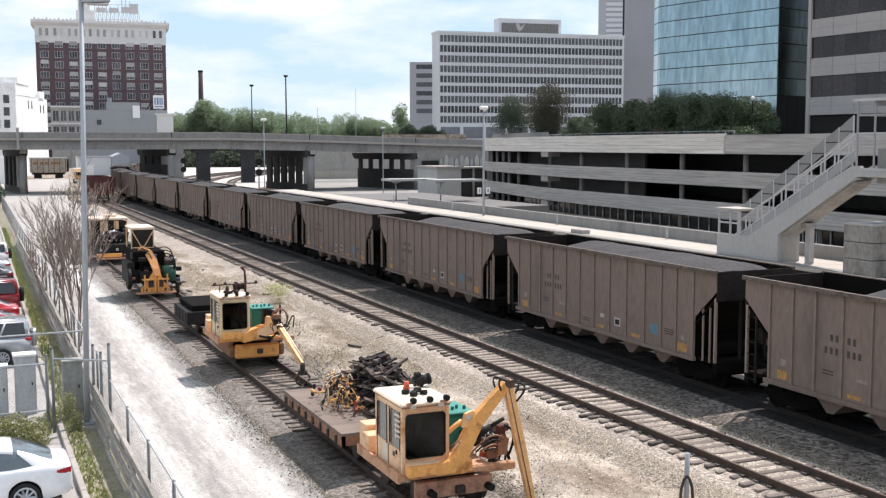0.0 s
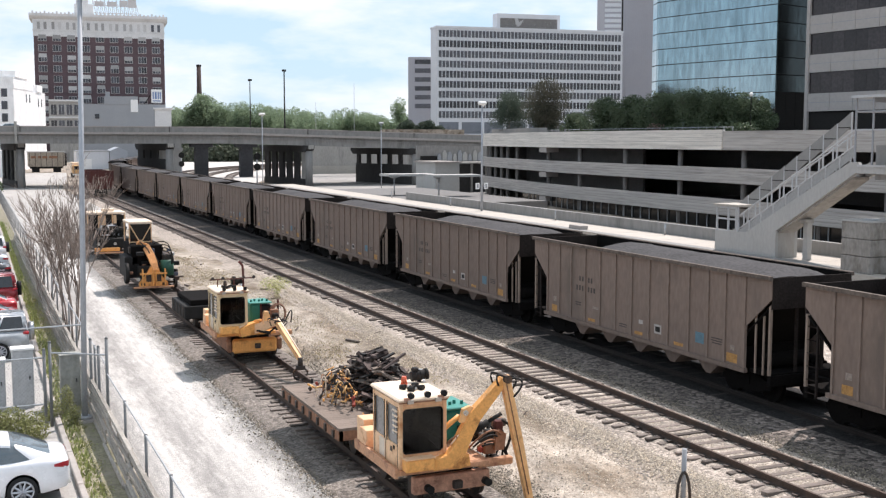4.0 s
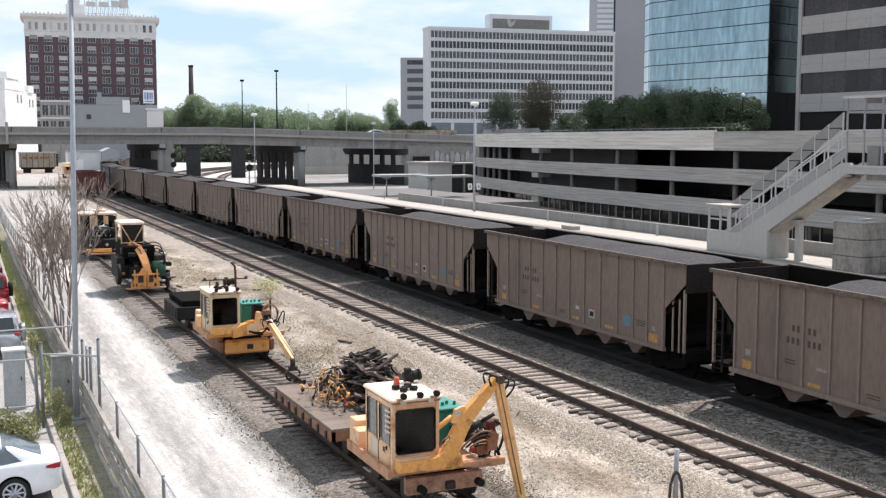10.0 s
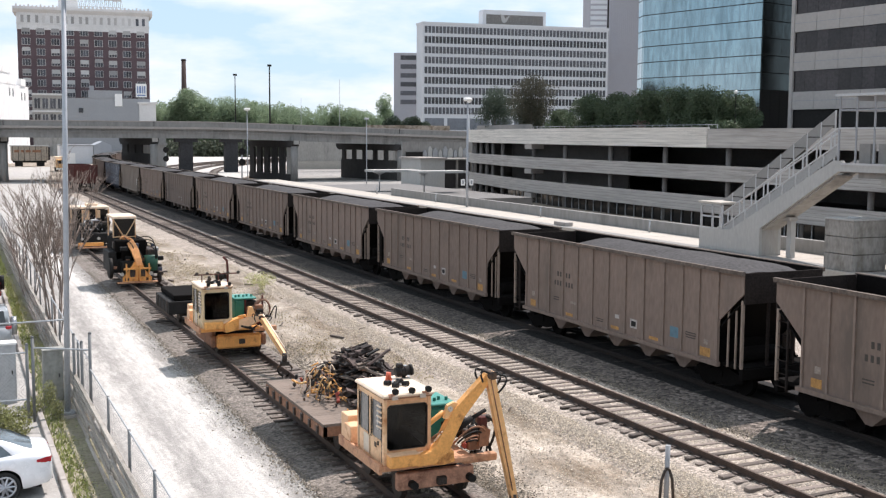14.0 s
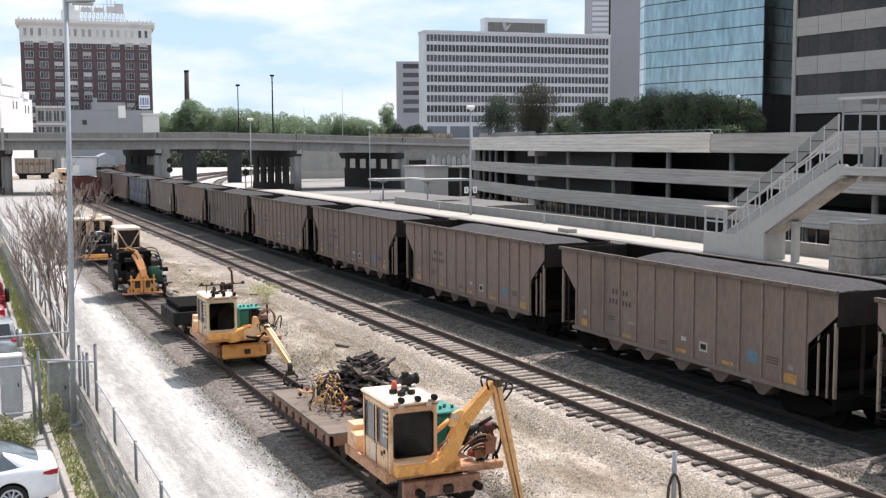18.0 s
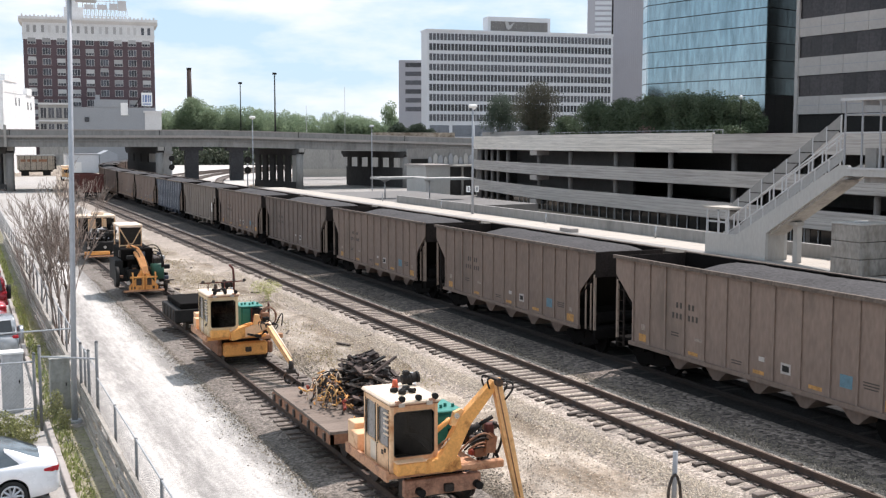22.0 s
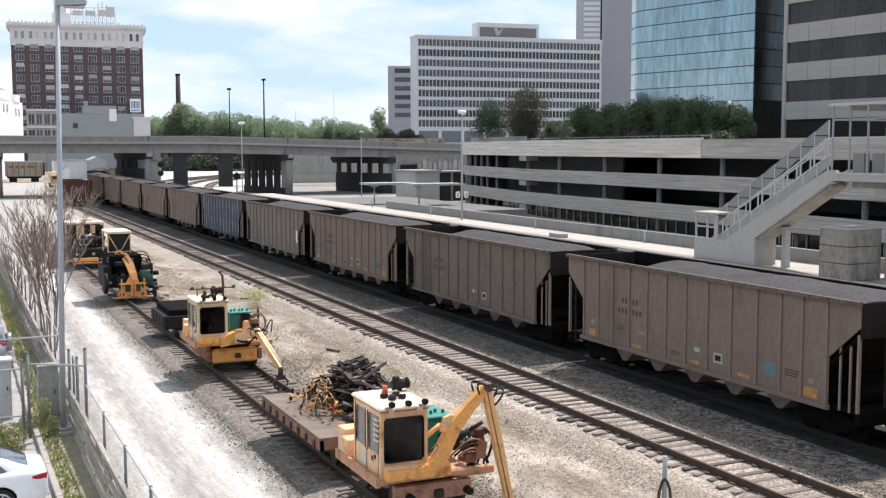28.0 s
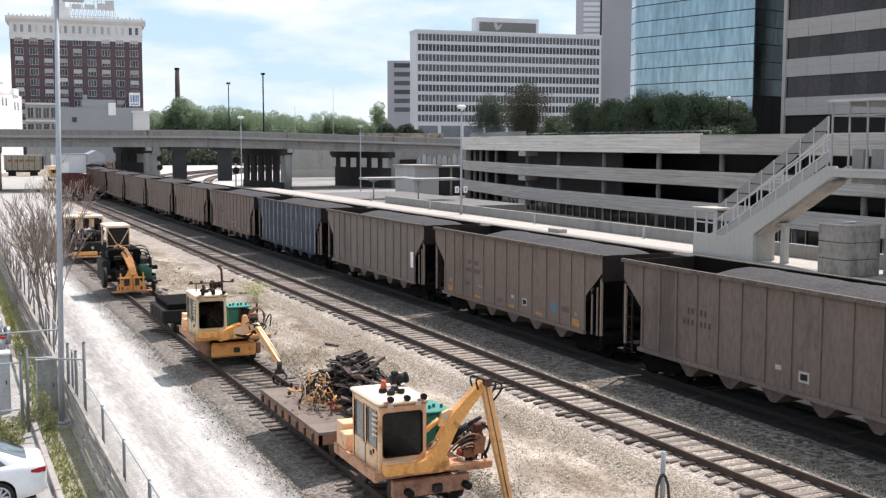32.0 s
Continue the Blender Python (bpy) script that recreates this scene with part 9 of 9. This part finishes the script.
# ---- roof garden on the garage ----
rail = thing("roof_railing", Matrix(), "thin grey railing round the garage roof garden", "railing")
ri = inset(GF[2:], 1.2)
for z in (9.25,):
    bm = B()
    for a, b in zip(ri, ri[1:]):
        rod(bm, (*a, z), (*b, z), 0.03, 4)
    part("rail", bm, M_grey, rail)
for i in range(48):
    p, t = along(ri, 1.4 * i)
    boxpart("post", (p.x - 0.03, p.x + 0.03, p.y - 0.03, p.y + 0.03, 7.6, 9.25), M_grey, rail)
bm = B()
p3 = inset(GF[6:10], 1.1)
for a, b in zip(p3, p3[1:]):
    w = math.hypot(b[0] - a[0], b[1] - a[1])
    box(bm, 0, w, 0, 0.06, 8.6, 9.6, m=facing(a, b))
part("mesh_panel", bm, M_girder, rail)
GARDEN = ((74.0, 145.4, 7.9, 3.0, L_pine, 3), (71.0, 128.9, 8.6, 3.2, L_red, 4), (72.4, 131.5, 5.5, 2.2, L_pine, 41), (70.2, 119.8, 3.7, 1.9, L_mid, 5), (69.9, 112.5, 5.5, 2.5, L_mid, 6), (69.7, 106.8, 5.6, 2.5, L_mid, 16),
          (69.7, 102.7, 5.0, 2.3, L_mid, 18), (69.6, 99.6, 5.7, 2.5, L_mid, 7), (69.5, 94.8, 5.8, 2.4, L_mid, 17), (70.2, 91.6, 5.7, 2.3, L_mid, 8), (71.2, 88.9, 5.2, 2.2, L_mid, 19), (72.0, 86.9, 4.6, 1.7, L_mid, 20))
for x, y, h, r, lm, sd in GARDEN:
    lab = ("bushy dark evergreen tree on the roof garden", "reddish-leaved tree on the roof garden", "dense green garden tree on the garage roof")[0 if lm is L_pine else 1 if lm is L_red else 2]
    tree("garden_tree", x, y, 7.58, h, r * 1.12, 34, 13000, 0.09, lm, lab, sd, 0.12, "roof garden trees")
hb = [(along(inset(GF[1:6], 3.2), 23 + 1.35 * i)[0]) for i in range(24)]
tagged(part("hedge", leaf_mesh("hedge", [(q.x, q.y, 8.8, 1.0, 1.0, 0.95) for q in hb], 7000, 0.13, L_mid, 33, 0.5), None), "low dense hedge behind the garage parapet", "hedge")
fls = thing("flowering_shrub", Matrix(), "shrub with dull pink blossom on the roof garden", "shrub")
q = Vector((69.9, 100.0))
part("foliage", leaf_mesh("foliage", [(q.x - 1.3, q.y, 9.3, 0.8, 1.2, 0.6)], 400, 0.10, leaf_mat("pink_blossom", (0.30, 0.20, 0.19), 0.4), 34, 0.3), None, fls)
boxpart("planter", (q.x - 2.0, q.x - 0.6, q.y - 1.3, q.y + 1.3, 7.58, 8.9), M_concrete2, fls)
for i, dd in enumerate((25.0, 30.0, 44.0)):
    p, t = along(inset(GF[1:6], 5.0), dd)
    gl = thing("globe_lamp", pose(p.x, p.y, 7.58), "garden lamp post with a white globe", "lamp")
    bm = B()
    rod(bm, (0, 0, 0), (0, 0, 4.6), 0.05, 6)
    part("post", bm, M_black, gl)
    bm = B()
    bmesh.ops.create_icosphere(bm, subdivisions=2, radius=0.2, matrix=Matrix.Translation((0, 0, 4.85)))
    part("globe", bm, M_white, gl)
# mullions of the glazed lowest deck
gi = inset(GF, 0.7)
for i in range(44):
    p, t = along(gi, 10 + 1.75 * i)
    boxpart("mullion", (p.x - 0.04, p.x + 0.04, p.y - 0.04, p.y + 0.04, -0.8, 1.0), M_grey, garage)
bm = B()
wall_strip(bm, inset(GF, 0.8)[:8], 0, 0.03, -0.8, 1.0)
part("glazing", bm, M_glass, garage)

# ---- ties ----
tie = B()
box(tie, -1.29, 1.29, -0.115, 0.115, -0.30, -0.165, bevel=0.012)
tie = done(tie, "tie", M_tie)
under_tie = tie.copy()
under_tie.materials[0] = M_dark_tie
rngt = random.Random(77)
for x, y0, n, step, mm in ((XB, 18.0, 300, 0.50, 1), (XA, 17.0, 160, 0.51, 1), (XC, 16.0, 150, 0.50, 1)):
    trk = thing("track_ties", Matrix(), "row of weathered grey timber ties half sunk in ballast", "railway ties", kind="structure")
    for i in range(n):
        o = part("tie", under_tie if x == XC else tie, None, trk)
        o.matrix_basis = pose(x + rngt.gauss(0, 0.07), y0 + i * step + rngt.uniform(-0.05, 0.05), rngt.uniform(-0.03, 0.0), 0, rngt.uniform(-0.7, 0.7), rngt.gauss(0, 1.8)) @ Matrix.Diagonal((rngt.uniform(0.94, 1.05), rngt.uniform(0.62, 0.98), 1, 1))
    if x == XB:
        bm = B()
        for i in range(260):
            s = y0 + n * step + i * 0.6
            p, a = line_at(x, s)
            box(bm, -1.29, 1.29, -0.115, 0.115, -0.28, -0.165, m=Matrix.Translation(p) @ Matrix.Rotation(-a, 4, "Z"))
        tagged(part("far_ties", bm, M_tie, trk), kind="stuff")


# tie plates along the middle track and the siding
plate = B()
box(plate, -0.17, 0.17, -0.09, 0.09, -0.167, -0.152)
plate = done(plate, "tie_plate", M_rail)
for x, n, y0, step in ((XB, 70, 18.0, 0.50), (XA, 70, 17.0, 0.51)):
    tp = thing("tie_plates", Matrix(), "rusty steel plates that seat the rails on the ties", "tie plates", kind="structure")
    for i in range(n):
        for sx in (-1, 1):
            o = part("tie_plate", plate, None, tp)
            o.matrix_basis = pose(x + sx * 0.753, y0 + i * step, 0.002)

# sticks and scrap strewn on the ground
rgs = random.Random(44)
for i in range(16):
    x, y = rgs.uniform(11.5, 16.2), rgs.uniform(27, 75)
    l = rgs.uniform(0.25, 0.9)
    sc = thing("loose_scrap", pose(x, y, GZ + 0.07, 0, 0, rgs.uniform(0, 180)), "rusty scrap lying on the ground" if i % 2 else "broken grey tie splinter on the ground", "scrap", "scrap on the ground")
    if i % 2:
        bm = B()
        rod(bm, (-l / 2, 0, 0), (l / 2, 0.05, 0.02), 0.022, 6)
        part("bar", bm, M_rail, sc)
    else:
        boxpart("splinter", (-l / 2, l / 2, -0.06, 0.05, -0.05, 0.03), M_tie, sc, bevel=0.012)

# ---- loose stones ----
def stones(name, area, count, size, material, label, seed):
    """Small angular stones strewn over boxes (x0, x1, y0, y1, z)."""
    rng = np.random.default_rng(seed)
    ar = np.array(area)
    wgt = (ar[:, 1] - ar[:, 0]) * (ar[:, 3] - ar[:, 2]) / ar[:, 2]
    pk = rng.choice(len(ar), count, p=wgt / wgt.sum())
    a = ar[pk]
    u = rng.random(count)
    y = a[:, 2] * (a[:, 3] / a[:, 2]) ** u
    c = np.stack([a[:, 0] + (a[:, 1] - a[:, 0]) * (0.5 + rng.normal(0, 0.27, count)), y, a[:, 4] - 0.006], 1)
    s = size * (0.5 + rng.random(count))[:, None, None]
    tet = np.array([[1, 0, -0.3], [-0.5, 0.87, -0.3], [-0.5, -0.87, -0.3], [0.1, 0.0, 0.42]])
    th = rng.uniform(0, 6.28, count)
    rot = np.zeros((count, 3, 3))
    rot[:, 0, 0] = np.cos(th); rot[:, 0, 1] = -np.sin(th); rot[:, 1, 0] = np.sin(th); rot[:, 1, 1] = np.cos(th); rot[:, 2, 2] = rng.uniform(0.5, 1.2, count)
    v = np.einsum("nij,kj->nki", rot, tet) * s + c[:, None, :] + rng.normal(0, 0.15, (count, 4, 3)) * s
    me = bpy.data.meshes.new(name)
    f = [(4 * i + p, 4 * i + q, 4 * i + r) for i in range(count) for p, q, r in ((0, 1, 3), (1, 2, 3), (2, 0, 3))]
    me.from_pydata(v.reshape(-1, 3).tolist(), [], f)
    me.materials.append(material)
    return tagged(part(name, me, None), label, "stones", kind="stuff")


def stone_mat(name, c, vary):
    m = leaf_mat(name, c, vary, 0.9)
    m.node_tree.nodes["Mix Shader"].inputs[0].default_value = 0.0
    return m


S_pale = stone_mat("pale_stone_chips", (0.47, 0.412, 0.36), 0.4)
S_dark = stone_mat("grey_stone_chips", (0.165, 0.147, 0.134), 0.75)
S_dirty = stone_mat("dirty_stone_chips", (0.20, 0.178, 0.157), 0.5)
S_white = stone_mat("white_stone_chips", (0.48, 0.465, 0.445), 0.35)
stones("ballast_stones", [(15.4, 17.3, 16, 70, -0.26), (17.5, 19.05, 16, 70, -0.203), (19.2, 20.0, 16, 70, -0.22)], 90000, 0.030, S_pale, "pale loose ballast stones round the middle track", 1)
stones("ballast_stones", [(19.8, 22.3, 16, 75, -0.215)], 70000, 0.038, S_dark, "dark loose ballast stones under the train", 2)
stones("ballast_stones", [(7.4, 8.8, 16, 70, -0.28), (9.0, 10.4, 16, 70, -0.20), (10.6, 12.4, 16, 60, -0.28)], 60000, 0.030, S_dirty, "dirty loose stones along the siding", 3)
stones("gravel", [(6.6, 8.3, 17, 60, GZ + 0.045)], 9000, 0.022, S_white, "white chips strewn beside the road", 14)
stones("gravel", [(3.9, 7.6, 17, 60, GZ + 0.03)], 9000, 0.015, S_white, "white gravel chips on the road", 4)
stones("gravel", [(11.0, 17.0, 17, 70, GZ + 0.05)], 16000, 0.024, S_pale, "scattered stones on the tan ground", 5)


def train_run(t):
    """Metres that the train has run at t seconds."""
    for (t0, r0), (t1, r1) in zip(TRAIN, TRAIN[1:]):
        if t <= t1:
            return r0 + (r1 - r0) * (t - t0) / (t1 - t0)
    return TRAIN[-1][1]


def motions():
    rows = []
    for t in (0, 2, 4, 6, 7.5, 9, 10, 11, 12.5, 14, 18, 24, 32):
        x = 40.1 + 10.85 * (t - 7)
        rows.append((t, Matrix.Translation(bridge_pt(x - 2, 4.5, deck_top(x) - 0.945)) @ pose(0, 0, 0, 0, 0, 180 + math.degrees(math.atan2(brd.y, brd.x)))))
    walk(road_car, rows)
    for car, s0 in CARS:
        rows = []
        for t, run in TRAIN:
            p, a = line_at(XC, s0 - run)
            rows.append((t, Matrix.Translation(p) @ pose(0, 0, 0, 0, 0, -math.degrees(a))))
        walk(car, rows)
    # the wheels of the cars that pass near roll with the train
    turns = [(k * 4 / 30, train_run(k * 4 / 30) / 0.46) for k in range(241)]
    for car, s0 in CARS[1:11]:
        for truck in car.children:
            for w in truck.children:
                if w.name.startswith("wheelset"):
                    at = w.matrix_basis.copy()
                    walk(w, [(t, at @ Matrix.Rotation(a, 4, "X")) for t, a in turns])


motions()
